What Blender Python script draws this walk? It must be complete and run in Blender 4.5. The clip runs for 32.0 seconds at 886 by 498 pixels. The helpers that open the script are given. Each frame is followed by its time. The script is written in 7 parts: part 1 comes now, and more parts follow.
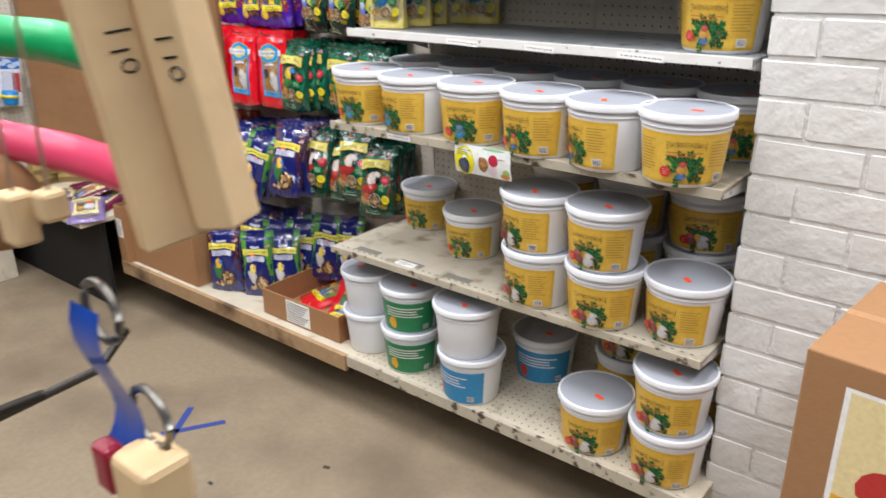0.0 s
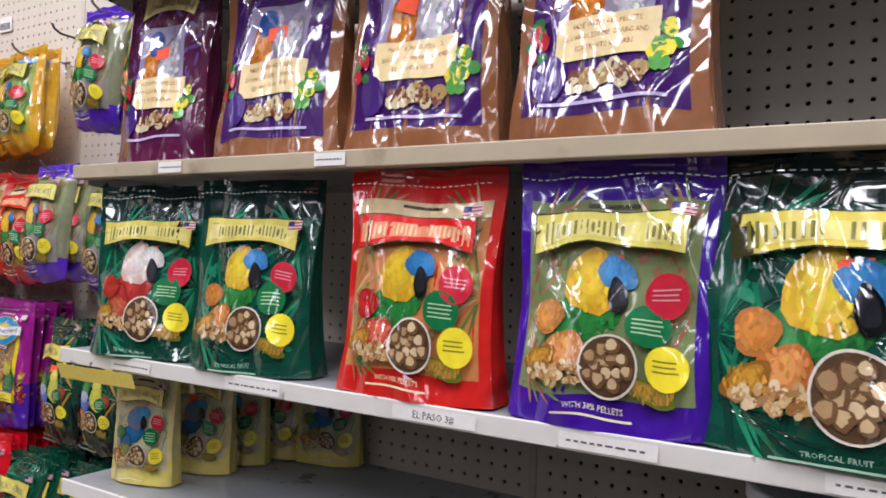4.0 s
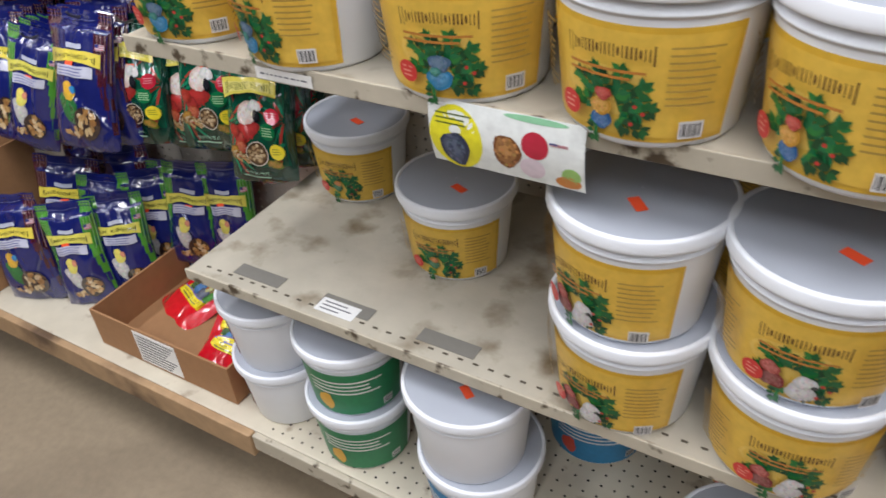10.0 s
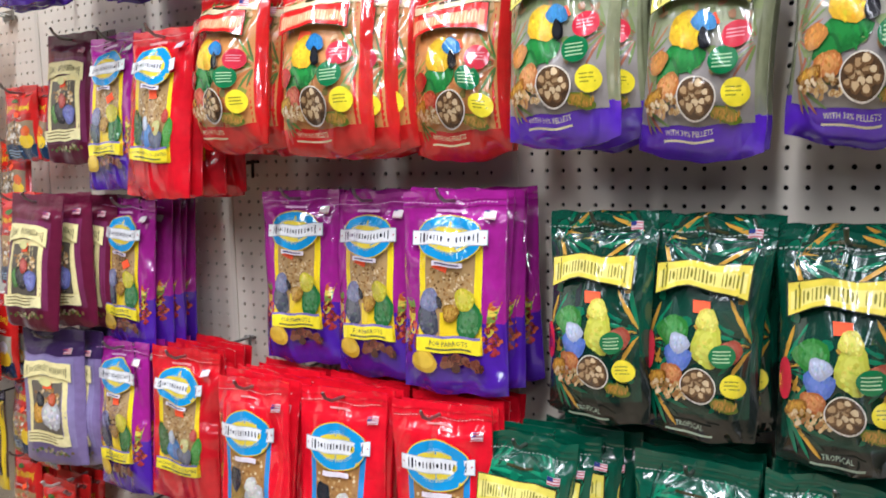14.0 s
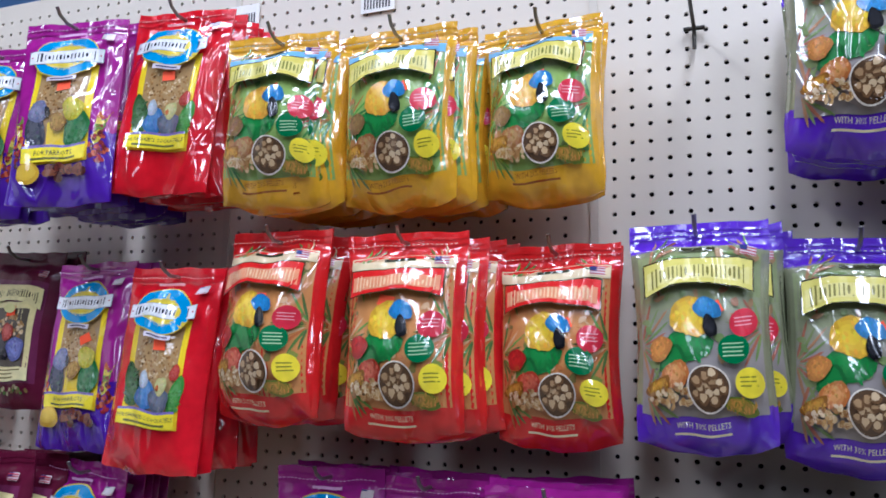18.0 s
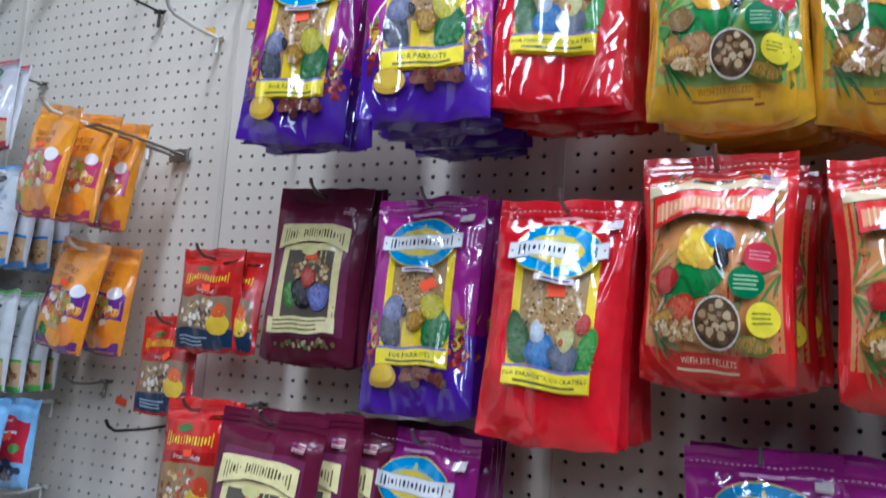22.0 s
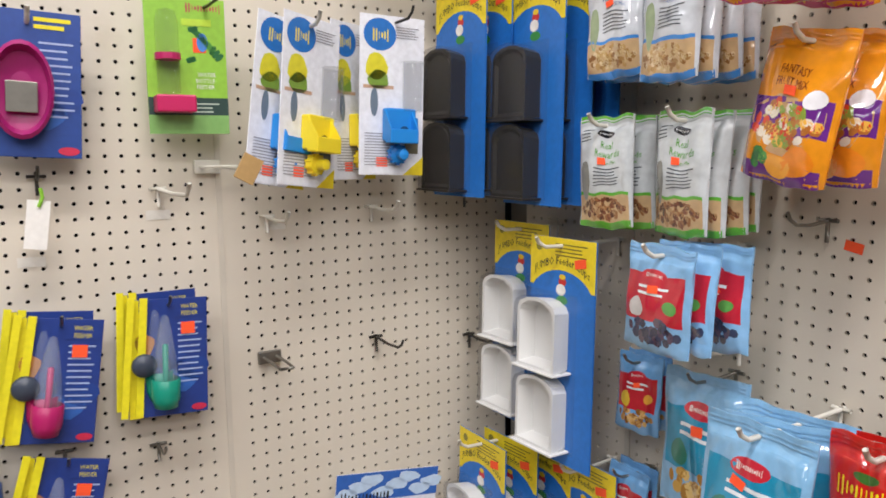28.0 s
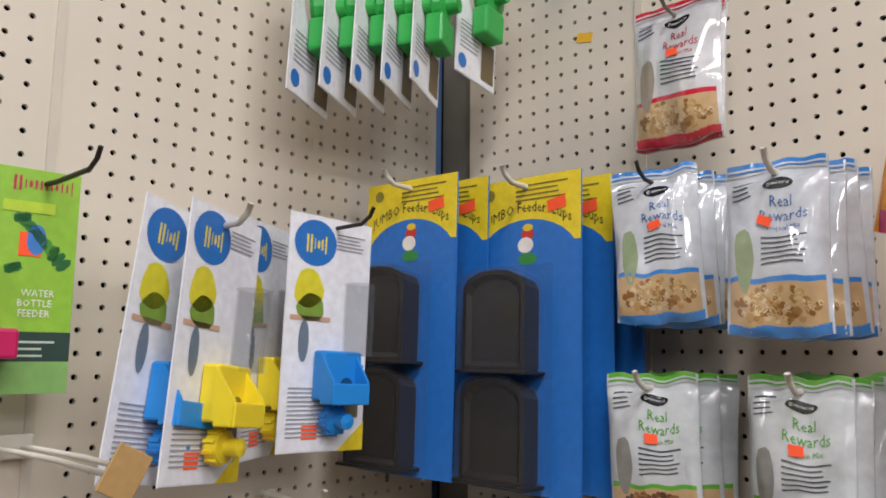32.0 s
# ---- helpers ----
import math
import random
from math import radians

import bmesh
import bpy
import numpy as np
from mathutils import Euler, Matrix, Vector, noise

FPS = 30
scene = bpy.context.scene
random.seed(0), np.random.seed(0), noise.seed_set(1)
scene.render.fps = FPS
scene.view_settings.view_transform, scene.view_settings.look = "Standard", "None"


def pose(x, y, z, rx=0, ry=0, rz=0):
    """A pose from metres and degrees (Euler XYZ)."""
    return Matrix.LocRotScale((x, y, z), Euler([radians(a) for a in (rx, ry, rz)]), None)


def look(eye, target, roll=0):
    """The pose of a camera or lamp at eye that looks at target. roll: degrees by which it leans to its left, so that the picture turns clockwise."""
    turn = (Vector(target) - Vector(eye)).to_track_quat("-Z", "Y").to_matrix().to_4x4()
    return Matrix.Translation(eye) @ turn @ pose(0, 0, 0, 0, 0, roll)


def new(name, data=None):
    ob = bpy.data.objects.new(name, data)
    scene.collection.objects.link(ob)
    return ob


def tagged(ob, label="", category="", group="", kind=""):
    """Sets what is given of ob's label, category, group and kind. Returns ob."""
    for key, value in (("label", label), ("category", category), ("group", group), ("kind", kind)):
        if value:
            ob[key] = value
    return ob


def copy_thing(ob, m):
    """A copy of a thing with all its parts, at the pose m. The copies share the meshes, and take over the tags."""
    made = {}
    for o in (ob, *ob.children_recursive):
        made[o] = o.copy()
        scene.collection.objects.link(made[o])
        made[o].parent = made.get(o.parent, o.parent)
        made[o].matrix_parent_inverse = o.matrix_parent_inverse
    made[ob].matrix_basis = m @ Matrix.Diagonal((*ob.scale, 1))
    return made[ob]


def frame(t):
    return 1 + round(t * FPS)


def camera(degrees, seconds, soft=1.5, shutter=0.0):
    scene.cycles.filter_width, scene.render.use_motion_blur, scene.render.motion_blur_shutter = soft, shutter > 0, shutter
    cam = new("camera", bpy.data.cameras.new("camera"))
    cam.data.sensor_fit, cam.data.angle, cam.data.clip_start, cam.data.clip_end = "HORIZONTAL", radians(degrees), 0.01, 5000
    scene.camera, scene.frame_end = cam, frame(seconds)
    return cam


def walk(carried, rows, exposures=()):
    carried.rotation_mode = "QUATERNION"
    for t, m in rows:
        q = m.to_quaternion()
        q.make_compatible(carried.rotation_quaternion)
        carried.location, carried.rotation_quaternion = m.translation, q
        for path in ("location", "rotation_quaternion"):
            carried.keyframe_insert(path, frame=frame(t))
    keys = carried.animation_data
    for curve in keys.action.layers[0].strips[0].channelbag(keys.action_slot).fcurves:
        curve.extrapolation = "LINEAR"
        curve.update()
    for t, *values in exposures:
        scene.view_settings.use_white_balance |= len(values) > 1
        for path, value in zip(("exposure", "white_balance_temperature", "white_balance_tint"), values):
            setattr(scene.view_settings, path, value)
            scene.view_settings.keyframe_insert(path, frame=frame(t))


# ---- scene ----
cam = camera(60.1, 32.0, soft=1.7, shutter=0.2)
PATH = [
    (0, (4.591, -2.131, 1.572), (3.425, -0.683, 0.833), -0.7),
    (0.5, (4.562, -1.909, 1.582), (3.508, -0.446, 0.733), -1.3),
    (1, (4.53, -1.715, 1.558), (3.439, -0.256, 0.734), -1.3),
    (1.5, (4.427, -1.49, 1.525), (3.227, -0.041, 0.817), -1.2),
    (2, (4.296, -1.365, 1.57), (3.16, 0.192, 1.037), -0.1),
    (2.5, (4.211, -1.266, 1.653), (3.132, 0.377, 1.285), 1.0),
    (3, (4.143, -1.153, 1.689), (3.068, 0.527, 1.539), 1.0),
    (3.5, (4.058, -1.117, 1.716), (3.024, 0.594, 1.712), 1.8),
    (5.5, (3.852, -1.175, 1.713), (2.598, 0.383, 1.688), 1.9),
    (6, (3.827, -1.192, 1.705), (2.519, 0.316, 1.581), 1.7),
    (6.5, (3.812, -1.214, 1.688), (2.438, 0.225, 1.485), 1.8),
    (7, (3.804, -1.218, 1.657), (2.377, 0.15, 1.352), 0.8),
    (7.5, (3.816, -1.235, 1.638), (2.359, 0.086, 1.274), -0.2),
    (8, (3.82, -1.252, 1.605), (2.393, 0.074, 1.153), -0.9),
    (8.5, (3.84, -1.226, 1.549), (2.67, 0.237, 0.85), -0.6),
    (9, (3.853, -1.205, 1.485), (2.935, 0.335, 0.6), -2.2),
    (9.5, (3.843, -1.194, 1.44), (3.044, 0.276, 0.344), -4.1),
    (10, (3.746, -1.144, 1.43), (2.873, 0.203, 0.237), -4.5),
    (10.5, (3.625, -1.086, 1.432), (2.64, 0.191, 0.25), -5.0),
    (11, (3.468, -1.077, 1.446), (2.43, 0.207, 0.316), -7.5),
    (11.5, (3.34, -1.148, 1.497), (2.272, 0.252, 0.549), -6.8),
    (12, (3.17, -1.052, 1.489), (1.873, 0.316, 0.82), -4.4),
    (12.5, (3.051, -0.999, 1.536), (1.626, 0.329, 1.084), -3.3),
    (13, (2.947, -0.986, 1.562), (1.551, 0.395, 1.181), -3.0),
    (13.5, (2.82, -1.031, 1.593), (1.566, 0.493, 1.274), -3.4),
    (14, (2.744, -1.058, 1.611), (1.684, 0.623, 1.388), -1.1),
    (14.5, (2.706, -1.04, 1.645), (1.759, 0.717, 1.53), 0.1),
    (15, (2.66, -1.034, 1.676), (1.83, 0.785, 1.723), 1.1),
    (15.5, (2.672, -1.002, 1.697), (1.89, 0.832, 1.86), 1.5),
    (17.5, (2.442, -1.058, 1.736), (1.747, 0.797, 2.015), 0.8),
    (18, (2.398, -1.069, 1.732), (1.678, 0.778, 1.998), 1.1),
    (18.5, (2.352, -1.086, 1.721), (1.6, 0.755, 1.936), 0.4),
    (19, (2.274, -1.053, 1.705), (1.456, 0.765, 1.865), -1.2),
    (19.5, (2.153, -0.996, 1.728), (1.261, 0.788, 1.868), -2.4),
    (20, (2.049, -0.992, 1.694), (1.178, 0.793, 1.924), -1.0),
    (20.5, (1.941, -1.032, 1.709), (1.128, 0.778, 1.962), -0.5),
    (21, (1.903, -1.073, 1.695), (1.139, 0.734, 2.086), 1.7),
    (21.5, (1.886, -1.079, 1.685), (1.137, 0.72, 2.137), 3.4),
    (22, (1.888, -1.054, 1.661), (1.062, 0.75, 1.919), 3.6),
    (22.5, (1.853, -1.084, 1.657), (1.045, 0.742, 1.55), 0.9),
    (23, (1.846, -1.08, 1.632), (0.978, 0.703, 1.369), 0.3),
    (23.5, (1.841, -1.088, 1.606), (0.902, 0.631, 1.204), -0.9),
    (24, (1.818, -1.108, 1.59), (0.732, 0.496, 1.091), -1.3),
    (24.5, (1.787, -1.127, 1.582), (0.515, 0.326, 1.061), -2.0),
    (25, (1.761, -1.145, 1.576), (0.307, 0.139, 1.087), -2.2),
    (25.5, (1.727, -1.156, 1.602), (0.076, -0.1, 1.204), -1.3),
    (26, (1.729, -1.121, 1.637), (-0.014, -0.182, 1.354), 0.1),
    (26.5, (1.719, -1.073, 1.627), (-0.069, -0.201, 1.417), 1.7),
    (28.5, (1.217, -0.941, 1.675), (-0.392, 0.217, 1.406), -1.0),
    (29, (1.09, -0.882, 1.68), (-0.363, 0.476, 1.473), 0.4),
    (29.5, (0.96, -0.892, 1.693), (-0.295, 0.655, 1.52), 1.0),
    (30, (0.895, -0.911, 1.704), (-0.2, 0.757, 1.571), 1.4),
    (30.5, (0.871, -0.924, 1.719), (-0.154, 0.793, 1.712), 1.7),
    (31, (0.852, -0.956, 1.732), (-0.265, 0.692, 1.919), 2.6),
    (31.5, (0.855, -0.955, 1.74), (-0.363, 0.609, 2.006), 1.5),
    (32, (0.85, -0.958, 1.738), (-0.454, 0.535, 2.005), 0.6),
]
EXPOSURE = [(0, -0.12, 6200, 10), (1, -0.38, 6150, 9), (2, -0.48, 6200, 10), (3, -0.71, 6350, 17), (6, -0.76, 5250, 16), (7.5, -0.63, 6050, 11), (9, -0.48, 6150, 10), (10, -0.42, 6000, 10), (11, -0.25, 6100, 10), (12, -0.22, 6750, 15), (13, 0.02, 6650, 13), (15, -0.26, 5250, 10), (18, -0.8, 5200, 13), (19, -0.70, 5000, 9), (20, -0.50, 5000, 8), (21, -0.45, 5000, 8), (22, -0.70, 5050, 7), (23, -0.32, 5350, 7), (24, -0.17, 6100, 7), (25, -0.14, 6250, 7), (26, -0.35, 6350, 9), (29, -0.28, 6500, 11), (30.5, -0.38, 6500, 11), (32, -0.62, 6450, 12)]
walk(cam, [(t, look(eye, target, roll)) for t, eye, target, roll in PATH], EXPOSURE)

# ---- world and light ----
world = bpy.data.worlds.new("world")
scene.world = world
world.use_nodes = True
world.node_tree.nodes["Background"].inputs[0].default_value = (0.8, 0.86, 1.0, 1)
world.node_tree.nodes["Background"].inputs[1].default_value = 0.012

TUBE_ROWS = ((-1.05, 44.0), (-2.6, 31.0), (-4.2, 13.0), (-5.7, 12.0))
CEILING = 3.5
TUBE_X = (1.2, 2.6, 4.0, 5.4)


def strip_lamp(x, y, z, power):
    lamp = bpy.data.lights.new("tube_light", "AREA")
    lamp.shape, lamp.size, lamp.size_y, lamp.energy = "RECTANGLE", 1.2, 0.28, power
    lamp.color = (1.0, 0.97, 0.97)
    new("tube_light", lamp).matrix_world = pose(x, y, z, 0, 0, 90)


for row_y, row_power in TUBE_ROWS:
    for row_x in TUBE_X:
        strip_lamp(row_x, row_y, CEILING - 0.125, row_power)


# ---- materials ----
def hexa(h):
    return tuple(((int(h[i:i + 2], 16) / 255 + 0.055) / 1.055) ** 2.4 if int(h[i:i + 2], 16) > 10 else int(h[i:i + 2], 16) / 255 / 12.92 for i in (0, 2, 4))


def material(name, colour=None, rough=0.5, metal=0.0, coat=0.0, ink=False, scale=30.0, vary=0.08, bump=0.0, bump_scale=60.0, stain=None, stain_scale=4.0, stain_at=0.55, stain_soft=0.18, alpha=1.0, glass=0.0, each=0.0):
    """A surface: a colour (or the printed ink of each face) with fine and broad variation, stains and relief."""
    m = bpy.data.materials.new(name)
    m.use_nodes = True
    nt = m.node_tree
    b = nt.nodes["Principled BSDF"]
    b.inputs["Roughness"].default_value = rough
    b.inputs["Metallic"].default_value = metal
    b.inputs["Coat Weight"].default_value = coat
    b.inputs["Coat Roughness"].default_value = 0.07
    b.inputs["Coat IOR"].default_value = 1.75 if coat > 0.9 else 1.5
    b.inputs["Specular IOR Level"].default_value = 0.2 if coat > 0.5 else 0.5
    b.inputs["Transmission Weight"].default_value = glass
    b.inputs["Alpha"].default_value = alpha
    tc = nt.nodes.new("ShaderNodeTexCoord")
    if ink:
        src = nt.nodes.new("ShaderNodeAttribute")
        src.attribute_name = "ink"
        out = src.outputs["Color"]
    else:
        src = nt.nodes.new("ShaderNodeRGB")
        src.outputs[0].default_value = (*colour, 1)
        out = src.outputs[0]
    nz = nt.nodes.new("ShaderNodeTexNoise")
    nz.inputs["Scale"].default_value = scale
    nz.inputs["Detail"].default_value = 4
    nt.links.new(tc.outputs["Object"], nz.inputs["Vector"])
    hs = nt.nodes.new("ShaderNodeHueSaturation")
    mr = nt.nodes.new("ShaderNodeMapRange")
    mr.inputs["To Min"].default_value, mr.inputs["To Max"].default_value = 1 - vary * 2, 1 + vary * 2
    nt.links.new(nz.outputs["Fac"], mr.inputs["Value"])
    last = mr.outputs[0]
    if each:
        oi = nt.nodes.new("ShaderNodeObjectInfo")
        em = nt.nodes.new("ShaderNodeMapRange")
        em.inputs["To Min"].default_value, em.inputs["To Max"].default_value = 1 - each, 1 + each
        nt.links.new(oi.outputs["Random"], em.inputs["Value"])
        mu = nt.nodes.new("ShaderNodeMath")
        mu.operation = "MULTIPLY"
        nt.links.new(last, mu.inputs[0])
        nt.links.new(em.outputs[0], mu.inputs[1])
        last = mu.outputs[0]
    nt.links.new(last, hs.inputs["Value"])
    nt.links.new(out, hs.inputs["Color"])
    out = hs.outputs[0]
    if stain:
        sn = nt.nodes.new("ShaderNodeTexNoise")
        sn.inputs["Scale"].default_value, sn.inputs["Detail"].default_value = stain_scale, 8
        nt.links.new(tc.outputs["Object"], sn.inputs["Vector"])
        sr = nt.nodes.new("ShaderNodeMapRange")
        sr.inputs["From Min"].default_value, sr.inputs["From Max"].default_value = stain_at, stain_at + stain_soft
        nt.links.new(sn.outputs["Fac"], sr.inputs["Value"])
        mx = nt.nodes.new("ShaderNodeMix")
        mx.data_type = "RGBA"
        nt.links.new(sr.outputs[0], mx.inputs["Factor"])
        nt.links.new(out, mx.inputs[6])
        mx.inputs[7].default_value = (*stain, 1)
        out = mx.outputs[2]
    nt.links.new(out, b.inputs["Base Color"])
    if bump:
        bn = nt.nodes.new("ShaderNodeTexNoise")
        bn.inputs["Scale"].default_value, bn.inputs["Detail"].default_value = bump_scale, 3
        nt.links.new(tc.outputs["Object"], bn.inputs["Vector"])
        bp = nt.nodes.new("ShaderNodeBump")
        bp.inputs["Strength"].default_value, bp.inputs["Distance"].default_value = bump, 0.02 if coat > 0.5 else 0.01
        nt.links.new(bn.outputs["Fac"], bp.inputs["Height"])
        nt.links.new(bp.outputs[0], b.inputs["Normal"])
        if coat > 0.5:
            oi = nt.nodes.new("ShaderNodeObjectInfo")
            sh = nt.nodes.new("ShaderNodeVectorMath")
            sh.operation = "MULTIPLY_ADD"
            sh.inputs[1].default_value = (7.0, 11.0, 13.0)
            nt.links.new(oi.outputs["Random"], sh.inputs[0])
            nt.links.new(tc.outputs["Object"], sh.inputs[2])
            mp = nt.nodes.new("ShaderNodeMapping")
            mp.inputs["Scale"].default_value = (1.0, 1.0, 0.45)
            nt.links.new(sh.outputs[0], mp.inputs["Vector"])
            nt.links.new(mp.outputs[0], bn.inputs["Vector"])
            vo = nt.nodes.new("ShaderNodeTexVoronoi")
            vo.feature = "DISTANCE_TO_EDGE"
            vo.inputs["Scale"].default_value = 9.0
            nt.links.new(mp.outputs[0], vo.inputs["Vector"])
            cr = nt.nodes.new("ShaderNodeMapRange")
            cr.interpolation_type = "SMOOTHSTEP"
            cr.inputs["From Max"].default_value = 0.1
            cr.inputs["To Min"].default_value, cr.inputs["To Max"].default_value = 0.11, 0.0
            nt.links.new(vo.outputs["Distance"], cr.inputs["Value"])
            ad = nt.nodes.new("ShaderNodeMath")
            nt.links.new(bn.outputs["Fac"], ad.inputs[0])
            nt.links.new(cr.outputs[0], ad.inputs[1])
            nt.links.new(ad.outputs[0], bp.inputs["Height"])
            outer = nt.nodes.new("ShaderNodeBump")
            outer.inputs["Strength"].default_value, outer.inputs["Distance"].default_value = bump, 0.075
            fold = nt.nodes.new("ShaderNodeTexNoise")
            fold.inputs["Scale"].default_value, fold.inputs["Detail"].default_value = 7.0, 1.5
            nt.links.new(mp.outputs[0], fold.inputs["Vector"])
            both = nt.nodes.new("ShaderNodeMath")
            both.operation = "MULTIPLY_ADD"
            both.inputs[1].default_value = 0.45
            nt.links.new(cr.outputs[0], both.inputs[0])
            nt.links.new(fold.outputs["Fac"], both.inputs[2])
            nt.links.new(both.outputs[0], outer.inputs["Height"])
            nt.links.new(outer.outputs[0], b.inputs["Coat Normal"])
    return m


FILM = material("glossy_film", ink=True, rough=0.22, coat=1.0, scale=75, vary=0.1, bump=1.0, bump_scale=11)
SATIN = material("satin_film", ink=True, rough=0.3, coat=0.6, scale=75, vary=0.12, bump=0.2, bump_scale=26)
CARD = material("printed_card", ink=True, rough=0.45, coat=0.15, scale=90, vary=0.09, bump=0.05, bump_scale=12)
PAPER = material("paper", ink=True, rough=0.7, scale=120, vary=0.04)
PLASTIC = material("moulded_plastic", ink=True, rough=0.35, scale=50, vary=0.03, bump=0.03, bump_scale=30)
PAIL = material("white_pail_plastic", hexa("e9ebee"), rough=0.38, scale=12, vary=0.03, bump=0.03, bump_scale=18)
LID = material("frosted_lid_plastic", hexa("abafb7"), rough=0.3, scale=8, vary=0.05, bump=0.04, bump_scale=10)
PEG = material("painted_pegboard", hexa("d6cdbd"), rough=0.55, scale=5, vary=0.04, bump=0.06, bump_scale=40, stain=hexa("b5a78f"), stain_scale=3.0, stain_at=0.62)
# near-black that stands in for shade: behind boards, under a shelf, in holes
DARK = material("shade_dark", hexa("1a1814"), rough=0.9, scale=5, vary=0.1)
SHELFM = material("worn_shelf_paint", hexa("b3ac9b"), rough=0.5, scale=18, vary=0.09, bump=0.08, bump_scale=50, stain=hexa("6d5d43"), stain_scale=11, stain_at=0.53)
SHELFG = material("grey_shelf_paint", hexa("94989a"), rough=0.42, scale=14, vary=0.06, bump=0.05, bump_scale=50, stain=hexa("54534f"), stain_scale=22, stain_at=0.6, stain_soft=0.07)
LIP = material("white_shelf_lip", hexa("d8d6cf"), rough=0.45, scale=20, vary=0.05, stain=hexa("544c40"), stain_scale=38, stain_at=0.63, stain_soft=0.05)
LIPD = material("dirty_shelf_lip", hexa("b5ac98"), rough=0.55, scale=26, vary=0.1, stain=hexa("4a3d2c"), stain_scale=30, stain_at=0.56, stain_soft=0.08)
LIPC = material("yellowed_shelf_lip", hexa("b3a68c"), rough=0.5, scale=22, vary=0.07, stain=hexa("7a6a50"), stain_scale=13, stain_at=0.58)
STEEL = material("zinc_wire", hexa("8b8880"), rough=0.35, metal=0.85, scale=60, vary=0.1)
DARKWIRE = material("dark_wire", hexa("3b3731"), rough=0.45, metal=0.5, scale=60, vary=0.1)
WHITEWIRE = material("white_plastic_hook", hexa("d8d4c8"), rough=0.4, scale=40, vary=0.06)
UPRIGHT = material("upright_paint", hexa("cdc5b6"), rough=0.5, scale=20, vary=0.05)
DARKPAINT = material("dark_grey_paint", hexa("5b5954"), rough=0.5, scale=20, vary=0.06)
POST = material("grey_post_paint", hexa("77746d"), rough=0.5, scale=20, vary=0.06)
CONCRETE = material("worn_concrete", hexa("8c7d66"), rough=0.62, scale=45, vary=0.1, bump=0.12, bump_scale=90, stain=hexa("6a5d4b"), stain_scale=1.7, stain_at=0.46, stain_soft=0.24)
BRICK = material("white_painted_brick", hexa("d2d0cb"), rough=0.5, scale=30, vary=0.05, bump=0.45, bump_scale=34, stain=hexa("b9b5ac"), stain_scale=9, stain_at=0.6, stain_soft=0.1, each=0.05)
MORTAR = material("painted_mortar", hexa("cfcdc8"), rough=0.55, scale=40, vary=0.08, bump=0.8, bump_scale=40)
CARTON = material("brown_cardboard", hexa("9d744d"), rough=0.75, scale=50, vary=0.06, bump=0.08, bump_scale=120, stain=hexa("8a6340"), stain_scale=3, stain_at=0.6)
EDGEWOOD = material("worn_edge_wood", hexa("a58763"), rough=0.65, scale=30, vary=0.14, bump=0.2, bump_scale=60, stain=hexa("5c4733"), stain_scale=7, stain_at=0.5)
WOOD = material("bare_wood", hexa("b58c5c"), rough=0.6, scale=24, vary=0.12, bump=0.12, bump_scale=70, stain=hexa("7a5a36"), stain_scale=5, stain_at=0.55)
PALEWOOD = material("pale_wood", hexa("d3b68a"), rough=0.6, scale=24, vary=0.08, bump=0.08, bump_scale=70)
DECK = material("dirty_deck_paint", hexa("c4bba6"), rough=0.55, scale=16, vary=0.09, stain=hexa("6a4f35"), stain_scale=17, stain_at=0.6)
CEIL = material("ceiling_paint", hexa("4a4946"), rough=0.8, scale=2, vary=0.06)
BLUEWALL = material("blue_wall_paint", hexa("5f86bb"), rough=0.7, scale=3, vary=0.06)
# kept dark so the unseen outer walls bounce little light
WALLP = material("wall_paint", hexa("343a40"), rough=0.7, scale=3, vary=0.06)
CLEAR = material("clear_blister", (0.1, 0.105, 0.11), rough=0.04, alpha=0.15, coat=0.5)
BULB = material("clear_reservoir", (0.42, 0.47, 0.55), rough=0.05, alpha=0.2, coat=0.5)


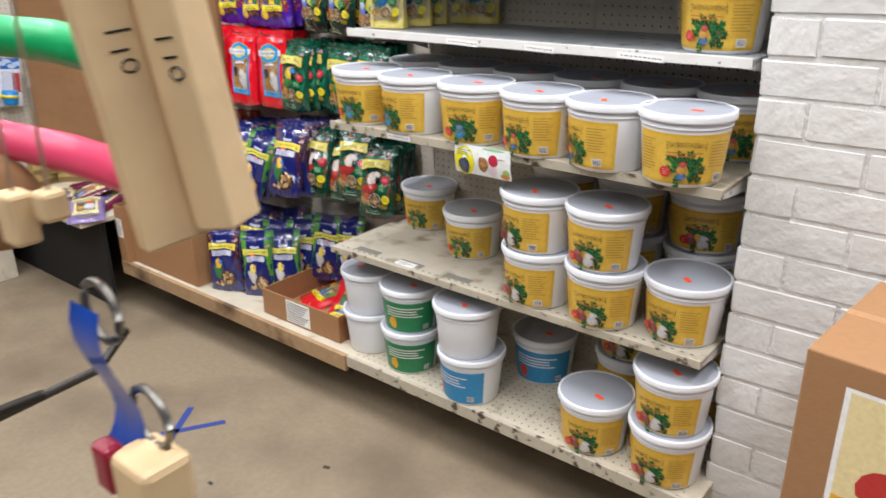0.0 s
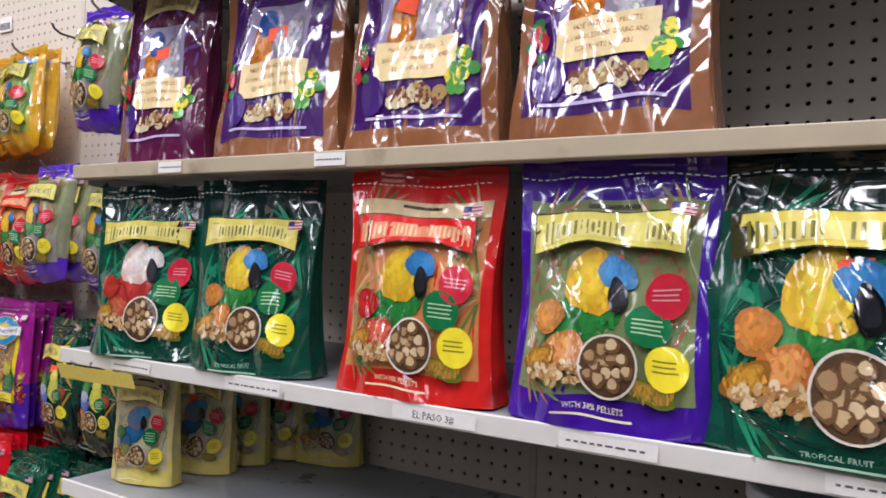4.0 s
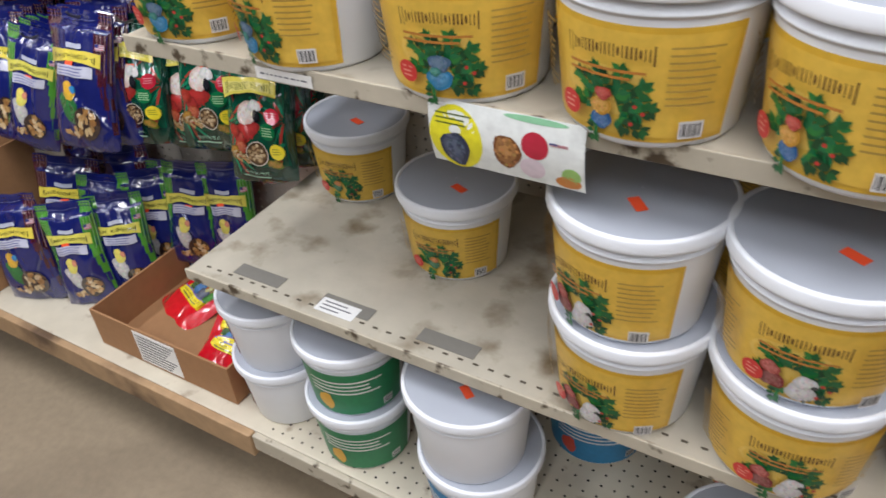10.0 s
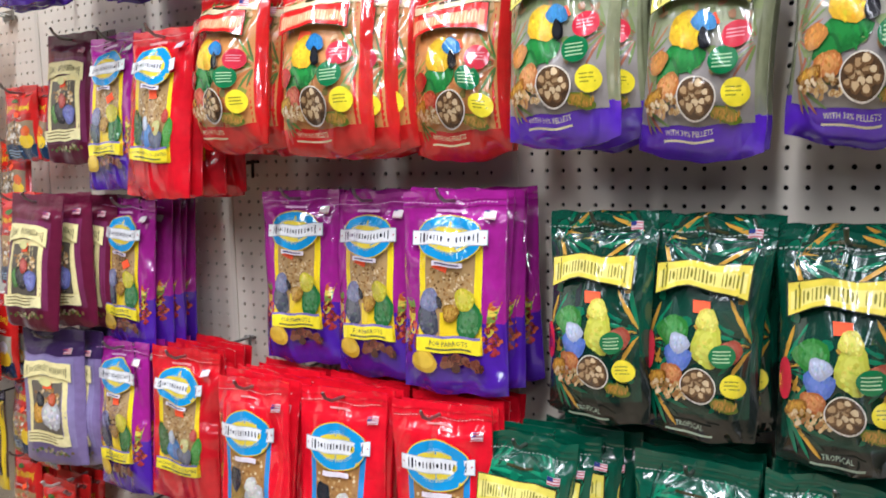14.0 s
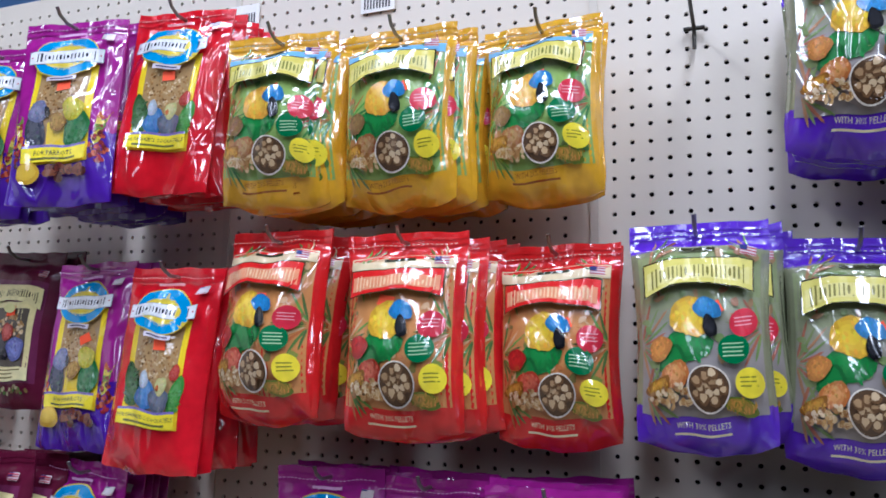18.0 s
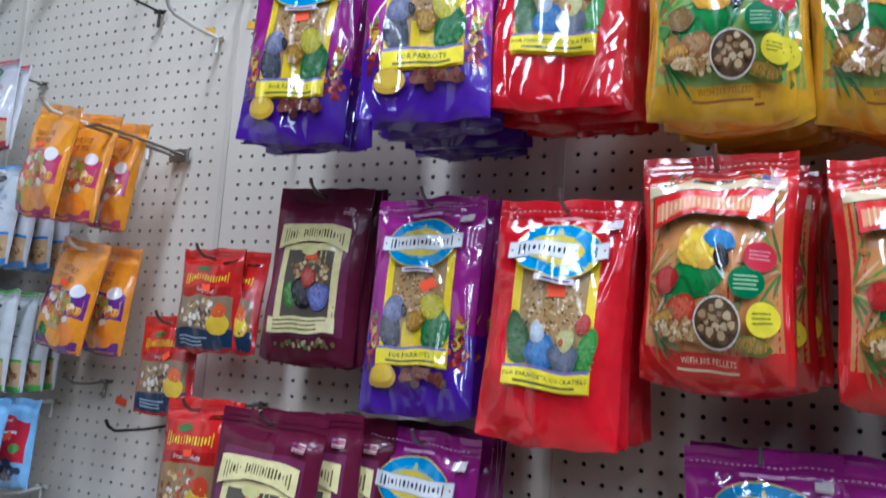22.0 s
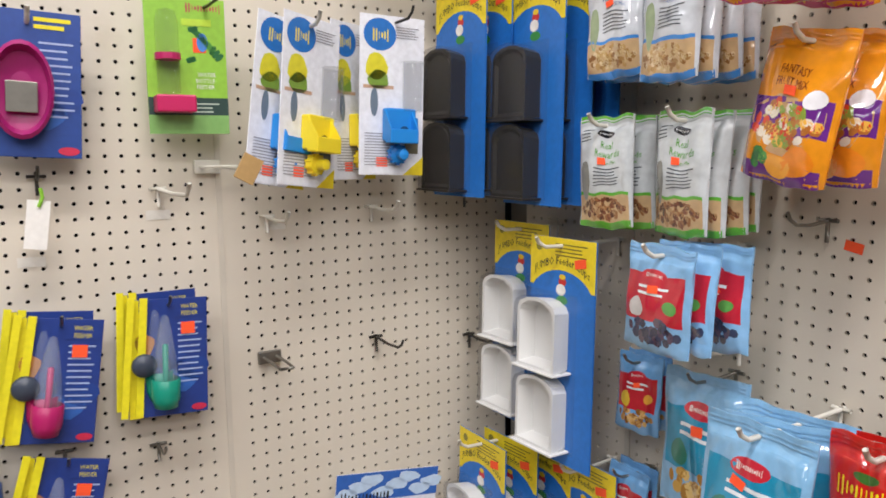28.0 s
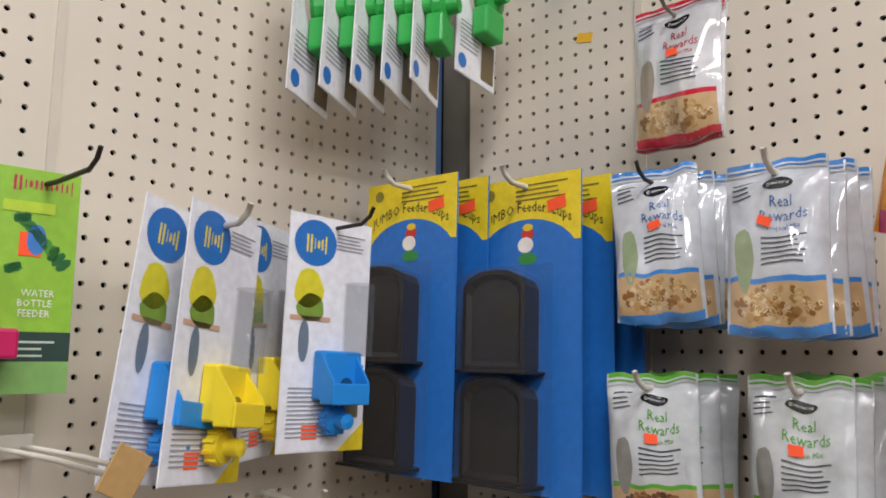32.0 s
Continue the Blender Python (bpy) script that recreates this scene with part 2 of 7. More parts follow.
# ---- mesh helpers ----
class Shape:
    """Collects faces with a printed colour each, then links them as one mesh."""

    def __init__(self):
        self.v, self.f, self.c = [], [], []

    def face(self, pts, colour=(0.5, 0.5, 0.5)):
        n = len(self.v)
        self.v.extend(tuple(p) for p in pts)
        self.f.append(tuple(range(n, n + len(pts))))
        self.c.append(colour)

    def grid(self, fn, nu, nv, colour=(0.5, 0.5, 0.5), flip=False):
        n = len(self.v)
        for j in range(nv + 1):
            for i in range(nu + 1):
                self.v.append(tuple(fn(i / nu, j / nv)))
        for j in range(nv):
            for i in range(nu):
                a = n + j * (nu + 1) + i
                q = (a, a + 1, a + nu + 2, a + nu + 1)
                self.f.append(q[::-1] if flip else q)
                self.c.append(colour(i / nu, j / nv) if callable(colour) else colour)

    def box(self, x0, x1, y0, y1, z0, z1, colour=(0.5, 0.5, 0.5), m=None, bevel=0.0):
        bm = bmesh.new()
        bmesh.ops.create_cube(bm, size=1.0)
        for w in bm.verts:
            w.co = Vector(((x0 + x1) / 2 + w.co.x * (x1 - x0), (y0 + y1) / 2 + w.co.y * (y1 - y0), (z0 + z1) / 2 + w.co.z * (z1 - z0)))
        if bevel:
            bmesh.ops.bevel(bm, geom=bm.edges[:], offset=bevel, segments=2, affect="EDGES", profile=0.5)
        self.take(bm, colour, m)

    def take(self, bm, colour=(0.5, 0.5, 0.5), m=None):
        n = len(self.v)
        bm.verts.index_update()
        for w in bm.verts:
            self.v.append(tuple(m @ w.co if m else w.co))
        for fc in bm.faces:
            self.f.append(tuple(n + w.index for w in fc.verts))
            self.c.append(colour)
        bm.free()

    def lathe(self, prof, seg=36, colour=(0.5, 0.5, 0.5), m=None):
        n = len(self.v)
        for r, z in prof:
            for k in range(seg):
                a = 2 * math.pi * k / seg
                p = Vector((r * math.cos(a), r * math.sin(a), z))
                self.v.append(tuple(m @ p if m else p))
        for j in range(len(prof) - 1):
            for k in range(seg):
                a, b = n + j * seg + k, n + j * seg + (k + 1) % seg
                self.f.append((a, b, b + seg, a + seg))
                self.c.append(colour)

    def tube(self, pts, r, colour=(0.5, 0.5, 0.5), seg=6):
        pts = [Vector(p) for p in pts]
        n = len(self.v)
        for i, p in enumerate(pts):
            d = (pts[min(i + 1, len(pts) - 1)] - pts[max(i - 1, 0)]).normalized()
            s = d.cross(Vector((0, 0, 1)) if abs(d.z) < 0.9 else Vector((1, 0, 0))).normalized()
            t = s.cross(d)
            for k in range(seg):
                a = 2 * math.pi * k / seg
                self.v.append(tuple(p + r * (math.cos(a) * s + math.sin(a) * t)))
        for i in range(len(pts) - 1):
            for k in range(seg):
                a, b = n + i * seg + k, n + i * seg + (k + 1) % seg
                self.f.append((a, b, b + seg, a + seg))
                self.c.append(colour)
        self.f.append(tuple(range(n, n + seg)))
        self.f.append(tuple(range(n + (len(pts) - 1) * seg, n + len(pts) * seg))[::-1])
        self.c.extend([colour, colour])

    def mesh(self, name, mat, smooth=False):
        me = bpy.data.meshes.new(name)
        me.from_pydata(self.v, [], self.f)
        me.materials.append(mat)
        at = me.attributes.new("ink", "FLOAT_COLOR", "FACE")
        at.data.foreach_set("color", np.array([(*c[:3], 1.0) for c in self.c], dtype=np.float32).ravel())
        if smooth:
            me.polygons.foreach_set("use_smooth", [True] * len(me.polygons))
        me.update()
        return me


def part(name, shape, mat, parent, label="", smooth=False):
    """Links a shape as one mesh object under a thing or a part."""
    ob = new(name, shape.mesh(name, mat, smooth))
    ob.parent = parent
    if label:
        ob["label"] = label
    return ob


def thing(name, label, category, group="", m=None):
    ob = new(name)
    ob.empty_display_size = 0.02
    tagged(ob, label, category, group)
    if m is not None:
        ob.matrix_basis = m
    return ob


def solid(name, shape, mat, label="", category="", group="", kind="", m=None, smooth=False):
    ob = new(name, shape.mesh(name, mat, smooth))
    tagged(ob, label, category, group, kind)
    if m is not None:
        ob.matrix_basis = m
    return ob


WHITE, BLACK, CREAM = hexa("eceae4"), hexa("17161a"), hexa("ecdf9a")
ORANGE = hexa("ff5a2c")


class Print:
    """Printed artwork laid over a curved front: surf(u, v, lift) gives the place."""

    def __init__(self, surf, aspect):
        self.s, self.surf, self.k, self.layer = Shape(), surf, aspect, 1

    def up(self):
        self.layer += 1

    def lift(self):
        return 0.0007 + 0.0002 * self.layer

    def rect(self, u0, v0, u1, v1, c, n=None, skew=0.0):
        nu, nv = max(1, round(abs(u1 - u0) * 20)), max(1, round(abs(v1 - v0) * 28))
        h = self.lift()
        self.s.grid(lambda a, b: self.surf(u0 + (u1 - u0) * a + skew * b, v0 + (v1 - v0) * b, h), nu, nv, c)

    def oval(self, cu, cv, ru, rv, c, seg=14, turn=0.0, wob=0.0):
        h = self.lift()
        rings = 2 if max(ru, rv) > 0.06 else 1
        ca, sa = math.cos(turn), math.sin(turn)
        pts = []
        for k in range(seg):
            a = 2 * math.pi * k / seg
            g = 1 + wob * math.sin(3 * a + cu * 40) + wob * 0.6 * math.sin(5 * a + cv * 50)
            x, y = ru * math.cos(a) * g, rv / self.k * math.sin(a) * g
            pts.append((x * ca - y * sa, (x * sa + y * ca) * self.k))
        n = len(self.s.v)
        self.s.v.append(tuple(self.surf(cu, cv, h)))
        for r in range(1, rings + 1):
            for x, y in pts:
                self.s.v.append(tuple(self.surf(cu + x * r / rings, cv + y * r / rings, h)))
        for k in range(seg):
            self.s.f.append((n, n + 1 + k, n + 1 + (k + 1) % seg))
            self.s.c.append(c)
        for r in range(1, rings):
            o = n + 1 + (r - 1) * seg
            for k in range(seg):
                self.s.f.append((o + k, o + seg + k, o + seg + (k + 1) % seg, o + (k + 1) % seg))
                self.s.c.append(c)

    def blob(self, cu, cv, ru, rv, c0, c1, turn=0.0, wob=0.07, steps=3):
        """A round printed picture, darker at its rim, broken up by small flecks."""
        rnd = random.Random(int(cu * 977 + cv * 571 + ru * 311))
        for i in range(steps):
            g, q = 1 - 0.25 * i, 0.75 * i / max(1, steps - 1)
            self.oval(cu - 0.1 * ru * q, cv + 0.12 * rv * q, ru * g, rv * g, tuple(x * (1 - q) + y * q for x, y in zip(c0, c1)), seg=16, turn=turn, wob=wob)
            self.up()
        for i in range(34 if steps > 2 else 0):
            a, r = rnd.random() * 6.283, math.sqrt(rnd.random()) * 0.85
            k = rnd.random()
            self.oval(cu + ru * r * math.cos(a), cv + rv * r * math.sin(a), ru * 0.16, rv * 0.1, tuple(max(0, x * (1 - k) + y * k) * (0.85 + 0.3 * rnd.random()) for x, y in zip(c0, c1)), seg=6, turn=1.2 + rnd.random())
        self.up()

    def leaf(self, cu, cv, ln, turn, c, slim=0.62):
        """A pointed leaf growing from its foot."""
        h, ca, sa = self.lift(), math.cos(turn), math.sin(turn)
        pts = []
        for a, w in ((0, 0), (0.3, slim * 0.9), (0.6, slim * 0.8), (1, 0), (0.6, -slim * 0.8), (0.3, -slim * 0.9)):
            x, y = ln * a, ln * w * 0.5
            pts.append((cu + x * ca - y * sa, cv + (x * sa + y * ca) * self.k))
        self.s.face([self.surf(u, v, h) for u, v in pts], c)

    def sprig(self, cu, cv, ln, turn, greens, rnd, pairs=5):
        """A leafy twig: pairs of leaves along a bent stem."""
        for i in range(pairs):
            k = (i + 0.6) / pairs
            a = turn + 0.35 * k
            u, v = cu + ln * k * math.cos(a), cv + ln * k * math.sin(a) * self.k
            for side in (-1, 1):
                self.leaf(u, v, ln * (0.5 - 0.18 * k) * rnd.uniform(0.8, 1.2), a + side * rnd.uniform(0.6, 1.1), greens[rnd.randrange(len(greens))])
            if i % 2 == 0:
                self.up()
        self.leaf(u, v, ln * 0.35, a, greens[0])

    def poly(self, pts, c):
        h = self.lift()
        self.s.face([self.surf(u, v, h) for u, v in pts], c)

    def banner(self, u0, u1, v, hv, c, bend=0.03, c2=None):
        """A bowed strip, thicker at its ends, as a name plate."""
        h = self.lift()
        self.s.grid(lambda a, b: self.surf(u0 + (u1 - u0) * a, v + bend * (1 - (2 * a - 1) ** 2) + (b - 0.5) * hv * (1 + 0.35 * (2 * a - 1) ** 2), h), 8, 2, c)

    def strokes(self, u0, u1, v, hv, c, count=10, bend=0.0, seed=1):
        """A name given as a plain row of fine bars and dots, taller at both ends."""
        rnd = random.Random(seed)
        n = count * 2
        w = (u1 - u0) / n
        for i in range(n):
            a = (i + 0.5) / n
            cu, cv = u0 + (u1 - u0) * a, v + bend * (1 - (2 * a - 1) ** 2)
            hh = hv * (1.1 if i in (0, 1, n - 1) else 0.68)
            wd = w * rnd.uniform(0.11, 0.26)
            if i % 5 == 3:
                self.oval(cu, cv, w * 0.34, hh * 0.4, c, seg=9)
            else:
                self.rect(cu - wd, cv - hh / 2, cu + wd, cv + hh / 2, c)

    def lines(self, u0, u1, v, n, step, hv, c, seed=1):
        rnd = random.Random(seed)
        for i in range(n):
            e = u1 - (u1 - u0) * 0.25 * rnd.random()
            self.rect(u0, v - i * step, e, v - i * step + hv, c)

    def words(self, text, cu, cv, height, c, squeeze=1.0, bend=0.0):
        """Lettering in the built-in font, height and place as fractions of the front."""
        cu_data = bpy.data.curves.new("words", "FONT")
        cu_data.body, cu_data.align_x, cu_data.align_y, cu_data.size, cu_data.resolution_u = text, "CENTER", "CENTER", 1.0, 1
        holder = bpy.data.objects.new("words", cu_data)
        me = bpy.data.meshes.new_from_object(holder)
        h, n = self.lift(), len(self.s.v)
        for w in me.vertices:
            du = w.co.x * height / self.k * squeeze
            self.s.v.append(tuple(self.surf(cu + du, cv + w.co.y * height - bend * du * du * 4, h)))
        for p in me.polygons:
            self.s.f.append(tuple(n + i for i in p.vertices))
            self.s.c.append(c)
        bpy.data.objects.remove(holder)
        bpy.data.curves.remove(cu_data)
        bpy.data.meshes.remove(me)

    def scatter(self, cu, cv, ru, rv, n, size, colours, seed=1, wob=0.0):
        rnd = random.Random(seed)
        for i in range(n):
            a, r = rnd.random() * 6.283, math.sqrt(rnd.random())
            self.oval(cu + ru * r * math.cos(a), cv + rv * r * math.sin(a), size * (0.7 + 0.6 * rnd.random()), size * self.k * (0.7 + 0.6 * rnd.random()), colours[i % len(colours)], seg=7, turn=rnd.random() * 3, wob=wob)


# ---- pouches ----
def pouch_surface(w, h, d, stand, seed, header=0.12):
    """Front and back of a filled pouch that faces -y; the origin is the middle of its top (hanging) or of its foot (standing)."""
    def depth(u, v):
        e = max(0.0, 1 - (2 * abs(u)) ** 2.6)
        t = min(1.0, v / (1 - header))
        if stand:
            f = max(0.0, 1 - t ** 1.25) ** 0.8
            return d * 0.5 * f * (0.45 + 0.55 * e)
        f = math.sin(math.pi * min(1.0, 0.1 + 0.9 * (1 - t) ** 1.35)) ** 0.6 if t < 1 else 0.0
        return d * 0.5 * f * e ** 0.6

    def wrinkle(u, v):
        k = w / 0.16
        q = noise.noise(Vector((u * 4 * k, v * 3.2 * h / 0.26, seed)))
        q2 = noise.noise(Vector((u * 2.2, v * 3, seed + 7)))
        full = min(1, depth(u, v) / (0.12 * d) + 0.2)
        return 0.0058 * q * full * k ** 0.5 + 0.004 * q2

    def pt(u, v, y):
        squeeze = 1 - (0.03 + (0.05 if d > 0.05 else 0.0)) * math.sin(math.pi * min(1.0, v * 1.1)) - (0.05 * max(0.0, 1 - v / 0.12) if d > 0.05 and not stand else 0.0)
        drop = 0.0 if stand else 0.16 * d * max(0.0, 1 - v / 0.2) * (1 - (2 * u) ** 2)
        sag = 0.006 * noise.noise(Vector((u * 4, v * 3, seed + 3)))
        return (u * w * squeeze, y, (v - (0 if stand else 1)) * h - drop + sag * (0 if stand and v < 0.05 else 1))

    def front(u, v, lift=0.0):
        return pt(u, v, -depth(u, v) - wrinkle(u, v) - 0.0012 - lift)

    def back(u, v):
        return pt(u, v, depth(u, v) * (1.0 if stand else 0.7) - wrinkle(u, v) * 0.4 + 0.0012)
    return front, back


def pouch_body(front, back, colour):
    s = Shape()
    nu, nv = 24, 36
    s.grid(lambda a, b: front(a - 0.5, b), nu, nv, colour)
    s.grid(lambda a, b: back(a - 0.5, b), nu, nv, colour, flip=True)
    for e in (-0.5, 0.5):
        s.grid(lambda a, b: [front(e, b)[i] * (1 - a) + back(e, b)[i] * a for i in range(3)], 1, nv, colour, flip=e < 0)
    for e in (0.0, 1.0):
        s.grid(lambda a, b: [front(a - 0.5, e)[i] * (1 - b) + back(a - 0.5, e)[i] * b for i in range(3)], nu, 1, colour, flip=e == 0)
    return s


PELLET = [hexa("b9935c"), hexa("8f6436"), hexa("d8c199"), hexa("a17a48"), hexa("c9ae7e")]
GREENS = [hexa("2f7d3a"), hexa("1f6a35"), hexa("4c9a3e")]


def flag(p, u, v):
    p.rect(u, v, u + 0.11, v + 0.042, hexa("d8ccd0"))
    p.up()
    for i in range(3):
        p.rect(u, v + 0.003 + i * 0.014, u + 0.11, v + 0.009 + i * 0.014, hexa("b03a48"))
    p.up()
    p.rect(u, v + 0.02, u + 0.05, v + 0.042, hexa("2f3a78"))


def mix(a, c, k):
    return tuple(x * (1 - k) + y * k for x, y in zip(a, c))


def art_berries(p, c):
    """Pellet pouch: name plate, leafy scene with soft picture blots, a bowl of pellets and three round seals."""
    lo, hi = c["lo"], c["hi"]
    p.rect(-0.44, lo, 0.44, hi, c["scene"])
    p.up()
    if c.get("low"):
        for q in range(4):
            p.rect(-0.44, lo, 0.44, 0.62 - 0.05 * q, mix(c["scene"], c["low"], 0.25 + 0.25 * q))
            p.up()
    rnd = random.Random(c["seed"])
    for fan, (fu, fv) in enumerate(((-0.44, lo + 0.3), (0.44, lo + 0.34), (-0.36, hi - 0.06), (0.4, hi - 0.08), (-0.4, lo + 0.08))):
        for i in range(11):
            a = (i / 10 - 0.5) * 2.6 + (0 if fu < 0 else math.pi)
            ln = (0.15 if c["seed"] in (6, 7, 8) else 0.09) + 0.06 * rnd.random()
            p.oval(fu + (ln + 0.03) * math.cos(a) * 0.9, min(hi - 0.02, max(lo + 0.02, fv + (ln + 0.03) * math.sin(a) * p.k)), ln, 0.0105 if c["seed"] in (6, 7, 8) else 0.007, mix(c["bits"][(i + fan) % len(c["bits"])], c["scene"], 0.15), seg=8, turn=a)
        p.up()
    for i in range(30):
        p.oval(-0.41 + 0.82 * rnd.random(), lo + 0.03 + (hi - lo - 0.06) * rnd.random(), 0.015 + 0.03 * rnd.random(), 0.01 + 0.018 * rnd.random(), mix(c["bits"][i % len(c["bits"])], c["scene"], 0.35), seg=7, turn=rnd.random() * 3, wob=0.15)
    p.up()
    if c.get("sky"):
        p.rect(-0.44, hi - 0.07, 0.44, hi, c["sky"])
        p.up()
    p.rect(-0.13, hi - 0.032, 0.13, hi - 0.018, c["plate_ink"])
    if c.get("stripes"):
        for i in range(10):
            p.rect(-0.47 + i * 0.1, hi - 0.07, -0.42 + i * 0.1, 0.985, c["stripes"])
        p.up()
        p.rect(-0.27, 0.6, 0.27, 0.67, hexa("c9cad2"))
    # soft pictures
    if c.get("flock"):
        for u, v, ru, rv, col in c["flock"]:
            p.blob(u, v, ru, rv * p.k, mix(col, BLACK, 0.3), mix(col, WHITE, 0.08), wob=0.08)
        p.oval(-0.41, 0.36, 0.06, 0.09, hexa("c4283c"), seg=18)
    else:
        p.blob(-0.1, 0.4, 0.19, 0.12 * p.k, mix(c["b2"], BLACK, 0.35), c["b2"], 0.25)
        p.blob(-0.2, 0.34, 0.1, 0.1 * p.k, mix(c["b2"], BLACK, 0.5), mix(c["b2"], BLACK, 0.1), 0.4, steps=2)
        p.blob(-0.07, 0.53, 0.145, 0.15 * p.k, mix(c["b1"], hexa("b5651c"), 0.45), c["b1"])
        p.blob(0.06, 0.575, 0.105, 0.075 * p.k, mix(c["b3"], BLACK, 0.3), c["b3"], -0.25)
        p.blob(0.075, 0.495, 0.05, 0.085 * p.k, hexa("0c0d10"), hexa("26272c"), 0.2, steps=2)
        p.blob(-0.29, 0.4, 0.085, 0.085 * p.k, mix(c["fruit"], BLACK, 0.4), c["fruit"])
    p.blob(-0.18, 0.28, 0.1, 0.09 * p.k, mix(c["fruit"], hexa("8a3a1c"), 0.6), mix(c["fruit"], hexa("e8c48a"), 0.25))
    p.blob(-0.31, 0.24, 0.1, 0.06 * p.k, hexa("8a5a1c"), hexa("d9a43a"), 0.5)
    p.blob(0.26, 0.16, 0.12, 0.05 * p.k, hexa("5a6a1c"), hexa("c98a3a"), -0.3)
    if not c.get("flock"):
        p.oval(0.315, 0.5, 0.1, 0.1 * p.k, hexa("c4283c"), seg=20)
    p.oval(0.235, 0.39, 0.11, 0.1 * p.k, hexa("17703f"), seg=20)
    p.up()
    if not c.get("flock"):
        p.lines(0.25, 0.385, 0.52, 3, 0.017, 0.0055, hexa("e29aa2"), 3)
    p.lines(0.16, 0.31, 0.41, 4, 0.017, 0.006, hexa("a9d0a0"), 4)
    p.scatter(-0.17, 0.2, 0.2, 0.04, 70, 0.017, PELLET, c["seed"] + 5)
    p.up()
    p.oval(0.33, 0.25, 0.1, 0.1 * p.k, hexa("efdd2f"), seg=20)
    p.up()
    p.lines(0.265, 0.4, 0.27, 3, 0.018, 0.006, hexa("8a8a2a"), 6)
    p.oval(0.05, 0.235, 0.148, 0.148 * p.k, hexa("ded6c6"), seg=26)
    p.up()
    p.oval(0.05, 0.235, 0.138, 0.138 * p.k, hexa("55402c"), seg=24)
    p.up()
    rnd = random.Random(c["seed"] + 9)
    for i in range(14):
        a, r = i * 2.4, math.sqrt(i / 14) * 0.108
        q = 0.8 + 0.5 * rnd.random()
        u, v = 0.05 + r * math.cos(a), 0.235 + r * math.sin(a) * p.k
        p.oval(u, v, 0.034 * q, 0.034 * q * p.k, hexa("6e5134"), seg=9, wob=0.1)
        p.up()
        p.oval(u - 0.005, v + 0.005, 0.024 * q, 0.024 * q * p.k, (hexa("a98a62"), hexa("c4a87e"), hexa("d0b890"))[i % 3], seg=8, wob=0.14)
    p.up()
    p.banner(-0.395, 0.395, 0.712, 0.116, c["plate_ink"], 0.024)
    p.up()
    p.banner(-0.385, 0.385, 0.712, 0.106, c["plate"], 0.024)
    p.up()
    p.banner(-0.365, 0.365, 0.707, 0.06, mix(c["plate"], hexa("efe6a8"), 0.35), 0.024)
    p.up()
    p.strokes(-0.34, 0.34, 0.71, 0.078, mix(c["name_ink"], c["plate"], 0.25), 11, 0.022, c["seed"])
    p.words(c.get("line", "WITH 30% PELLETS"), 0, lo - 0.032, 0.03, c.get("foot_ink", hexa("e8dcb0")), 0.9)
    p.lines(-0.2, 0.2, lo - 0.065, 1, 0.02, 0.008, c.get("foot_ink", hexa("e8dcb0")))
    flag(p, 0.3, hi - 0.062)
    for i in range(24):
        p.rect(-0.46 + 0.038 * i, 0.925, -0.438 + 0.038 * i, 0.929, mix(c["scene"], WHITE, 0.5))


def art_gusset(p, c):
    """Dark pouch with finely striped side folds, a yellow plate, a pale strip and two pictures near its foot."""
    edge = c["stripes"]
    for side in (-1, 1):
        p.rect(side * 0.29, 0.66, side * 0.495, 0.985, edge)
        for i in range(6):
            inner = 0.33 + 0.024 * i
            p.rect(side * inner, 0.57 - 0.09 * i, side * 0.495, 0.66 - 0.09 * i, mix(edge, BLACK, 0.06 * i))
    p.up()
    for side in (-1, 1):
        for i in range(4):
            u = side * (0.315 + 0.048 * i)
            p.rect(u, 0.5 + 0.05 * (3 - i), u + 0.014, 0.985, mix(edge, BLACK, 0.45))
            p.rect(u + 0.02, 0.5 + 0.05 * (3 - i), u + 0.027, 0.985, mix(edge, WHITE, 0.25))
    p.up()
    p.blob(-0.13, 0.3, 0.13, 0.12, mix(c["b1"], BLACK, 0.3), c["b1"], 0.3, 0.1)
    p.blob(-0.1, 0.42, 0.1, 0.075, mix(c["b2"], BLACK, 0.1), c["b2"], 0.2, 0.1)
    p.blob(-0.03, 0.44, 0.05, 0.03, mix(c["b3"], BLACK, 0.2), c["b3"], steps=2)
    p.oval(0.14, 0.2, 0.2, 0.2 * p.k, hexa("3b2a26"), seg=22)
    p.up()
    p.scatter(0.14, 0.2, 0.15, 0.15 * p.k, 16, 0.045, PELLET, c["seed"] + 5)
    p.up()
    p.scatter(-0.1, 0.13, 0.14, 0.03, 12, 0.03, PELLET, c["seed"] + 8)
    p.rect(-0.3, 0.535, 0.3, 0.612, hexa("c4c4d2"))
    p.up()
    p.lines(-0.27, 0.2, 0.59, 3, 0.022, 0.008, hexa("6a6c98"), 3)
    p.banner(-0.43, 0.4, 0.66, 0.075, c["plate"], 0.02)
    p.up()
    p.strokes(-0.36, 0.34, 0.66, 0.045, c["name_ink"], 11, 0.018, c["seed"])
    p.rect(-0.14, 0.73, 0.14, 0.765, hexa("b9bccb"))
    flag(p, 0.33, 0.74)
    for i in range(14):
        p.rect(-0.26 + 0.038 * i, 0.93, -0.238 + 0.038 * i, 0.934, hexa("8a90c0"))


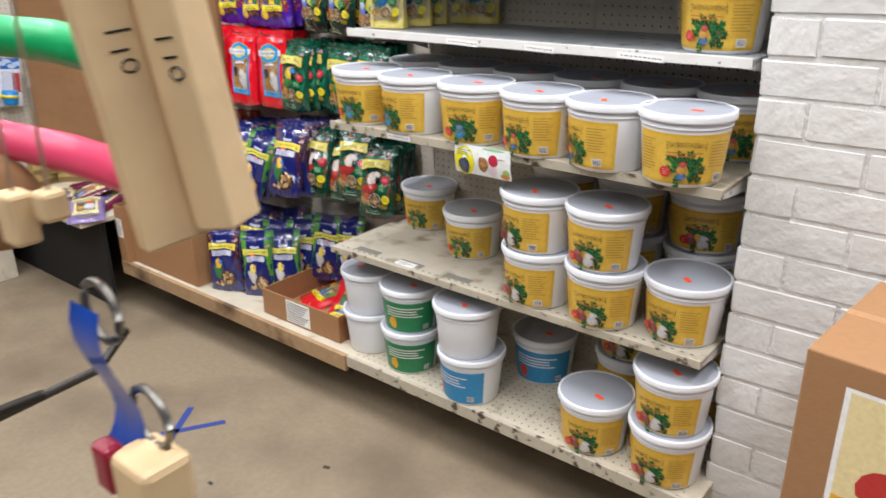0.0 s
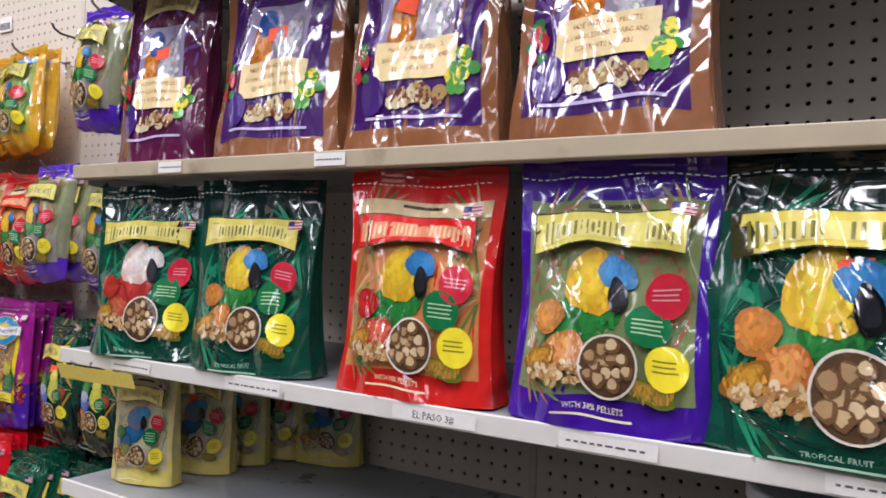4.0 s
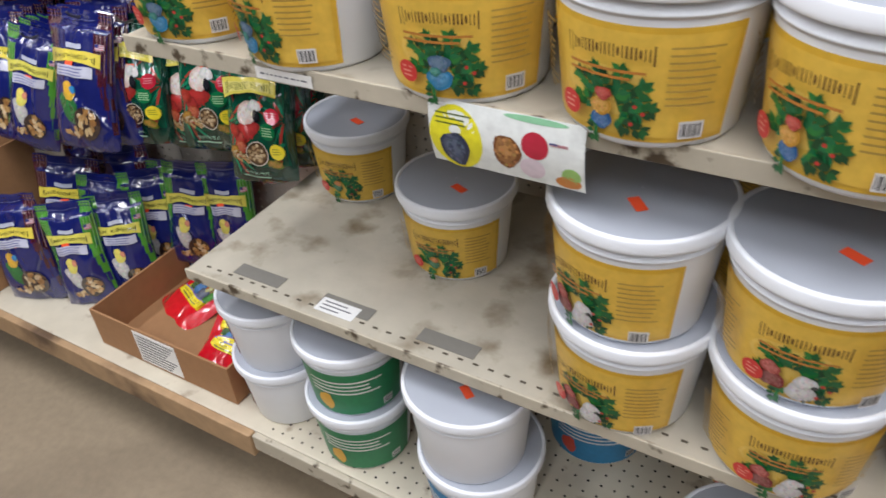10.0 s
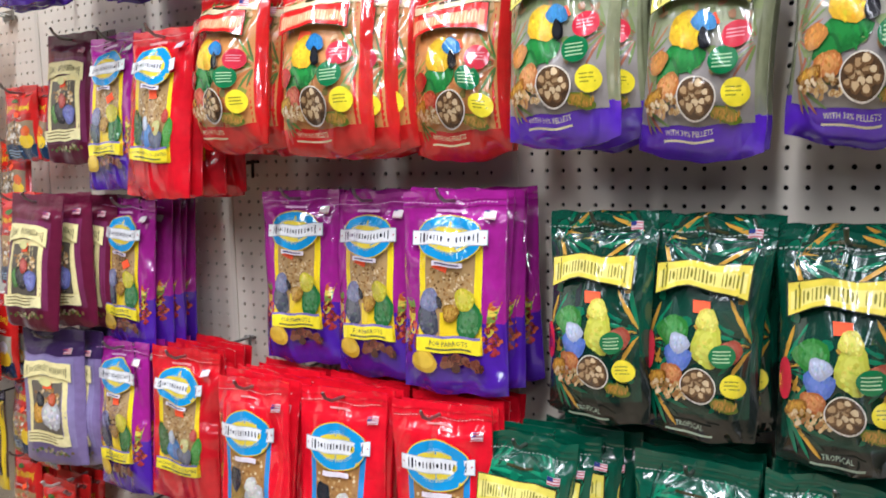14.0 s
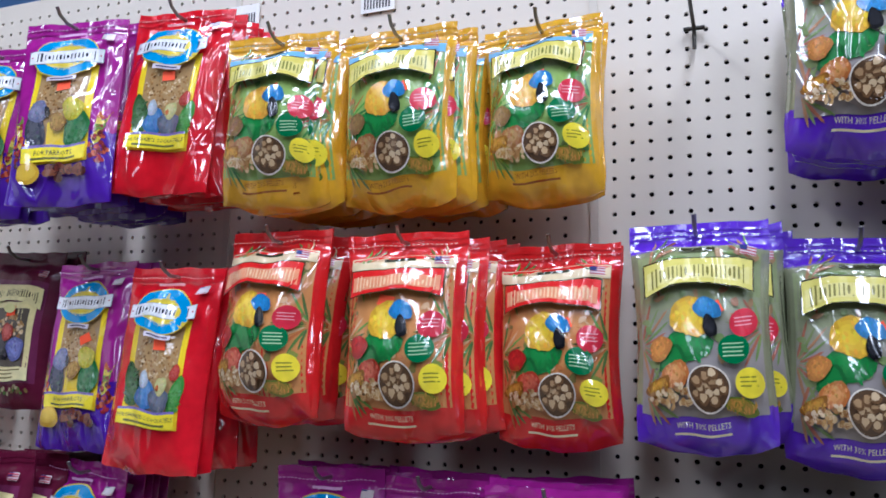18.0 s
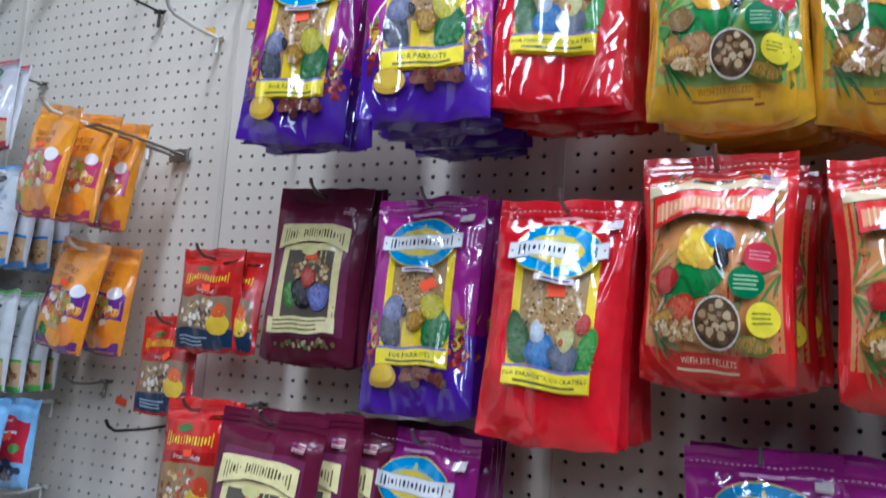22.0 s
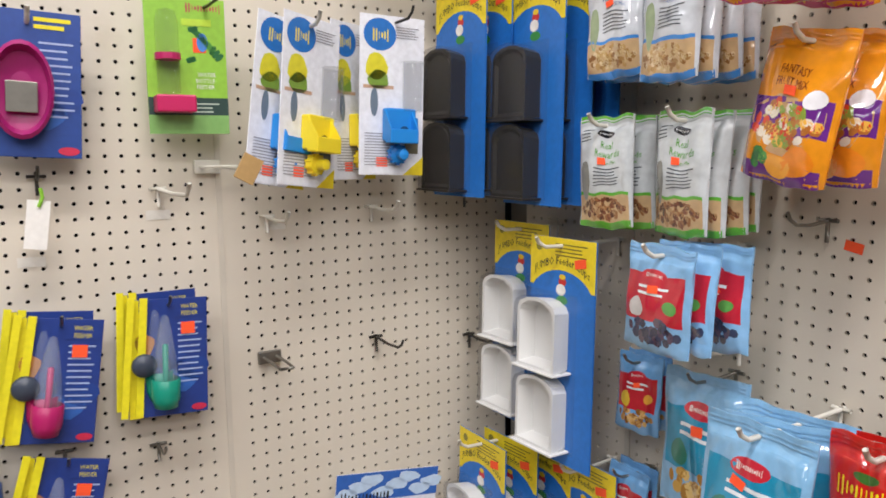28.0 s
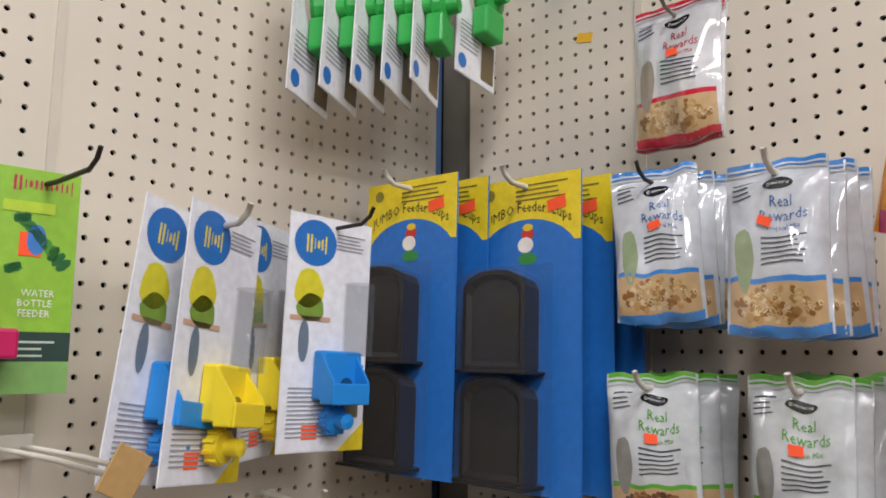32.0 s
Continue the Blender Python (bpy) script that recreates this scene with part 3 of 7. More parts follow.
def oval_plate(p, v, top):
    """Blue oval with a pale rim and a white band across it that carries the name as plain marks."""
    p.oval(0, v, 0.325, 0.122, hexa("d9c23a"), seg=28)
    p.up()
    p.oval(0, v, 0.315, 0.116, hexa("2590cc"), seg=28)
    p.up()
    p.oval(0, v, 0.24, 0.066, hexa("dcc63c"), seg=26)
    p.up()
    p.rect(-0.372, v - 0.037, 0.372, v + 0.037, hexa("9aa6b4"))
    p.up()
    p.rect(-0.366, v - 0.034, 0.366, v + 0.034, hexa("e4e5e6"))
    p.up()
    p.strokes(-0.3, 0.3, v, 0.042, hexa("262a38"), 8, 0.0, 8)
    for q in (-0.34, 0.34):
        p.oval(q, v, 0.009, 0.005, hexa("b8324a"), seg=7)
    p.words(top, 0, v + 0.07, 0.028, hexa("9cc8e4"), 0.95, bend=0.25)
    p.words("GOURMET BIRD FOOD", 0, v - 0.07, 0.026, hexa("d8d89a"), 0.9, bend=-0.25)


def art_cakes(p, c):
    """Seed-cake pouch: blue oval name plate over a picture window with a yellow frame."""
    if c["fruit_foot"]:
        for side in (-1, 1):
            for q in range(5):
                p.leaf(0.36 * side, 0.28 + 0.035 * q, 0.14, math.pi / 2 - side * (0.25 + 0.2 * q), (hexa("b5562c"), hexa("c9b83a"), hexa("8a3a2a"), hexa("6f8a3a"), hexa("d8c04a"))[(q + side) % 5])
            p.up()
            p.scatter(0.385 * side, 0.27, 0.075, 0.08, 34, 0.02, [hexa("7c1f26"), hexa("a3303a"), hexa("5a1f22"), hexa("c25a3a")], 4 + side)
        p.up()
    p.rect(-0.31, 0.2, 0.31, 0.73, hexa("f0d21c"))
    p.up()
    p.rect(-0.245, 0.28, 0.245, 0.7, hexa("a98a5c"))
    p.up()
    p.scatter(0, 0.54, 0.225, 0.13, 190, 0.011, PELLET + [hexa("6a4a28")], 11)
    p.up()
    if c["fruit_foot"]:
        p.rect(-0.1, 0.285, 0.12, 0.4, hexa("e8c81e"))
        p.up()
    for u, v, s, col in c["birds"]:
        p.blob(u, v, s[0], s[1], mix(col, BLACK, 0.25), mix(col, WHITE, 0.1), turn=0.25 if u < 0 else -0.25, wob=0.06)
    if c["fruit_foot"]:
        p.blob(0.02, 0.4, 0.085, 0.045, hexa("8a6420"), hexa("c9a04a"), wob=0.1)
        p.oval(-0.24, 0.155, 0.125, 0.055, hexa("c9a02c"), wob=0.04, seg=18)
        p.up()
        p.oval(-0.25, 0.162, 0.1, 0.04, hexa("dcb83c"), wob=0.04, seg=16)
        p.scatter(0.13, 0.155, 0.2, 0.03, 26, 0.034, [hexa("4a2420"), hexa("6a3428"), hexa("7a4a36")], 4)
    p.up()
    p.rect(-0.31, 0.205, 0.31, 0.275, hexa("f2df2a"))
    p.rect(-0.31, 0.275, 0.31, 0.287, hexa("7d6fb0"))
    p.up()
    p.words(c["line"], 0, 0.247, 0.034 if len(c["line"]) < 15 else 0.026, hexa("20304c"), 1.0)
    p.rect(-0.22, 0.216, 0.22, 0.226, hexa("6a6a3a"))
    oval_plate(p, 0.77, c["top"])
    p.rect(-0.15, 0.628, 0.15, 0.652, hexa("d9cfd6"))
    p.up()
    p.rect(-0.12, 0.636, 0.12, 0.644, hexa("55506a"))
    p.rect(-0.14, 0.905, 0.14, 0.918, c["pale"])
    for i in range(24):
        p.rect(-0.46 + 0.038 * i, 0.944, -0.438 + 0.038 * i, 0.948, c["pale"])
    flag(p, 0.32, 0.86)


def art_arch(p, c):
    """Red pouch with a blue-framed window under a blue oval plate."""
    p.rect(-0.31, 0.13, 0.31, 0.7, hexa("2f86c8"))
    p.up()
    p.rect(-0.25, 0.18, 0.25, 0.66, hexa("9f7442"))
    p.up()
    p.scatter(0.0, 0.5, 0.23, 0.14, 110, 0.015, PELLET + [hexa("6a4a28")], 12)
    p.up()
    for u, v, ru, rv, col in ((-0.13, 0.36, 0.12, 0.1, hexa("a8863a")), (-0.15, 0.45, 0.09, 0.07, hexa("2c3038")), (0.13, 0.33, 0.13, 0.12, hexa("d9d7d2")), (0.1, 0.43, 0.08, 0.05, hexa("e6e3dc"))):
        p.blob(u, v, ru, rv, mix(col, BLACK, 0.35), col, wob=0.1)
    p.rect(-0.27, 0.145, 0.27, 0.205, hexa("58a8dc"))
    p.up()
    p.lines(-0.2, 0.24, 0.18, 2, 0.02, 0.008, hexa("1c4468"))
    oval_plate(p, 0.705, "CLASSIC")
    p.rect(-0.15, 0.555, 0.15, 0.58, hexa("d9cfd6"))
    p.lines(-0.12, 0.12, 0.89, 1, 0.02, 0.01, c["pale"])
    flag(p, 0.33, 0.83)
    for i in range(24):
        p.rect(-0.46 + 0.038 * i, 0.93, -0.438 + 0.038 * i, 0.934, c["pale"])


def art_window(p, c):
    """Dark pouch with a cream framed picture window and a cream name plate."""
    p.rect(-0.4, 0.14, 0.4, 0.8, c["scene"])
    p.up()
    p.rect(-0.32, 0.16, 0.32, 0.66, hexa("e2d597"))
    p.up()
    p.rect(-0.25, 0.24, 0.25, 0.62, c["pic"])
    p.up()
    p.scatter(0, 0.5, 0.22, 0.09, 50, 0.022, PELLET, 3)
    p.up()
    for u, v, s, col in c["birds"]:
        p.blob(u, v, s, s * 1.2 * p.k, mix(col, BLACK, 0.45), mix(col, WHITE, 0.12))
    p.rect(-0.36, 0.155, 0.34, 0.235, hexa("e8dda6"))
    p.banner(-0.38, 0.38, 0.69, 0.1, hexa("e3d79a"), 0.03)
    p.up()
    p.strokes(-0.33, 0.33, 0.69, 0.068, hexa("4a4326"), 11, 0.028, 4)
    p.lines(-0.3, 0.28, 0.215, 3, 0.022, 0.008, hexa("7a6f3e"))
    p.scatter(0.05, 0.1, 0.33, 0.022, 26, 0.02, [hexa("a99f78"), hexa("4b6a2c"), hexa("6f5a34")], 9)
    p.oval(0, 0.62, 0.1, 0.03, hexa("d6d08a"))
    flag(p, 0.27, 0.83)


def art_seedmix(p, c):
    """Small seed-mix pouch: yellow name strokes over a mix window, dark foot."""
    p.rect(-0.46, 0.02, 0.46, 0.2, hexa("1f3550"))
    p.rect(-0.44, 0.2, 0.44, 0.52, c["mix"])
    p.up()
    p.scatter(-0.05, 0.36, 0.36, 0.13, 50, 0.035, c["grains"], 5)
    p.up()
    p.oval(0.25, 0.26, 0.17, 0.11, hexa("e8c32c"), wob=0.05)
    p.oval(0.27, 0.38, 0.11, 0.07, c["b1"], wob=0.05)
    p.rect(-0.4, 0.53, 0.4, 0.61, c["band"])
    p.up()
    p.words(c["line"], 0.0, 0.57, 0.06, WHITE, 0.8)
    p.strokes(-0.38, 0.36, 0.7, 0.1, hexa("eedb22"), 8, 0.0, 3)
    p.oval(-0.1, 0.79, 0.12, 0.03, hexa("3f6b2c"))
    p.lines(-0.36, 0.1, 0.12, 3, 0.03, 0.012, hexa("9fb4c4"))
    p.rect(0.2, 0.86, 0.42, 0.89, hexa("571412"))


def art_treat(p, c):
    """Light blue treat pouch with a coloured front panel."""
    p.rect(-0.44, 0.28, 0.44, 0.74, c["panel"])
    p.up()
    p.scatter(0, 0.2, 0.38, 0.09, 40, 0.05, c["grains"], 5)
    p.oval(0, 0.73, 0.19, 0.06, hexa("c42b3a"))
    p.up()
    p.strokes(-0.12, 0.12, 0.73, 0.04, WHITE, 6, 0, 2)
    p.lines(-0.2, 0.25, 0.6, 2, 0.06, 0.025, hexa("e6eef2"))
    p.oval(0.27, 0.45, 0.1, 0.06, c["seal"])
    p.oval(-0.22, 0.4, 0.12, 0.1, c["b1"], wob=0.06)


def art_stick(p, c):
    """Seed-stick pouch: clear sleeve over dark sticks, pale blossoms, a navy plate and a yellow edge."""
    p.rect(-0.48, 0.0, -0.36, 0.9, hexa("e0c21c"))
    p.rect(0.36, 0.0, 0.48, 0.9, hexa("e0c21c"))
    p.up()
    for u in (-0.16, 0.14):
        p.blob(u, 0.36, 0.12, 0.26, hexa("2c2018"), hexa("6a4e34"), wob=0.04)
    p.scatter(0.0, 0.36, 0.28, 0.24, 60, 0.028, [hexa("8a6a44"), hexa("3a2c20"), hexa("b08a58")], 6)
    p.up()
    p.rect(-0.36, 0.56, 0.36, 0.84, hexa("d8c6c2"))
    p.up()
    p.scatter(0.0, 0.56, 0.34, 0.16, 34, 0.06, [hexa("ece4e2"), hexa("e2ccd0"), hexa("f0ece8")], 7, wob=0.2)
    p.up()
    p.scatter(0.0, 0.6, 0.3, 0.14, 14, 0.03, [hexa("c8283c"), hexa("b86a78")], 8, wob=0.1)
    p.oval(0.0, 0.86, 0.3, 0.055, hexa("1c2450"), seg=18)
    p.up()
    p.strokes(-0.22, 0.22, 0.86, 0.05, hexa("d8d8e0"), 5, 0, 2)
    p.rect(-0.02, 0.14, 0.32, 0.26, hexa("1f2c6a"))
    p.up()
    p.lines(0.02, 0.28, 0.22, 2, 0.04, 0.014, hexa("c9cbe0"))


def art_reward(p, c):
    """White treat pouch with a clear window of mix and a coloured foot."""
    p.rect(-0.46, 0.05, 0.46, 0.28, hexa("c7a77c"))
    p.rect(-0.46, 0.28, 0.46, 0.31, c["edge"])
    p.rect(-0.48, 0.0, 0.48, 0.055, c["edge"])
    p.rect(-0.48, 0.95, 0.48, 1.0, c["edge"])
    p.up()
    p.scatter(0, 0.165, 0.4, 0.09, 90, 0.035, c["grains"], 5)
    p.oval(0.05, 0.83, 0.15, 0.034, hexa("23252a"))
    p.oval(-0.3, 0.42, 0.1, 0.19, c["b1"], wob=0.06)
    p.up()
    p.strokes(-0.06, 0.16, 0.83, 0.022, hexa("d6d6d6"), 7, 0, 2)
    p.words("Real", 0.08, 0.73, 0.085, c["ink"], 0.9)
    p.words("Rewards", 0.1, 0.655, 0.085, c["ink"], 0.9)
    p.words(c["line"], 0.1, 0.59, 0.042, c["ink"], 0.9)
    p.lines(-0.12, 0.34, 0.53, 6, 0.03, 0.01, hexa("555a60"))
    p.lines(-0.42, -0.2, 0.88, 4, 0.03, 0.01, hexa("555a60"))


def art_fruitmix(p, c):
    """Orange fruit-mix pouch with a clear window and a coloured band."""
    p.rect(-0.46, 0.3, 0.46, 0.55, c["band"])
    p.rect(-0.46, 0.0, 0.46, 0.1, c["band"])
    p.up()
    p.oval(0.0, 0.38, 0.42, 0.2, hexa("c9a070"), wob=0.08)
    p.up()
    p.scatter(0, 0.38, 0.38, 0.13, 60, 0.055, [hexa("e9dcc8"), hexa("d8462c"), hexa("e9b24c"), hexa("b06a30"), hexa("8aa040")], 5)
    p.words(c["line"][0], 0.0, 0.72, 0.075, hexa("7a2c12"), 0.75)
    p.words(c["line"][1], 0.0, 0.645, 0.075, hexa("7a2c12"), 0.75)
    p.oval(0.3, 0.55, 0.11, 0.06, hexa("f0eef2"))
    p.oval(0.22, 0.14, 0.18, 0.09, hexa("ef8a1e"), wob=0.05)
    p.oval(0.0, 0.11, 0.16, 0.07, hexa("f2a63a"), wob=0.05)
    p.scatter(-0.25, 0.13, 0.1, 0.04, 8, 0.05, GREENS, 3)


def art_bagfront(p, c):
    """Large brown bag with a purple printed front panel and a text plate."""
    p.rect(-0.42, 0.1, 0.42, 0.98, c["panel"])
    p.up()
    rnd = random.Random(4)
    for i in range(40):
        p.oval(-0.38 + 0.76 * rnd.random(), 0.45 + 0.5 * rnd.random(), 0.06, 0.012, hexa("6a4a90"), seg=7, turn=rnd.random() * 3)
    p.up()
    p.rect(-0.25, 0.35, 0.25, 0.75, hexa("9d94b4"))
    p.up()
    p.blob(-0.1, 0.54, 0.1, 0.14, hexa("a85a10"), hexa("ef9a1c"))
    p.oval(-0.08, 0.66, 0.08, 0.07, hexa("1c4f9c"))
    p.blob(0.12, 0.56, 0.12, 0.13, hexa("8a8694"), hexa("e0dce4"))
    p.up()
    p.rect(-0.25, 0.3, 0.29, 0.47, hexa("f0d9a2"))
    p.banner(-0.3, 0.3, 0.86, 0.1, hexa("ecdf9a"))
    p.up()
    p.strokes(-0.26, 0.26, 0.86, 0.07, hexa("4a3c18"), 11, 0.028, 4)
    p.words("MADE WITH 44% PELLETS,", 0.02, 0.435, 0.03, hexa("8a3c1c"), 0.85)
    p.words("26% WHOLESOME GRAINS AND", 0.02, 0.39, 0.03, hexa("8a3c1c"), 0.8)
    p.words("12% FRUITS & HERBS", 0.02, 0.345, 0.03, hexa("8a3c1c"), 0.85)
    p.oval(-0.26, 0.24, 0.1, 0.09, hexa("4b2a7c"), wob=0.03)
    p.scatter(0.05, 0.22, 0.18, 0.05, 26, 0.035, [hexa("cdbf98"), hexa("6d3a2a"), hexa("a88a58")], 7)
    p.scatter(0.33, 0.3, 0.06, 0.09, 9, 0.045, [hexa("e8d838"), hexa("3f8a3a"), hexa("58a048")], 8)
    p.scatter(-0.36, 0.38, 0.05, 0.1, 9, 0.04, [hexa("c22a3a"), hexa("2f7a3c")], 9)
    p.lines(-0.3, 0.35, 0.135, 1, 0.02, 0.012, hexa("c6b7dc"))


def berry_colours(seed, film, scene_c, plate, name_ink, bits, fruit, b1, b2, b3, sky=None, lo=0.13, hi=0.87, line="WITH 30% PELLETS", foot=None, stripes=None, flock=None, low=None):
    return dict(flock=flock, low=low, seed=seed, film=film, scene=scene_c, plate=plate, plate_ink=hexa("3b3a22"), name_ink=name_ink, bits=bits, fruit=fruit, b1=b1, b2=b2, b3=b3, sky=sky, lo=lo, hi=hi, line=line, foot_ink=foot or hexa("e8dcb0"), stripes=stripes)


YEL, BLU, GRN = hexa("e6c832"), hexa("3a86c4"), hexa("2f8a3e")
CAKE_BIRDS = [(-0.22, 0.37, (0.1, 0.1), hexa("474a58")), (-0.2, 0.46, (0.1, 0.06), hexa("8688a8")), (-0.1, 0.45, (0.025, 0.03), hexa("23242c")), (0.2, 0.37, (0.12, 0.1), hexa("2f7a3a")), (0.16, 0.47, (0.1, 0.06), hexa("d9cc2f"))]
SMALL_BIRDS = [(-0.24, 0.4, (0.085, 0.12), hexa("3f6a34")), (0.27, 0.36, (0.065, 0.1), hexa("4f9a3a")), (0.24, 0.47, (0.055, 0.04), hexa("c9483a")), (-0.05, 0.35, (0.12, 0.07), hexa("4f86c0")), (-0.09, 0.42, (0.055, 0.045), hexa("c9d2dc")), (0.12, 0.34, (0.11, 0.06), hexa("6a7080")), (0.13, 0.41, (0.06, 0.045), hexa("d6d28a")), (0.1, 0.4, (0.018, 0.014), hexa("d9702c"))]
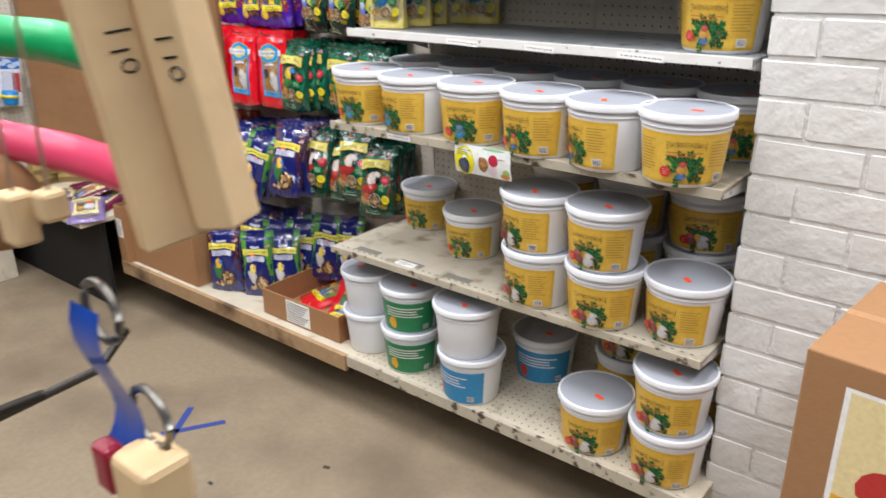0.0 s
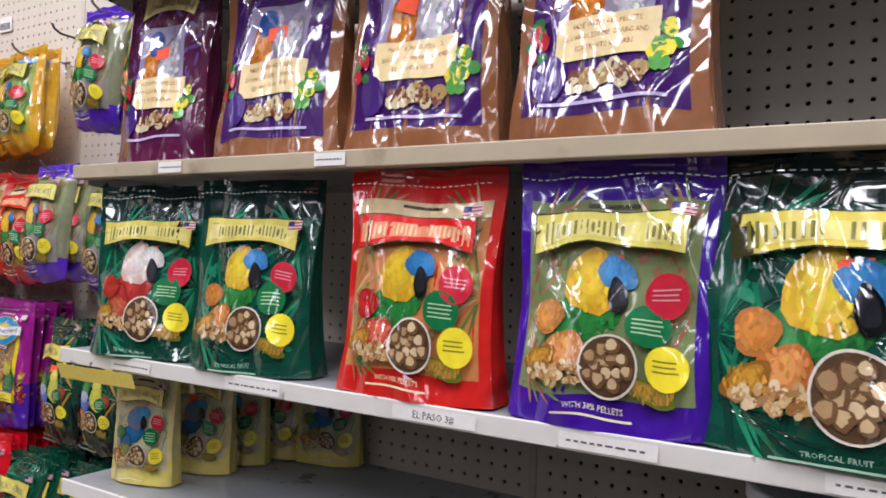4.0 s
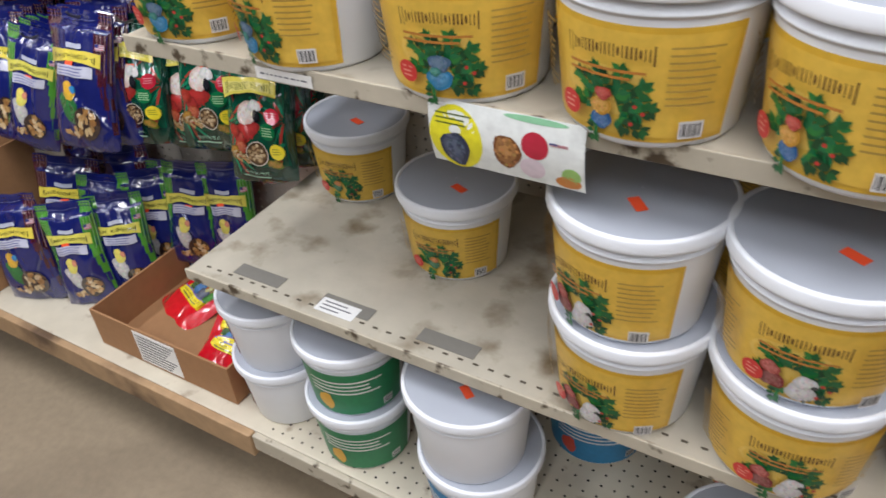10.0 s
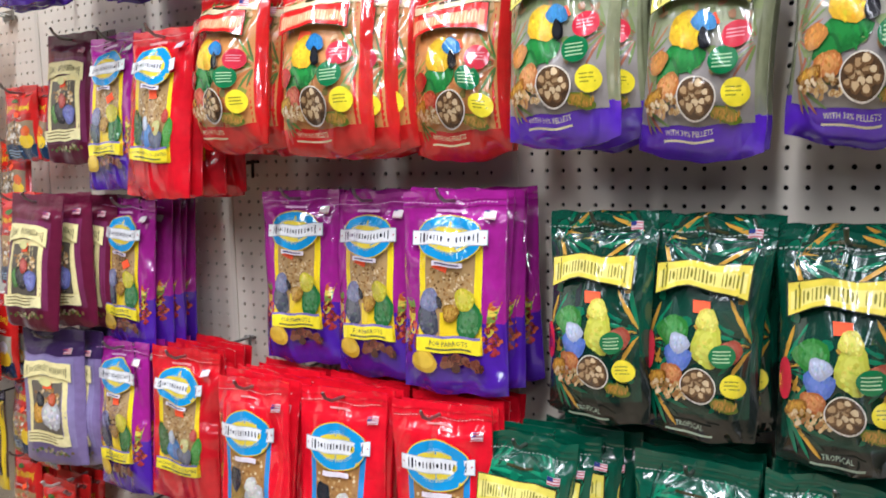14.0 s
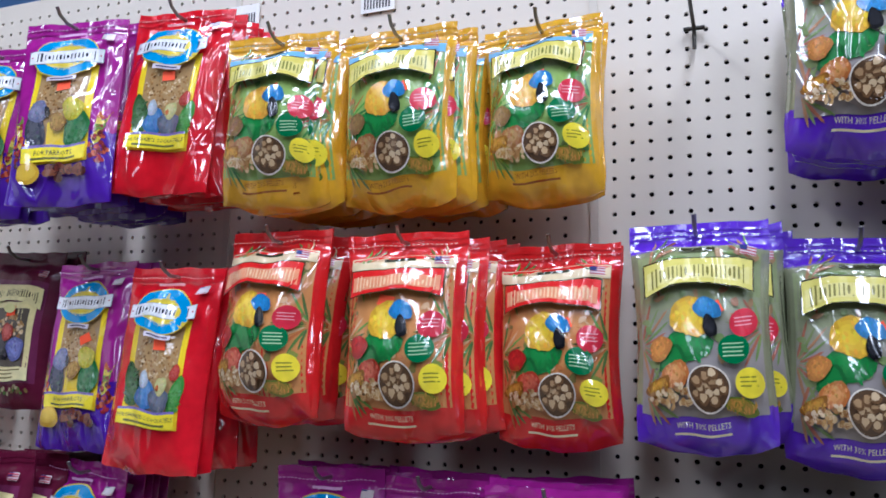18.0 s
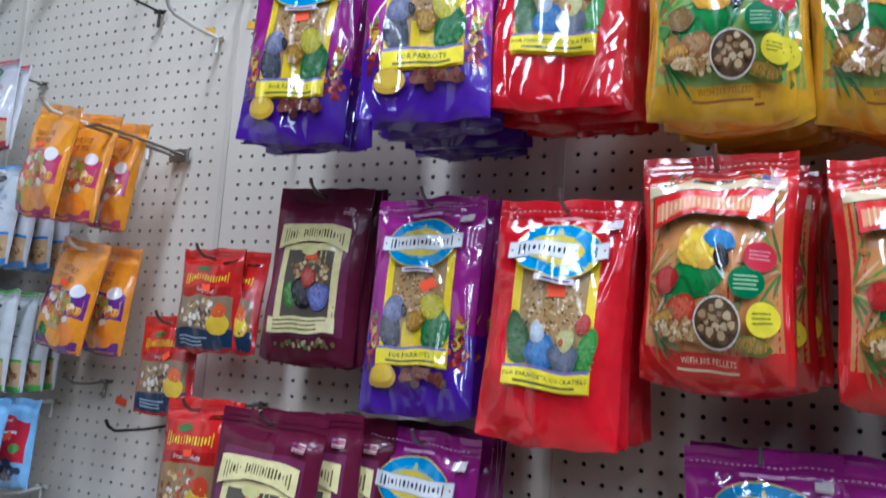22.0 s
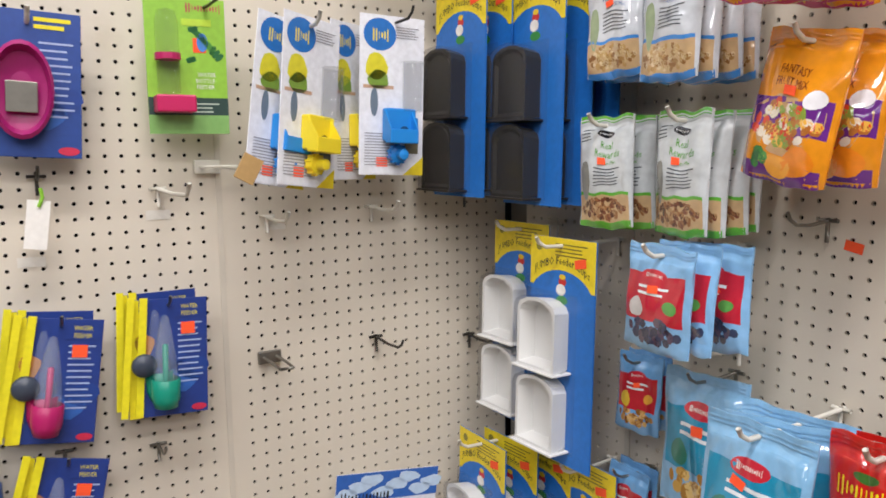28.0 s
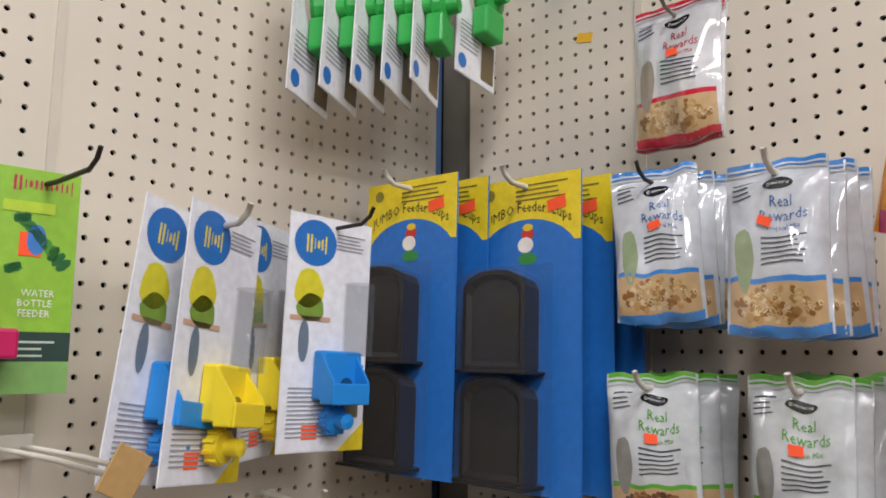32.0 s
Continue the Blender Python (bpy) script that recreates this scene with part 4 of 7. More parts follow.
KINDS = {
    "avi_purple": (0.165, 0.285, 0.035, False, "magenta and purple bird-food pouch with a blue oval plate", lambda v: hexa("9b1f86") if v > 0.34 else hexa("4a1e9a"), art_cakes, dict(birds=CAKE_BIRDS, fruit_foot=True, line="FOR PARROTS", top="FRUIT DELIGHT", pale=hexa("e0a8d8")), 1),
    "avi_red": (0.165, 0.28, 0.035, False, "red bird-food pouch with a blue oval plate", lambda v: hexa("cf1322"), art_cakes, dict(birds=SMALL_BIRDS, fruit_foot=False, line="FOR PARAKEETS, COCKATIELS", top="CLASSIC", pale=hexa("f0a0a0")), 1),
    "arch_red": (0.16, 0.29, 0.035, False, "red bird-food pouch with a blue arched window", lambda v: hexa("dc1226"), art_arch, dict(pale=hexa("f4b0b0")), 1),
    "berry_red": (0.163, 0.247, 0.088, False, "red stand-up pellet pouch with a desert scene", lambda v: hexa("d0201f"), art_berries, berry_colours(3, None, hexa("c98a4e"), hexa("d8231f"), hexa("f3e3b0"), GREENS + [hexa("d8b98a"), hexa("b96a3a")], hexa("cf2a26"), YEL, GRN, BLU, sky=hexa("e3cfa6")), 1),
    "berry_yellow": (0.163, 0.24, 0.088, False, "yellow stand-up pellet pouch with a meadow scene", lambda v: hexa("dba51c"), art_berries, berry_colours(4, None, hexa("8fae5a"), hexa("d9cc62"), hexa("3f5a22"), GREENS + [hexa("b4432e"), hexa("8a6a3a")], hexa("9a7a4a"), hexa("e2b93e"), GRN, BLU, sky=hexa("7fb6da"), line="WITH 21% PELLETS", foot=hexa("8a4a12")), 1),
    "berry_purple": (0.155, 0.25, 0.088, False, "purple and olive stand-up pellet pouch with fruit", lambda v: hexa("5b2bc0") if v > 0.84 or v < 0.14 else hexa("8b8f70"), art_berries, berry_colours(5, None, hexa("8f9a6c"), hexa("d9cf6a"), hexa("4a4a1c"), [hexa("b07a5a"), hexa("7f8f5a"), hexa("a85a4a"), hexa("6f8a4a")], hexa("e0974a"), YEL, GRN, hexa("4a8fc8"), low=hexa("97908c")), 1),
    "berry_green": (0.148, 0.262, 0.06, False, "dark green pellet pouch with yellow name plate", lambda v: hexa("0b4635") if v > 0.3 else hexa("121a16"), art_berries, berry_colours(6, None, hexa("0d3a2c"), hexa("e2cf4e"), hexa("23401c"), [hexa("0f6a4c"), hexa("1a7a54"), hexa("d8a23a"), hexa("2a3a2c")], hexa("d98a4a"), hexa("dce04a"), hexa("e3d64a"), hexa("6fa2d8"), lo=0.1, hi=0.97, line="TROPICAL", foot=hexa("a7b9a0"), flock=[(-0.2, 0.47, 0.15, 0.13, hexa("3a8a34")), (0.1, 0.43, 0.13, 0.2, hexa("d8d84a")), (0.08, 0.55, 0.09, 0.09, hexa("e6de5a")), (-0.14, 0.36, 0.12, 0.12, hexa("5f7fd0")), (-0.13, 0.43, 0.09, 0.08, hexa("c3cbe2")), (0.29, 0.41, 0.1, 0.1, hexa("b4523a"))]), 1),
    "berry_parrot": (0.15, 0.26, 0.06, False, "green pellet pouch with a leafy front", lambda v: hexa("0c4e3a"), art_berries, berry_colours(7, None, hexa("0f5640"), hexa("dccf58"), hexa("23401c"), [hexa("0a3a2c"), hexa("24946a"), hexa("1a7a58")], hexa("d98a3a"), hexa("e6cf3c"), GRN, BLU, line="TROPICAL FRUIT", foot=hexa("a7c9b0")), 1),
    "berry_cockatoo": (0.155, 0.262, 0.06, False, "dark green pellet pouch with red and white blots", lambda v: hexa("0a3a2c"), art_berries, berry_colours(8, None, hexa("0e5039"), hexa("dccf58"), hexa("23401c"), [hexa("0c4f3a"), hexa("1f8a62"), hexa("b9352c")], hexa("c9402f"), hexa("e9e6e0"), hexa("c23a34"), hexa("ece9e4"), line="TROPICAL FRUIT", foot=hexa("a7c9b0")), 1),
    "berry_navy": (0.165, 0.28, 0.062, False, "navy and maroon striped pellet pouch with yellow plate", lambda v: hexa("171e62"), art_gusset, berry_colours(9, None, hexa("182058"), hexa("e2cf4e"), hexa("2b3a1c"), [hexa("2c3a8c"), hexa("d8d2c2"), hexa("5e1f35")], hexa("e2d6b8"), hexa("2f7a3c"), hexa("e3b43a"), hexa("3a8ac0"), hi=0.8, line="POPCORN", foot=hexa("c9c6e0"), stripes=hexa("4c1626")), 1),
    "berry_navygreen": (0.14, 0.27, 0.055, False, "navy pellet pouch with bright green striped side folds", lambda v: hexa("171e62"), art_gusset, berry_colours(10, None, hexa("1a245c"), hexa("d9d05a"), hexa("2b3a1c"), [hexa("2c3a8c"), hexa("d8d2c2"), hexa("7a9a4a")], hexa("e2d6b8"), hexa("d8d4d0"), hexa("e8dc6a"), hexa("d89070"), hi=0.7, line="SENIOR BIRD", foot=hexa("c9c6e0"), stripes=hexa("4f962f")), 1),
    "berry_orange": (0.145, 0.255, 0.045, False, "rust orange pellet pouch with a cream plate", lambda v: hexa("a8482a"), art_berries, berry_colours(11, None, hexa("a8512e"), hexa("e0bd7c"), hexa("5a2c14"), [hexa("8f3a22"), hexa("c96a3a"), hexa("4a6a8a")], hexa("7a3a24"), hexa("5a7aa8"), hexa("46618a"), hexa("c9523a")), 1),
    "window_maroon": (0.16, 0.258, 0.045, False, "maroon pellet pouch with a cream picture window", lambda v: hexa("5c1530"), art_window, dict(scene=hexa("6e2c50"), pic=hexa("5a5348"), birds=[(-0.14, 0.36, 0.1, hexa("5f9a3c")), (-0.02, 0.38, 0.13, hexa("1c1a22")), (0.02, 0.47, 0.08, hexa("c9483a")), (0.15, 0.36, 0.11, hexa("7d84cc"))]), 0),
    "window_violet": (0.16, 0.27, 0.045, False, "dark violet pellet pouch with a cream picture window", lambda v: hexa("35204a") if v > 0.8 else hexa("7a6a96"), art_window, dict(scene=hexa("857aa4"), pic=hexa("6a6258"), birds=[(-0.13, 0.38, 0.12, hexa("e0a21c")), (-0.1, 0.48, 0.08, hexa("23262c")), (0.1, 0.38, 0.16, hexa("e2e0e2")), (0.12, 0.5, 0.07, hexa("d8602c"))]), 0),
    "seed_red": (0.118, 0.16, 0.03, False, "small red seed-mix pouch with a dark blue foot", lambda v: hexa("c8201c"), art_seedmix, dict(mix=hexa("8a7458"), grains=[hexa("d8cbb2"), hexa("5a4a3a"), hexa("b58a52"), hexa("e3dccb")], b1=hexa("d8602c"), band=hexa("a01814"), line="Song Food"), 1),
    "seed_red_tall": (0.115, 0.195, 0.035, False, "red seed-mix pouch with a nut window", lambda v: hexa("c8201c"), art_seedmix, dict(mix=hexa("9a7a52"), grains=[hexa("d8b98a"), hexa("7a4a2a"), hexa("b58a52"), hexa("e3dccb"), hexa("c9482a")], b1=hexa("c9482a"), band=hexa("a01814"), line="Fruit to Nuts"), 1),
    "greens_red": (0.13, 0.195, 0.035, False, "red greens-and-herbs pouch with a grey window", lambda v: hexa("c41f1a"), art_seedmix, dict(mix=hexa("9a9a86"), grains=[hexa("8f8f78"), hexa("a8a890")], b1=hexa("c9c6cc"), band=hexa("b01814"), line="Leafy Greens & Herbs"), 1),
    "treat_blue": (0.155, 0.21, 0.03, False, "light blue treat pouch with a teal panel", lambda v: hexa("86b8de"), art_treat, dict(panel=hexa("1f8fb6"), grains=[hexa("c9a052"), hexa("e0c07a"), hexa("a87a36")], seal=hexa("9fc0d8"), b1=hexa("2a7a6a")), 1),
    "treat_red": (0.12, 0.15, 0.03, False, "light blue treat pouch with a red panel", lambda v: hexa("86b8e2"), art_treat, dict(panel=hexa("bf2436"), grains=[hexa("39405c"), hexa("2a2e48"), hexa("5a4a5c")], seal=hexa("5a9a4a"), b1=hexa("d8d2d0")), 1),
    "treat_slim": (0.092, 0.132, 0.02, False, "small light blue treat pouch with a red panel", lambda v: hexa("6fa6d8"), art_treat, dict(panel=hexa("b8272f"), grains=[hexa("b98a4a"), hexa("d8b070"), hexa("8a5a2a")], seal=hexa("e0a23a"), b1=hexa("d8b23a")), 1),
    "reward_blue": (0.102, 0.18, 0.03, False, "white treat pouch with blue edges and a mix window", lambda v: hexa("c9ced4"), art_reward, dict(edge=hexa("3f86cf"), ink=hexa("4a6fa8"), grains=PELLET, b1=hexa("8fa07c"), line="Tropical Mix"), 1),
    "reward_green": (0.105, 0.175, 0.03, False, "white treat pouch with green edges and a mix window", lambda v: hexa("c9ced0"), art_reward, dict(edge=hexa("5fae3a"), ink=hexa("5fa53c"), grains=[hexa("7a4a36"), hexa("9a6a44"), hexa("5a3a2a"), hexa("b08a60")], b1=hexa("8a8a84"), line="Garden Mix"), 1),
    "reward_red": (0.115, 0.175, 0.03, False, "white treat pouch with red edges and a mix window", lambda v: hexa("d0d0d2"), art_reward, dict(edge=hexa("c8283a"), ink=hexa("b8303c"), grains=PELLET, b1=hexa("9a9080"), line="Orchard Mix"), 1),
    "fruit_purple": (0.125, 0.185, 0.04, False, "orange fruit-mix pouch with a purple band", lambda v: hexa("e8931c"), art_fruitmix, dict(band=hexa("6a2c86"), line=("FANTASY", "FRUIT MIX")), 1),
    "fruit_pink": (0.125, 0.185, 0.04, False, "orange fruit-mix pouch with a pink band", lambda v: hexa("ea981e"), art_fruitmix, dict(band=hexa("c23a6a"), line=("FABULOUS", "FRUIT MIX")), 1),
    "stick_yellow": (0.108, 0.245, 0.02, False, "slim seed-stick pouch with yellow foot and white blossoms", lambda v: hexa("d9b81e") if v < 0.12 else (hexa("2a2440") if v > 0.86 else hexa("5a4638")), art_stick, dict(), 1),
    "big_green": (0.2, 0.262, 0.085, True, "large dark green pellet pouch with leafy print", lambda v: hexa("06231d") if v > 0.78 else hexa("0c4636"), art_berries, berry_colours(6, None, hexa("0e4f3c"), hexa("cfc25a"), hexa("23401c"), [hexa("0a3a2c"), hexa("24946a"), hexa("1a7a58"), hexa("093024")], hexa("d98a3a"), hexa("e6cf3c"), GRN, BLU, lo=0.08, hi=0.8, line="TROPICAL FRUIT", foot=hexa("a7c9b0")), 1),
    "big_macaw": (0.212, 0.258, 0.085, True, "large dark green pellet pouch with red and white blots", lambda v: hexa("06231d") if v > 0.78 else hexa("0c4636"), art_berries, berry_colours(8, None, hexa("0e4f3c"), hexa("cfc25a"), hexa("23401c"), [hexa("0a3a2c"), hexa("24946a"), hexa("1a7a58")], hexa("c9402f"), hexa("e9e6e0"), hexa("c23a34"), hexa("ece9e4"), lo=0.08, hi=0.8, line="TROPICAL FRUIT", foot=hexa("a7c9b0")), 1),
    "big_red": (0.215, 0.268, 0.085, True, "large red pellet pouch with a desert scene", lambda v: hexa("cf231d"), art_berries, berry_colours(3, None, hexa("c9824a"), hexa("d8231f"), hexa("f3e3b0"), GREENS + [hexa("d8b98a"), hexa("b96a3a")], hexa("cf2a26"), YEL, GRN, BLU, sky=hexa("d9c094"), lo=0.12, hi=0.86), 1),
    "big_purple": (0.215, 0.272, 0.085, True, "large purple and olive pellet pouch with fruit", lambda v: hexa("43189a"), art_berries, berry_colours(5, None, hexa("7d8a5c"), hexa("d2c860"), hexa("4a4a1c"), [hexa("b07a5a"), hexa("7f8f5a"), hexa("a85a4a"), hexa("6f8a4a")], hexa("e0974a"), YEL, GRN, hexa("4a8fc8"), lo=0.12, hi=0.84), 1),
    "huge_green": (0.262, 0.272, 0.095, True, "very large dark green pellet pouch with leafy print", lambda v: hexa("06231d") if v > 0.8 else hexa("0c4636"), art_berries, berry_colours(6, None, hexa("0e4f3c"), hexa("e0cf5a"), hexa("23401c"), [hexa("0a3a2c"), hexa("24946a"), hexa("1a7a58"), hexa("093024")], hexa("d98a3a"), hexa("e6cf3c"), GRN, BLU, lo=0.08, hi=0.8, line="TROPICAL FRUIT", foot=hexa("a7c9b0")), 1),
    "cream_pouch": (0.12, 0.195, 0.05, True, "cream and yellow pellet pouch with a blue blot", lambda v: hexa("d8c98a") if v > 0.2 else hexa("e0cf6a"), art_berries, berry_colours(13, None, hexa("c9c3a0"), hexa("dccb7a"), hexa("5a4a1c"), [hexa("8a9a6a"), hexa("b0a880"), hexa("7a8a5a")], hexa("5a8a4a"), hexa("3a86b4"), hexa("2f74a8"), hexa("4a9ac8"), lo=0.12, hi=0.85), 1),
    "brown_bag": (0.235, 0.3, 0.1, True, "large brown bag with a purple printed front", lambda v: hexa("8e5c3a"), art_bagfront, dict(panel=hexa("431b66")), 1),
    "maroon_bag": (0.2, 0.3, 0.1, True, "large maroon bag with a cream printed window", lambda v: hexa("561238"), art_bagfront, dict(panel=hexa("581a44")), 1),
}
STYLES, TURN_OF = {}, {}


def price_sticker(shape, surf, u, v, k, turn=0.0):
    ca, sa = math.cos(turn), math.sin(turn)
    q = [(-0.07, -0.045), (0.07, -0.045), (0.07, 0.045), (-0.07, 0.045)]
    shape.face([surf(u + (a * ca - b * sa), v + (a * sa + b * ca) * k, 0.0032) for a, b in q], ORANGE)


def pouch(kind, m, sticker=True):
    """One pouch of a kind at the pose m; the first of each kind is built, the rest are copies of it."""
    TURN_OF[kind] = TURN_OF.get(kind, -1) + 1
    look_no = TURN_OF[kind] % 3
    key = (kind, sticker, look_no)
    if key in STYLES:
        return copy_thing(STYLES[key], m)
    w, h, d, stand, label, film, art, c, glossy = KINDS[kind]
    seed = sum(map(ord, kind)) % 97 + 31 * look_no
    raw, back = pouch_surface(w, h, d, stand, seed)
    net = [[raw(i / 24 - 0.5, j / 36) for i in range(25)] for j in range(37)]

    def front(u, v, lift=0.0):
        a, q = min(max((u + 0.5) * 24, 0), 23.999), min(max(v * 36, 0), 35.999)
        i, j = int(a), int(q)
        a, q = a - i, q - j
        x, y, z = ((net[j][i][n] * (1 - a) + net[j][i + 1][n] * a) * (1 - q) + (net[j + 1][i][n] * (1 - a) + net[j + 1][i + 1][n] * a) * q for n in range(3))
        return (x, y - lift, z)
    ob = thing("bird_food_pouch", label, "pouch", "bird food pouches", m)
    mat = FILM if glossy else SATIN
    body = part("film_body", pouch_body(front, back, lambda a, b: film(b)), mat, ob, smooth=True)
    p = Print(front, w / h)
    p.s.grid(lambda a, b: front((a - 0.5) * 0.985, b * 0.92, 0.0006), 24, 34, lambda a, b: film(b * 0.92))
    art(p, c)
    printed = part("printed_front", p.s, mat, ob, "printed front with a plain plate and pictures", smooth=True)
    seal = Shape()
    for v in (0.93, 0.96):
        seal.grid(lambda a, b: front(a - 0.5, v + 0.012 * b, 0.001), 14, 1, film(0.95))
    part("top_seal", seal, mat, body, smooth=True)
    if sticker:
        s = Shape()
        price_sticker(s, front, (0.02, -0.08, 0.1)[look_no], (0.6, 0.63, 0.57)[look_no], w / h, (0.15, -0.3, 0.5)[look_no])
        part("price_sticker", s, PAPER, printed, "small orange price sticker")
    STYLES[key] = ob
    return ob


# ---- hooks ----
HOOKS = {}


def hook(m, length=0.2, tone="steel", plate=True):
    """A peg hook that sticks out towards -y from the board."""
    key = (round(length, 2), tone, plate)
    if key in HOOKS:
        return copy_thing(HOOKS[key], m)
    mat = {"steel": STEEL, "dark": DARKWIRE, "white": WHITEWIRE}[tone]
    ob = thing("peg_hook", {"steel": "bare zinc wire hook on the pegboard", "dark": "dark wire hook on the pegboard", "white": "white plastic hook on the pegboard"}[tone], "hook", "peg hooks", m)
    s = Shape()
    s.tube([(0, 0.004, 0), (0, -length * 0.5, -0.004), (0, -length + 0.02, -0.002), (0, -length + 0.006, 0.006), (0, -length, 0.016)], 0.0026 if tone != "white" else 0.0036)
    part("prong", s, mat, ob, smooth=True)
    if plate:
        s = Shape()
        s.tube([(-0.014, -0.004, 0), (0.014, -0.004, 0)], 0.003)
        s.tube([(0, -0.005, 0.004), (0, -0.006, -0.03)], 0.003)
        part("back_brace", s, mat, ob, smooth=True)
    HOOKS[key] = ob
    return ob


JIT = random.Random(5)


def hang(kind, x, ztop, y, n=1, yaw=0.0, roll=0.0, gap=0.022, tone="steel", side="back", sticker=True, shift=0.0, tilt=0.0):
    """n pouches on one hook of the back wall (at x) or of the side wall (at y = x), the foremost y metres from the board."""
    base = Matrix.Translation((x, 0, ztop)) if side == "back" else Matrix.Translation((0, x, ztop)) @ pose(0, 0, 0, 0, 0, 90)
    hook(base @ pose(0, -0.006, -0.012), max(0.08, y + 0.035), tone)
    for i in range(n):
        j = JIT.uniform
        pouch(kind, base @ pose(shift * i + j(-0.002, 0.002), -y + i * gap, j(-0.004, 0.002), j(-3.5, 1.5) - 2.5 + tilt * (1 - i / n), roll + j(-3, 3), yaw + j(-6, 6)), sticker)


# ---- structure ----
def slab(name, x0, x1, y0, y1, z0, z1, mat, label="", m=None, bevel=0.0):
    s = Shape()
    s.box(x0, x1, y0, y1, z0, z1, bevel=bevel)
    return solid(name, s, mat, label, kind="structure", m=m)


slab("floor", -0.6, 6.6, -7.1, 0.6, -0.1, 0.0, CONCRETE, "worn grey-brown concrete floor with stains")
slab("ceiling", -0.6, 6.6, -7.1, 0.6, CEILING, CEILING + 0.1, CEIL)
slab("wall_north", -0.6, 6.6, 0.5, 0.6, 0.0, CEILING, BLUEWALL)
# south, west and east walls are out of view, added to close the room
slab("wall_south_unseen", -0.6, 6.6, -7.1, -7.0, 0.0, CEILING, WALLP)
slab("wall_west_unseen", -0.6, -0.5, -7.0, 0.5, 0.0, CEILING, WALLP)
slab("wall_east_unseen", 6.5, 6.6, -7.0, 0.5, 0.0, CEILING, WALLP)


def pegboard(name, width, z0, z1, m, px=0.0, pz=0.0):
    """A painted hardboard panel with a square grid of holes right through it, one inch apart; px and pz place one hole."""
    P, r, t = 0.0254, 0.0035, 0.005
    x0 = 0.006 + (px - P / 2 - 0.006) % P
    w0 = z0 + 0.004 + (pz - P / 2 - z0 - 0.004) % P
    nx = int((width - 0.006 - x0) / P)
    nz = int((z1 - 0.006 - w0) / P)
    x1, w1 = x0 + nx * P, w0 + nz * P
    v, f, index = [], [], {}

    def at(x, y, z):
        key = (round(x * 20000), round(y * 20000), round(z * 20000))
        if key not in index:
            index[key] = len(v)
            v.append((x, y, z))
        return index[key]
    ring = [(math.cos(math.pi / 4 * k), math.sin(math.pi / 4 * k)) for k in range(8)]
    sq = [(1, 0), (1, 1), (0, 1), (-1, 1), (-1, 0), (-1, -1), (0, -1), (1, -1)]
    for i in range(nx):
        for j in range(nz):
            cx, cz = x0 + (i + 0.5) * P, w0 + (j + 0.5) * P
            out = [at(cx + sx * P / 2, 0, cz + sz * P / 2) for sx, sz in sq]
            rim = [at(cx + r * a, 0, cz + r * b) for a, b in ring]
            deep = [at(cx + r * a, t, cz + r * b) for a, b in ring]
            for k in range(8):
                q = (k + 1) % 8
                f.append((out[k], out[q], rim[q], rim[k]))
                f.append((rim[k], rim[q], deep[q], deep[k]))
    # the plain border, cell by cell, so that it shares the corners of the holed field
    xs = [x0 + P / 2 * i for i in range(2 * nx + 1)]
    zs = [w0 + P / 2 * j for j in range(2 * nz + 1)]
    for a, b in zip(xs, xs[1:]):
        f.append((at(a, 0, z0), at(b, 0, z0), at(b, 0, w0), at(a, 0, w0)))
        f.append((at(a, 0, w1), at(b, 0, w1), at(b, 0, z1), at(a, 0, z1)))
    for c, d in zip([z0, *zs, z1][:-1], [z0, *zs, z1][1:]):
        f.append((at(0, 0, c), at(x0, 0, c), at(x0, 0, d), at(0, 0, d)))
        f.append((at(x1, 0, c), at(width, 0, c), at(width, 0, d), at(x1, 0, d)))
        f.append((at(0, 0, c), at(0, t, c), at(0, t, d), at(0, 0, d)))
        f.append((at(width, 0, c), at(width, t, c), at(width, t, d), at(width, 0, d)))
    for a, b in zip([0, *xs, width][:-1], [0, *xs, width][1:]):
        f.append((at(a, 0, z1), at(b, 0, z1), at(b, t, z1), at(a, t, z1)))
        f.append((at(a, 0, z0), at(b, 0, z0), at(b, t, z0), at(a, t, z0)))
    me = bpy.data.meshes.new(name)
    me.from_pydata(v, [], f)
    me.materials.append(PEG)
    ob = new(name, me)
    ob.matrix_basis = m
    return ob


PEG_TOP = 2.42
SEAMS = [0.068, 0.378, 0.965, 1.585, 2.21, 2.835, 3.465, 4.085]
HOLES = ((0.146, 2.259), (0.4, 2.25), (1.0, 2.255), (1.609, 1.493), (2.238, 2.181), (3.44, 1.373), (3.494, 1.375))
# dark sheet added behind the panels; its colour gives the shade in the holes
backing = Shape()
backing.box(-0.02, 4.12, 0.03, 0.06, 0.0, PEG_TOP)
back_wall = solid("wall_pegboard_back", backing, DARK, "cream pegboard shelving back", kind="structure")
for k, (hx, hz) in enumerate(HOLES):
    pb = pegboard("pegboard_panel", SEAMS[k + 1] - SEAMS[k] - 0.004, 0.2, PEG_TOP, pose(SEAMS[k] + 0.002, 0, 0), hx - SEAMS[k] - 0.002, hz)
    pb.parent = back_wall
# the end wall gets the same added sheet, hole shade put into its colour
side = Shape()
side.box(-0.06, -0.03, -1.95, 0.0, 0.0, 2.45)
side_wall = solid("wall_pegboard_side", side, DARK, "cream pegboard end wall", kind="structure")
SIDE_SEAMS = [-0.004, -0.63, -1.25, -1.9]
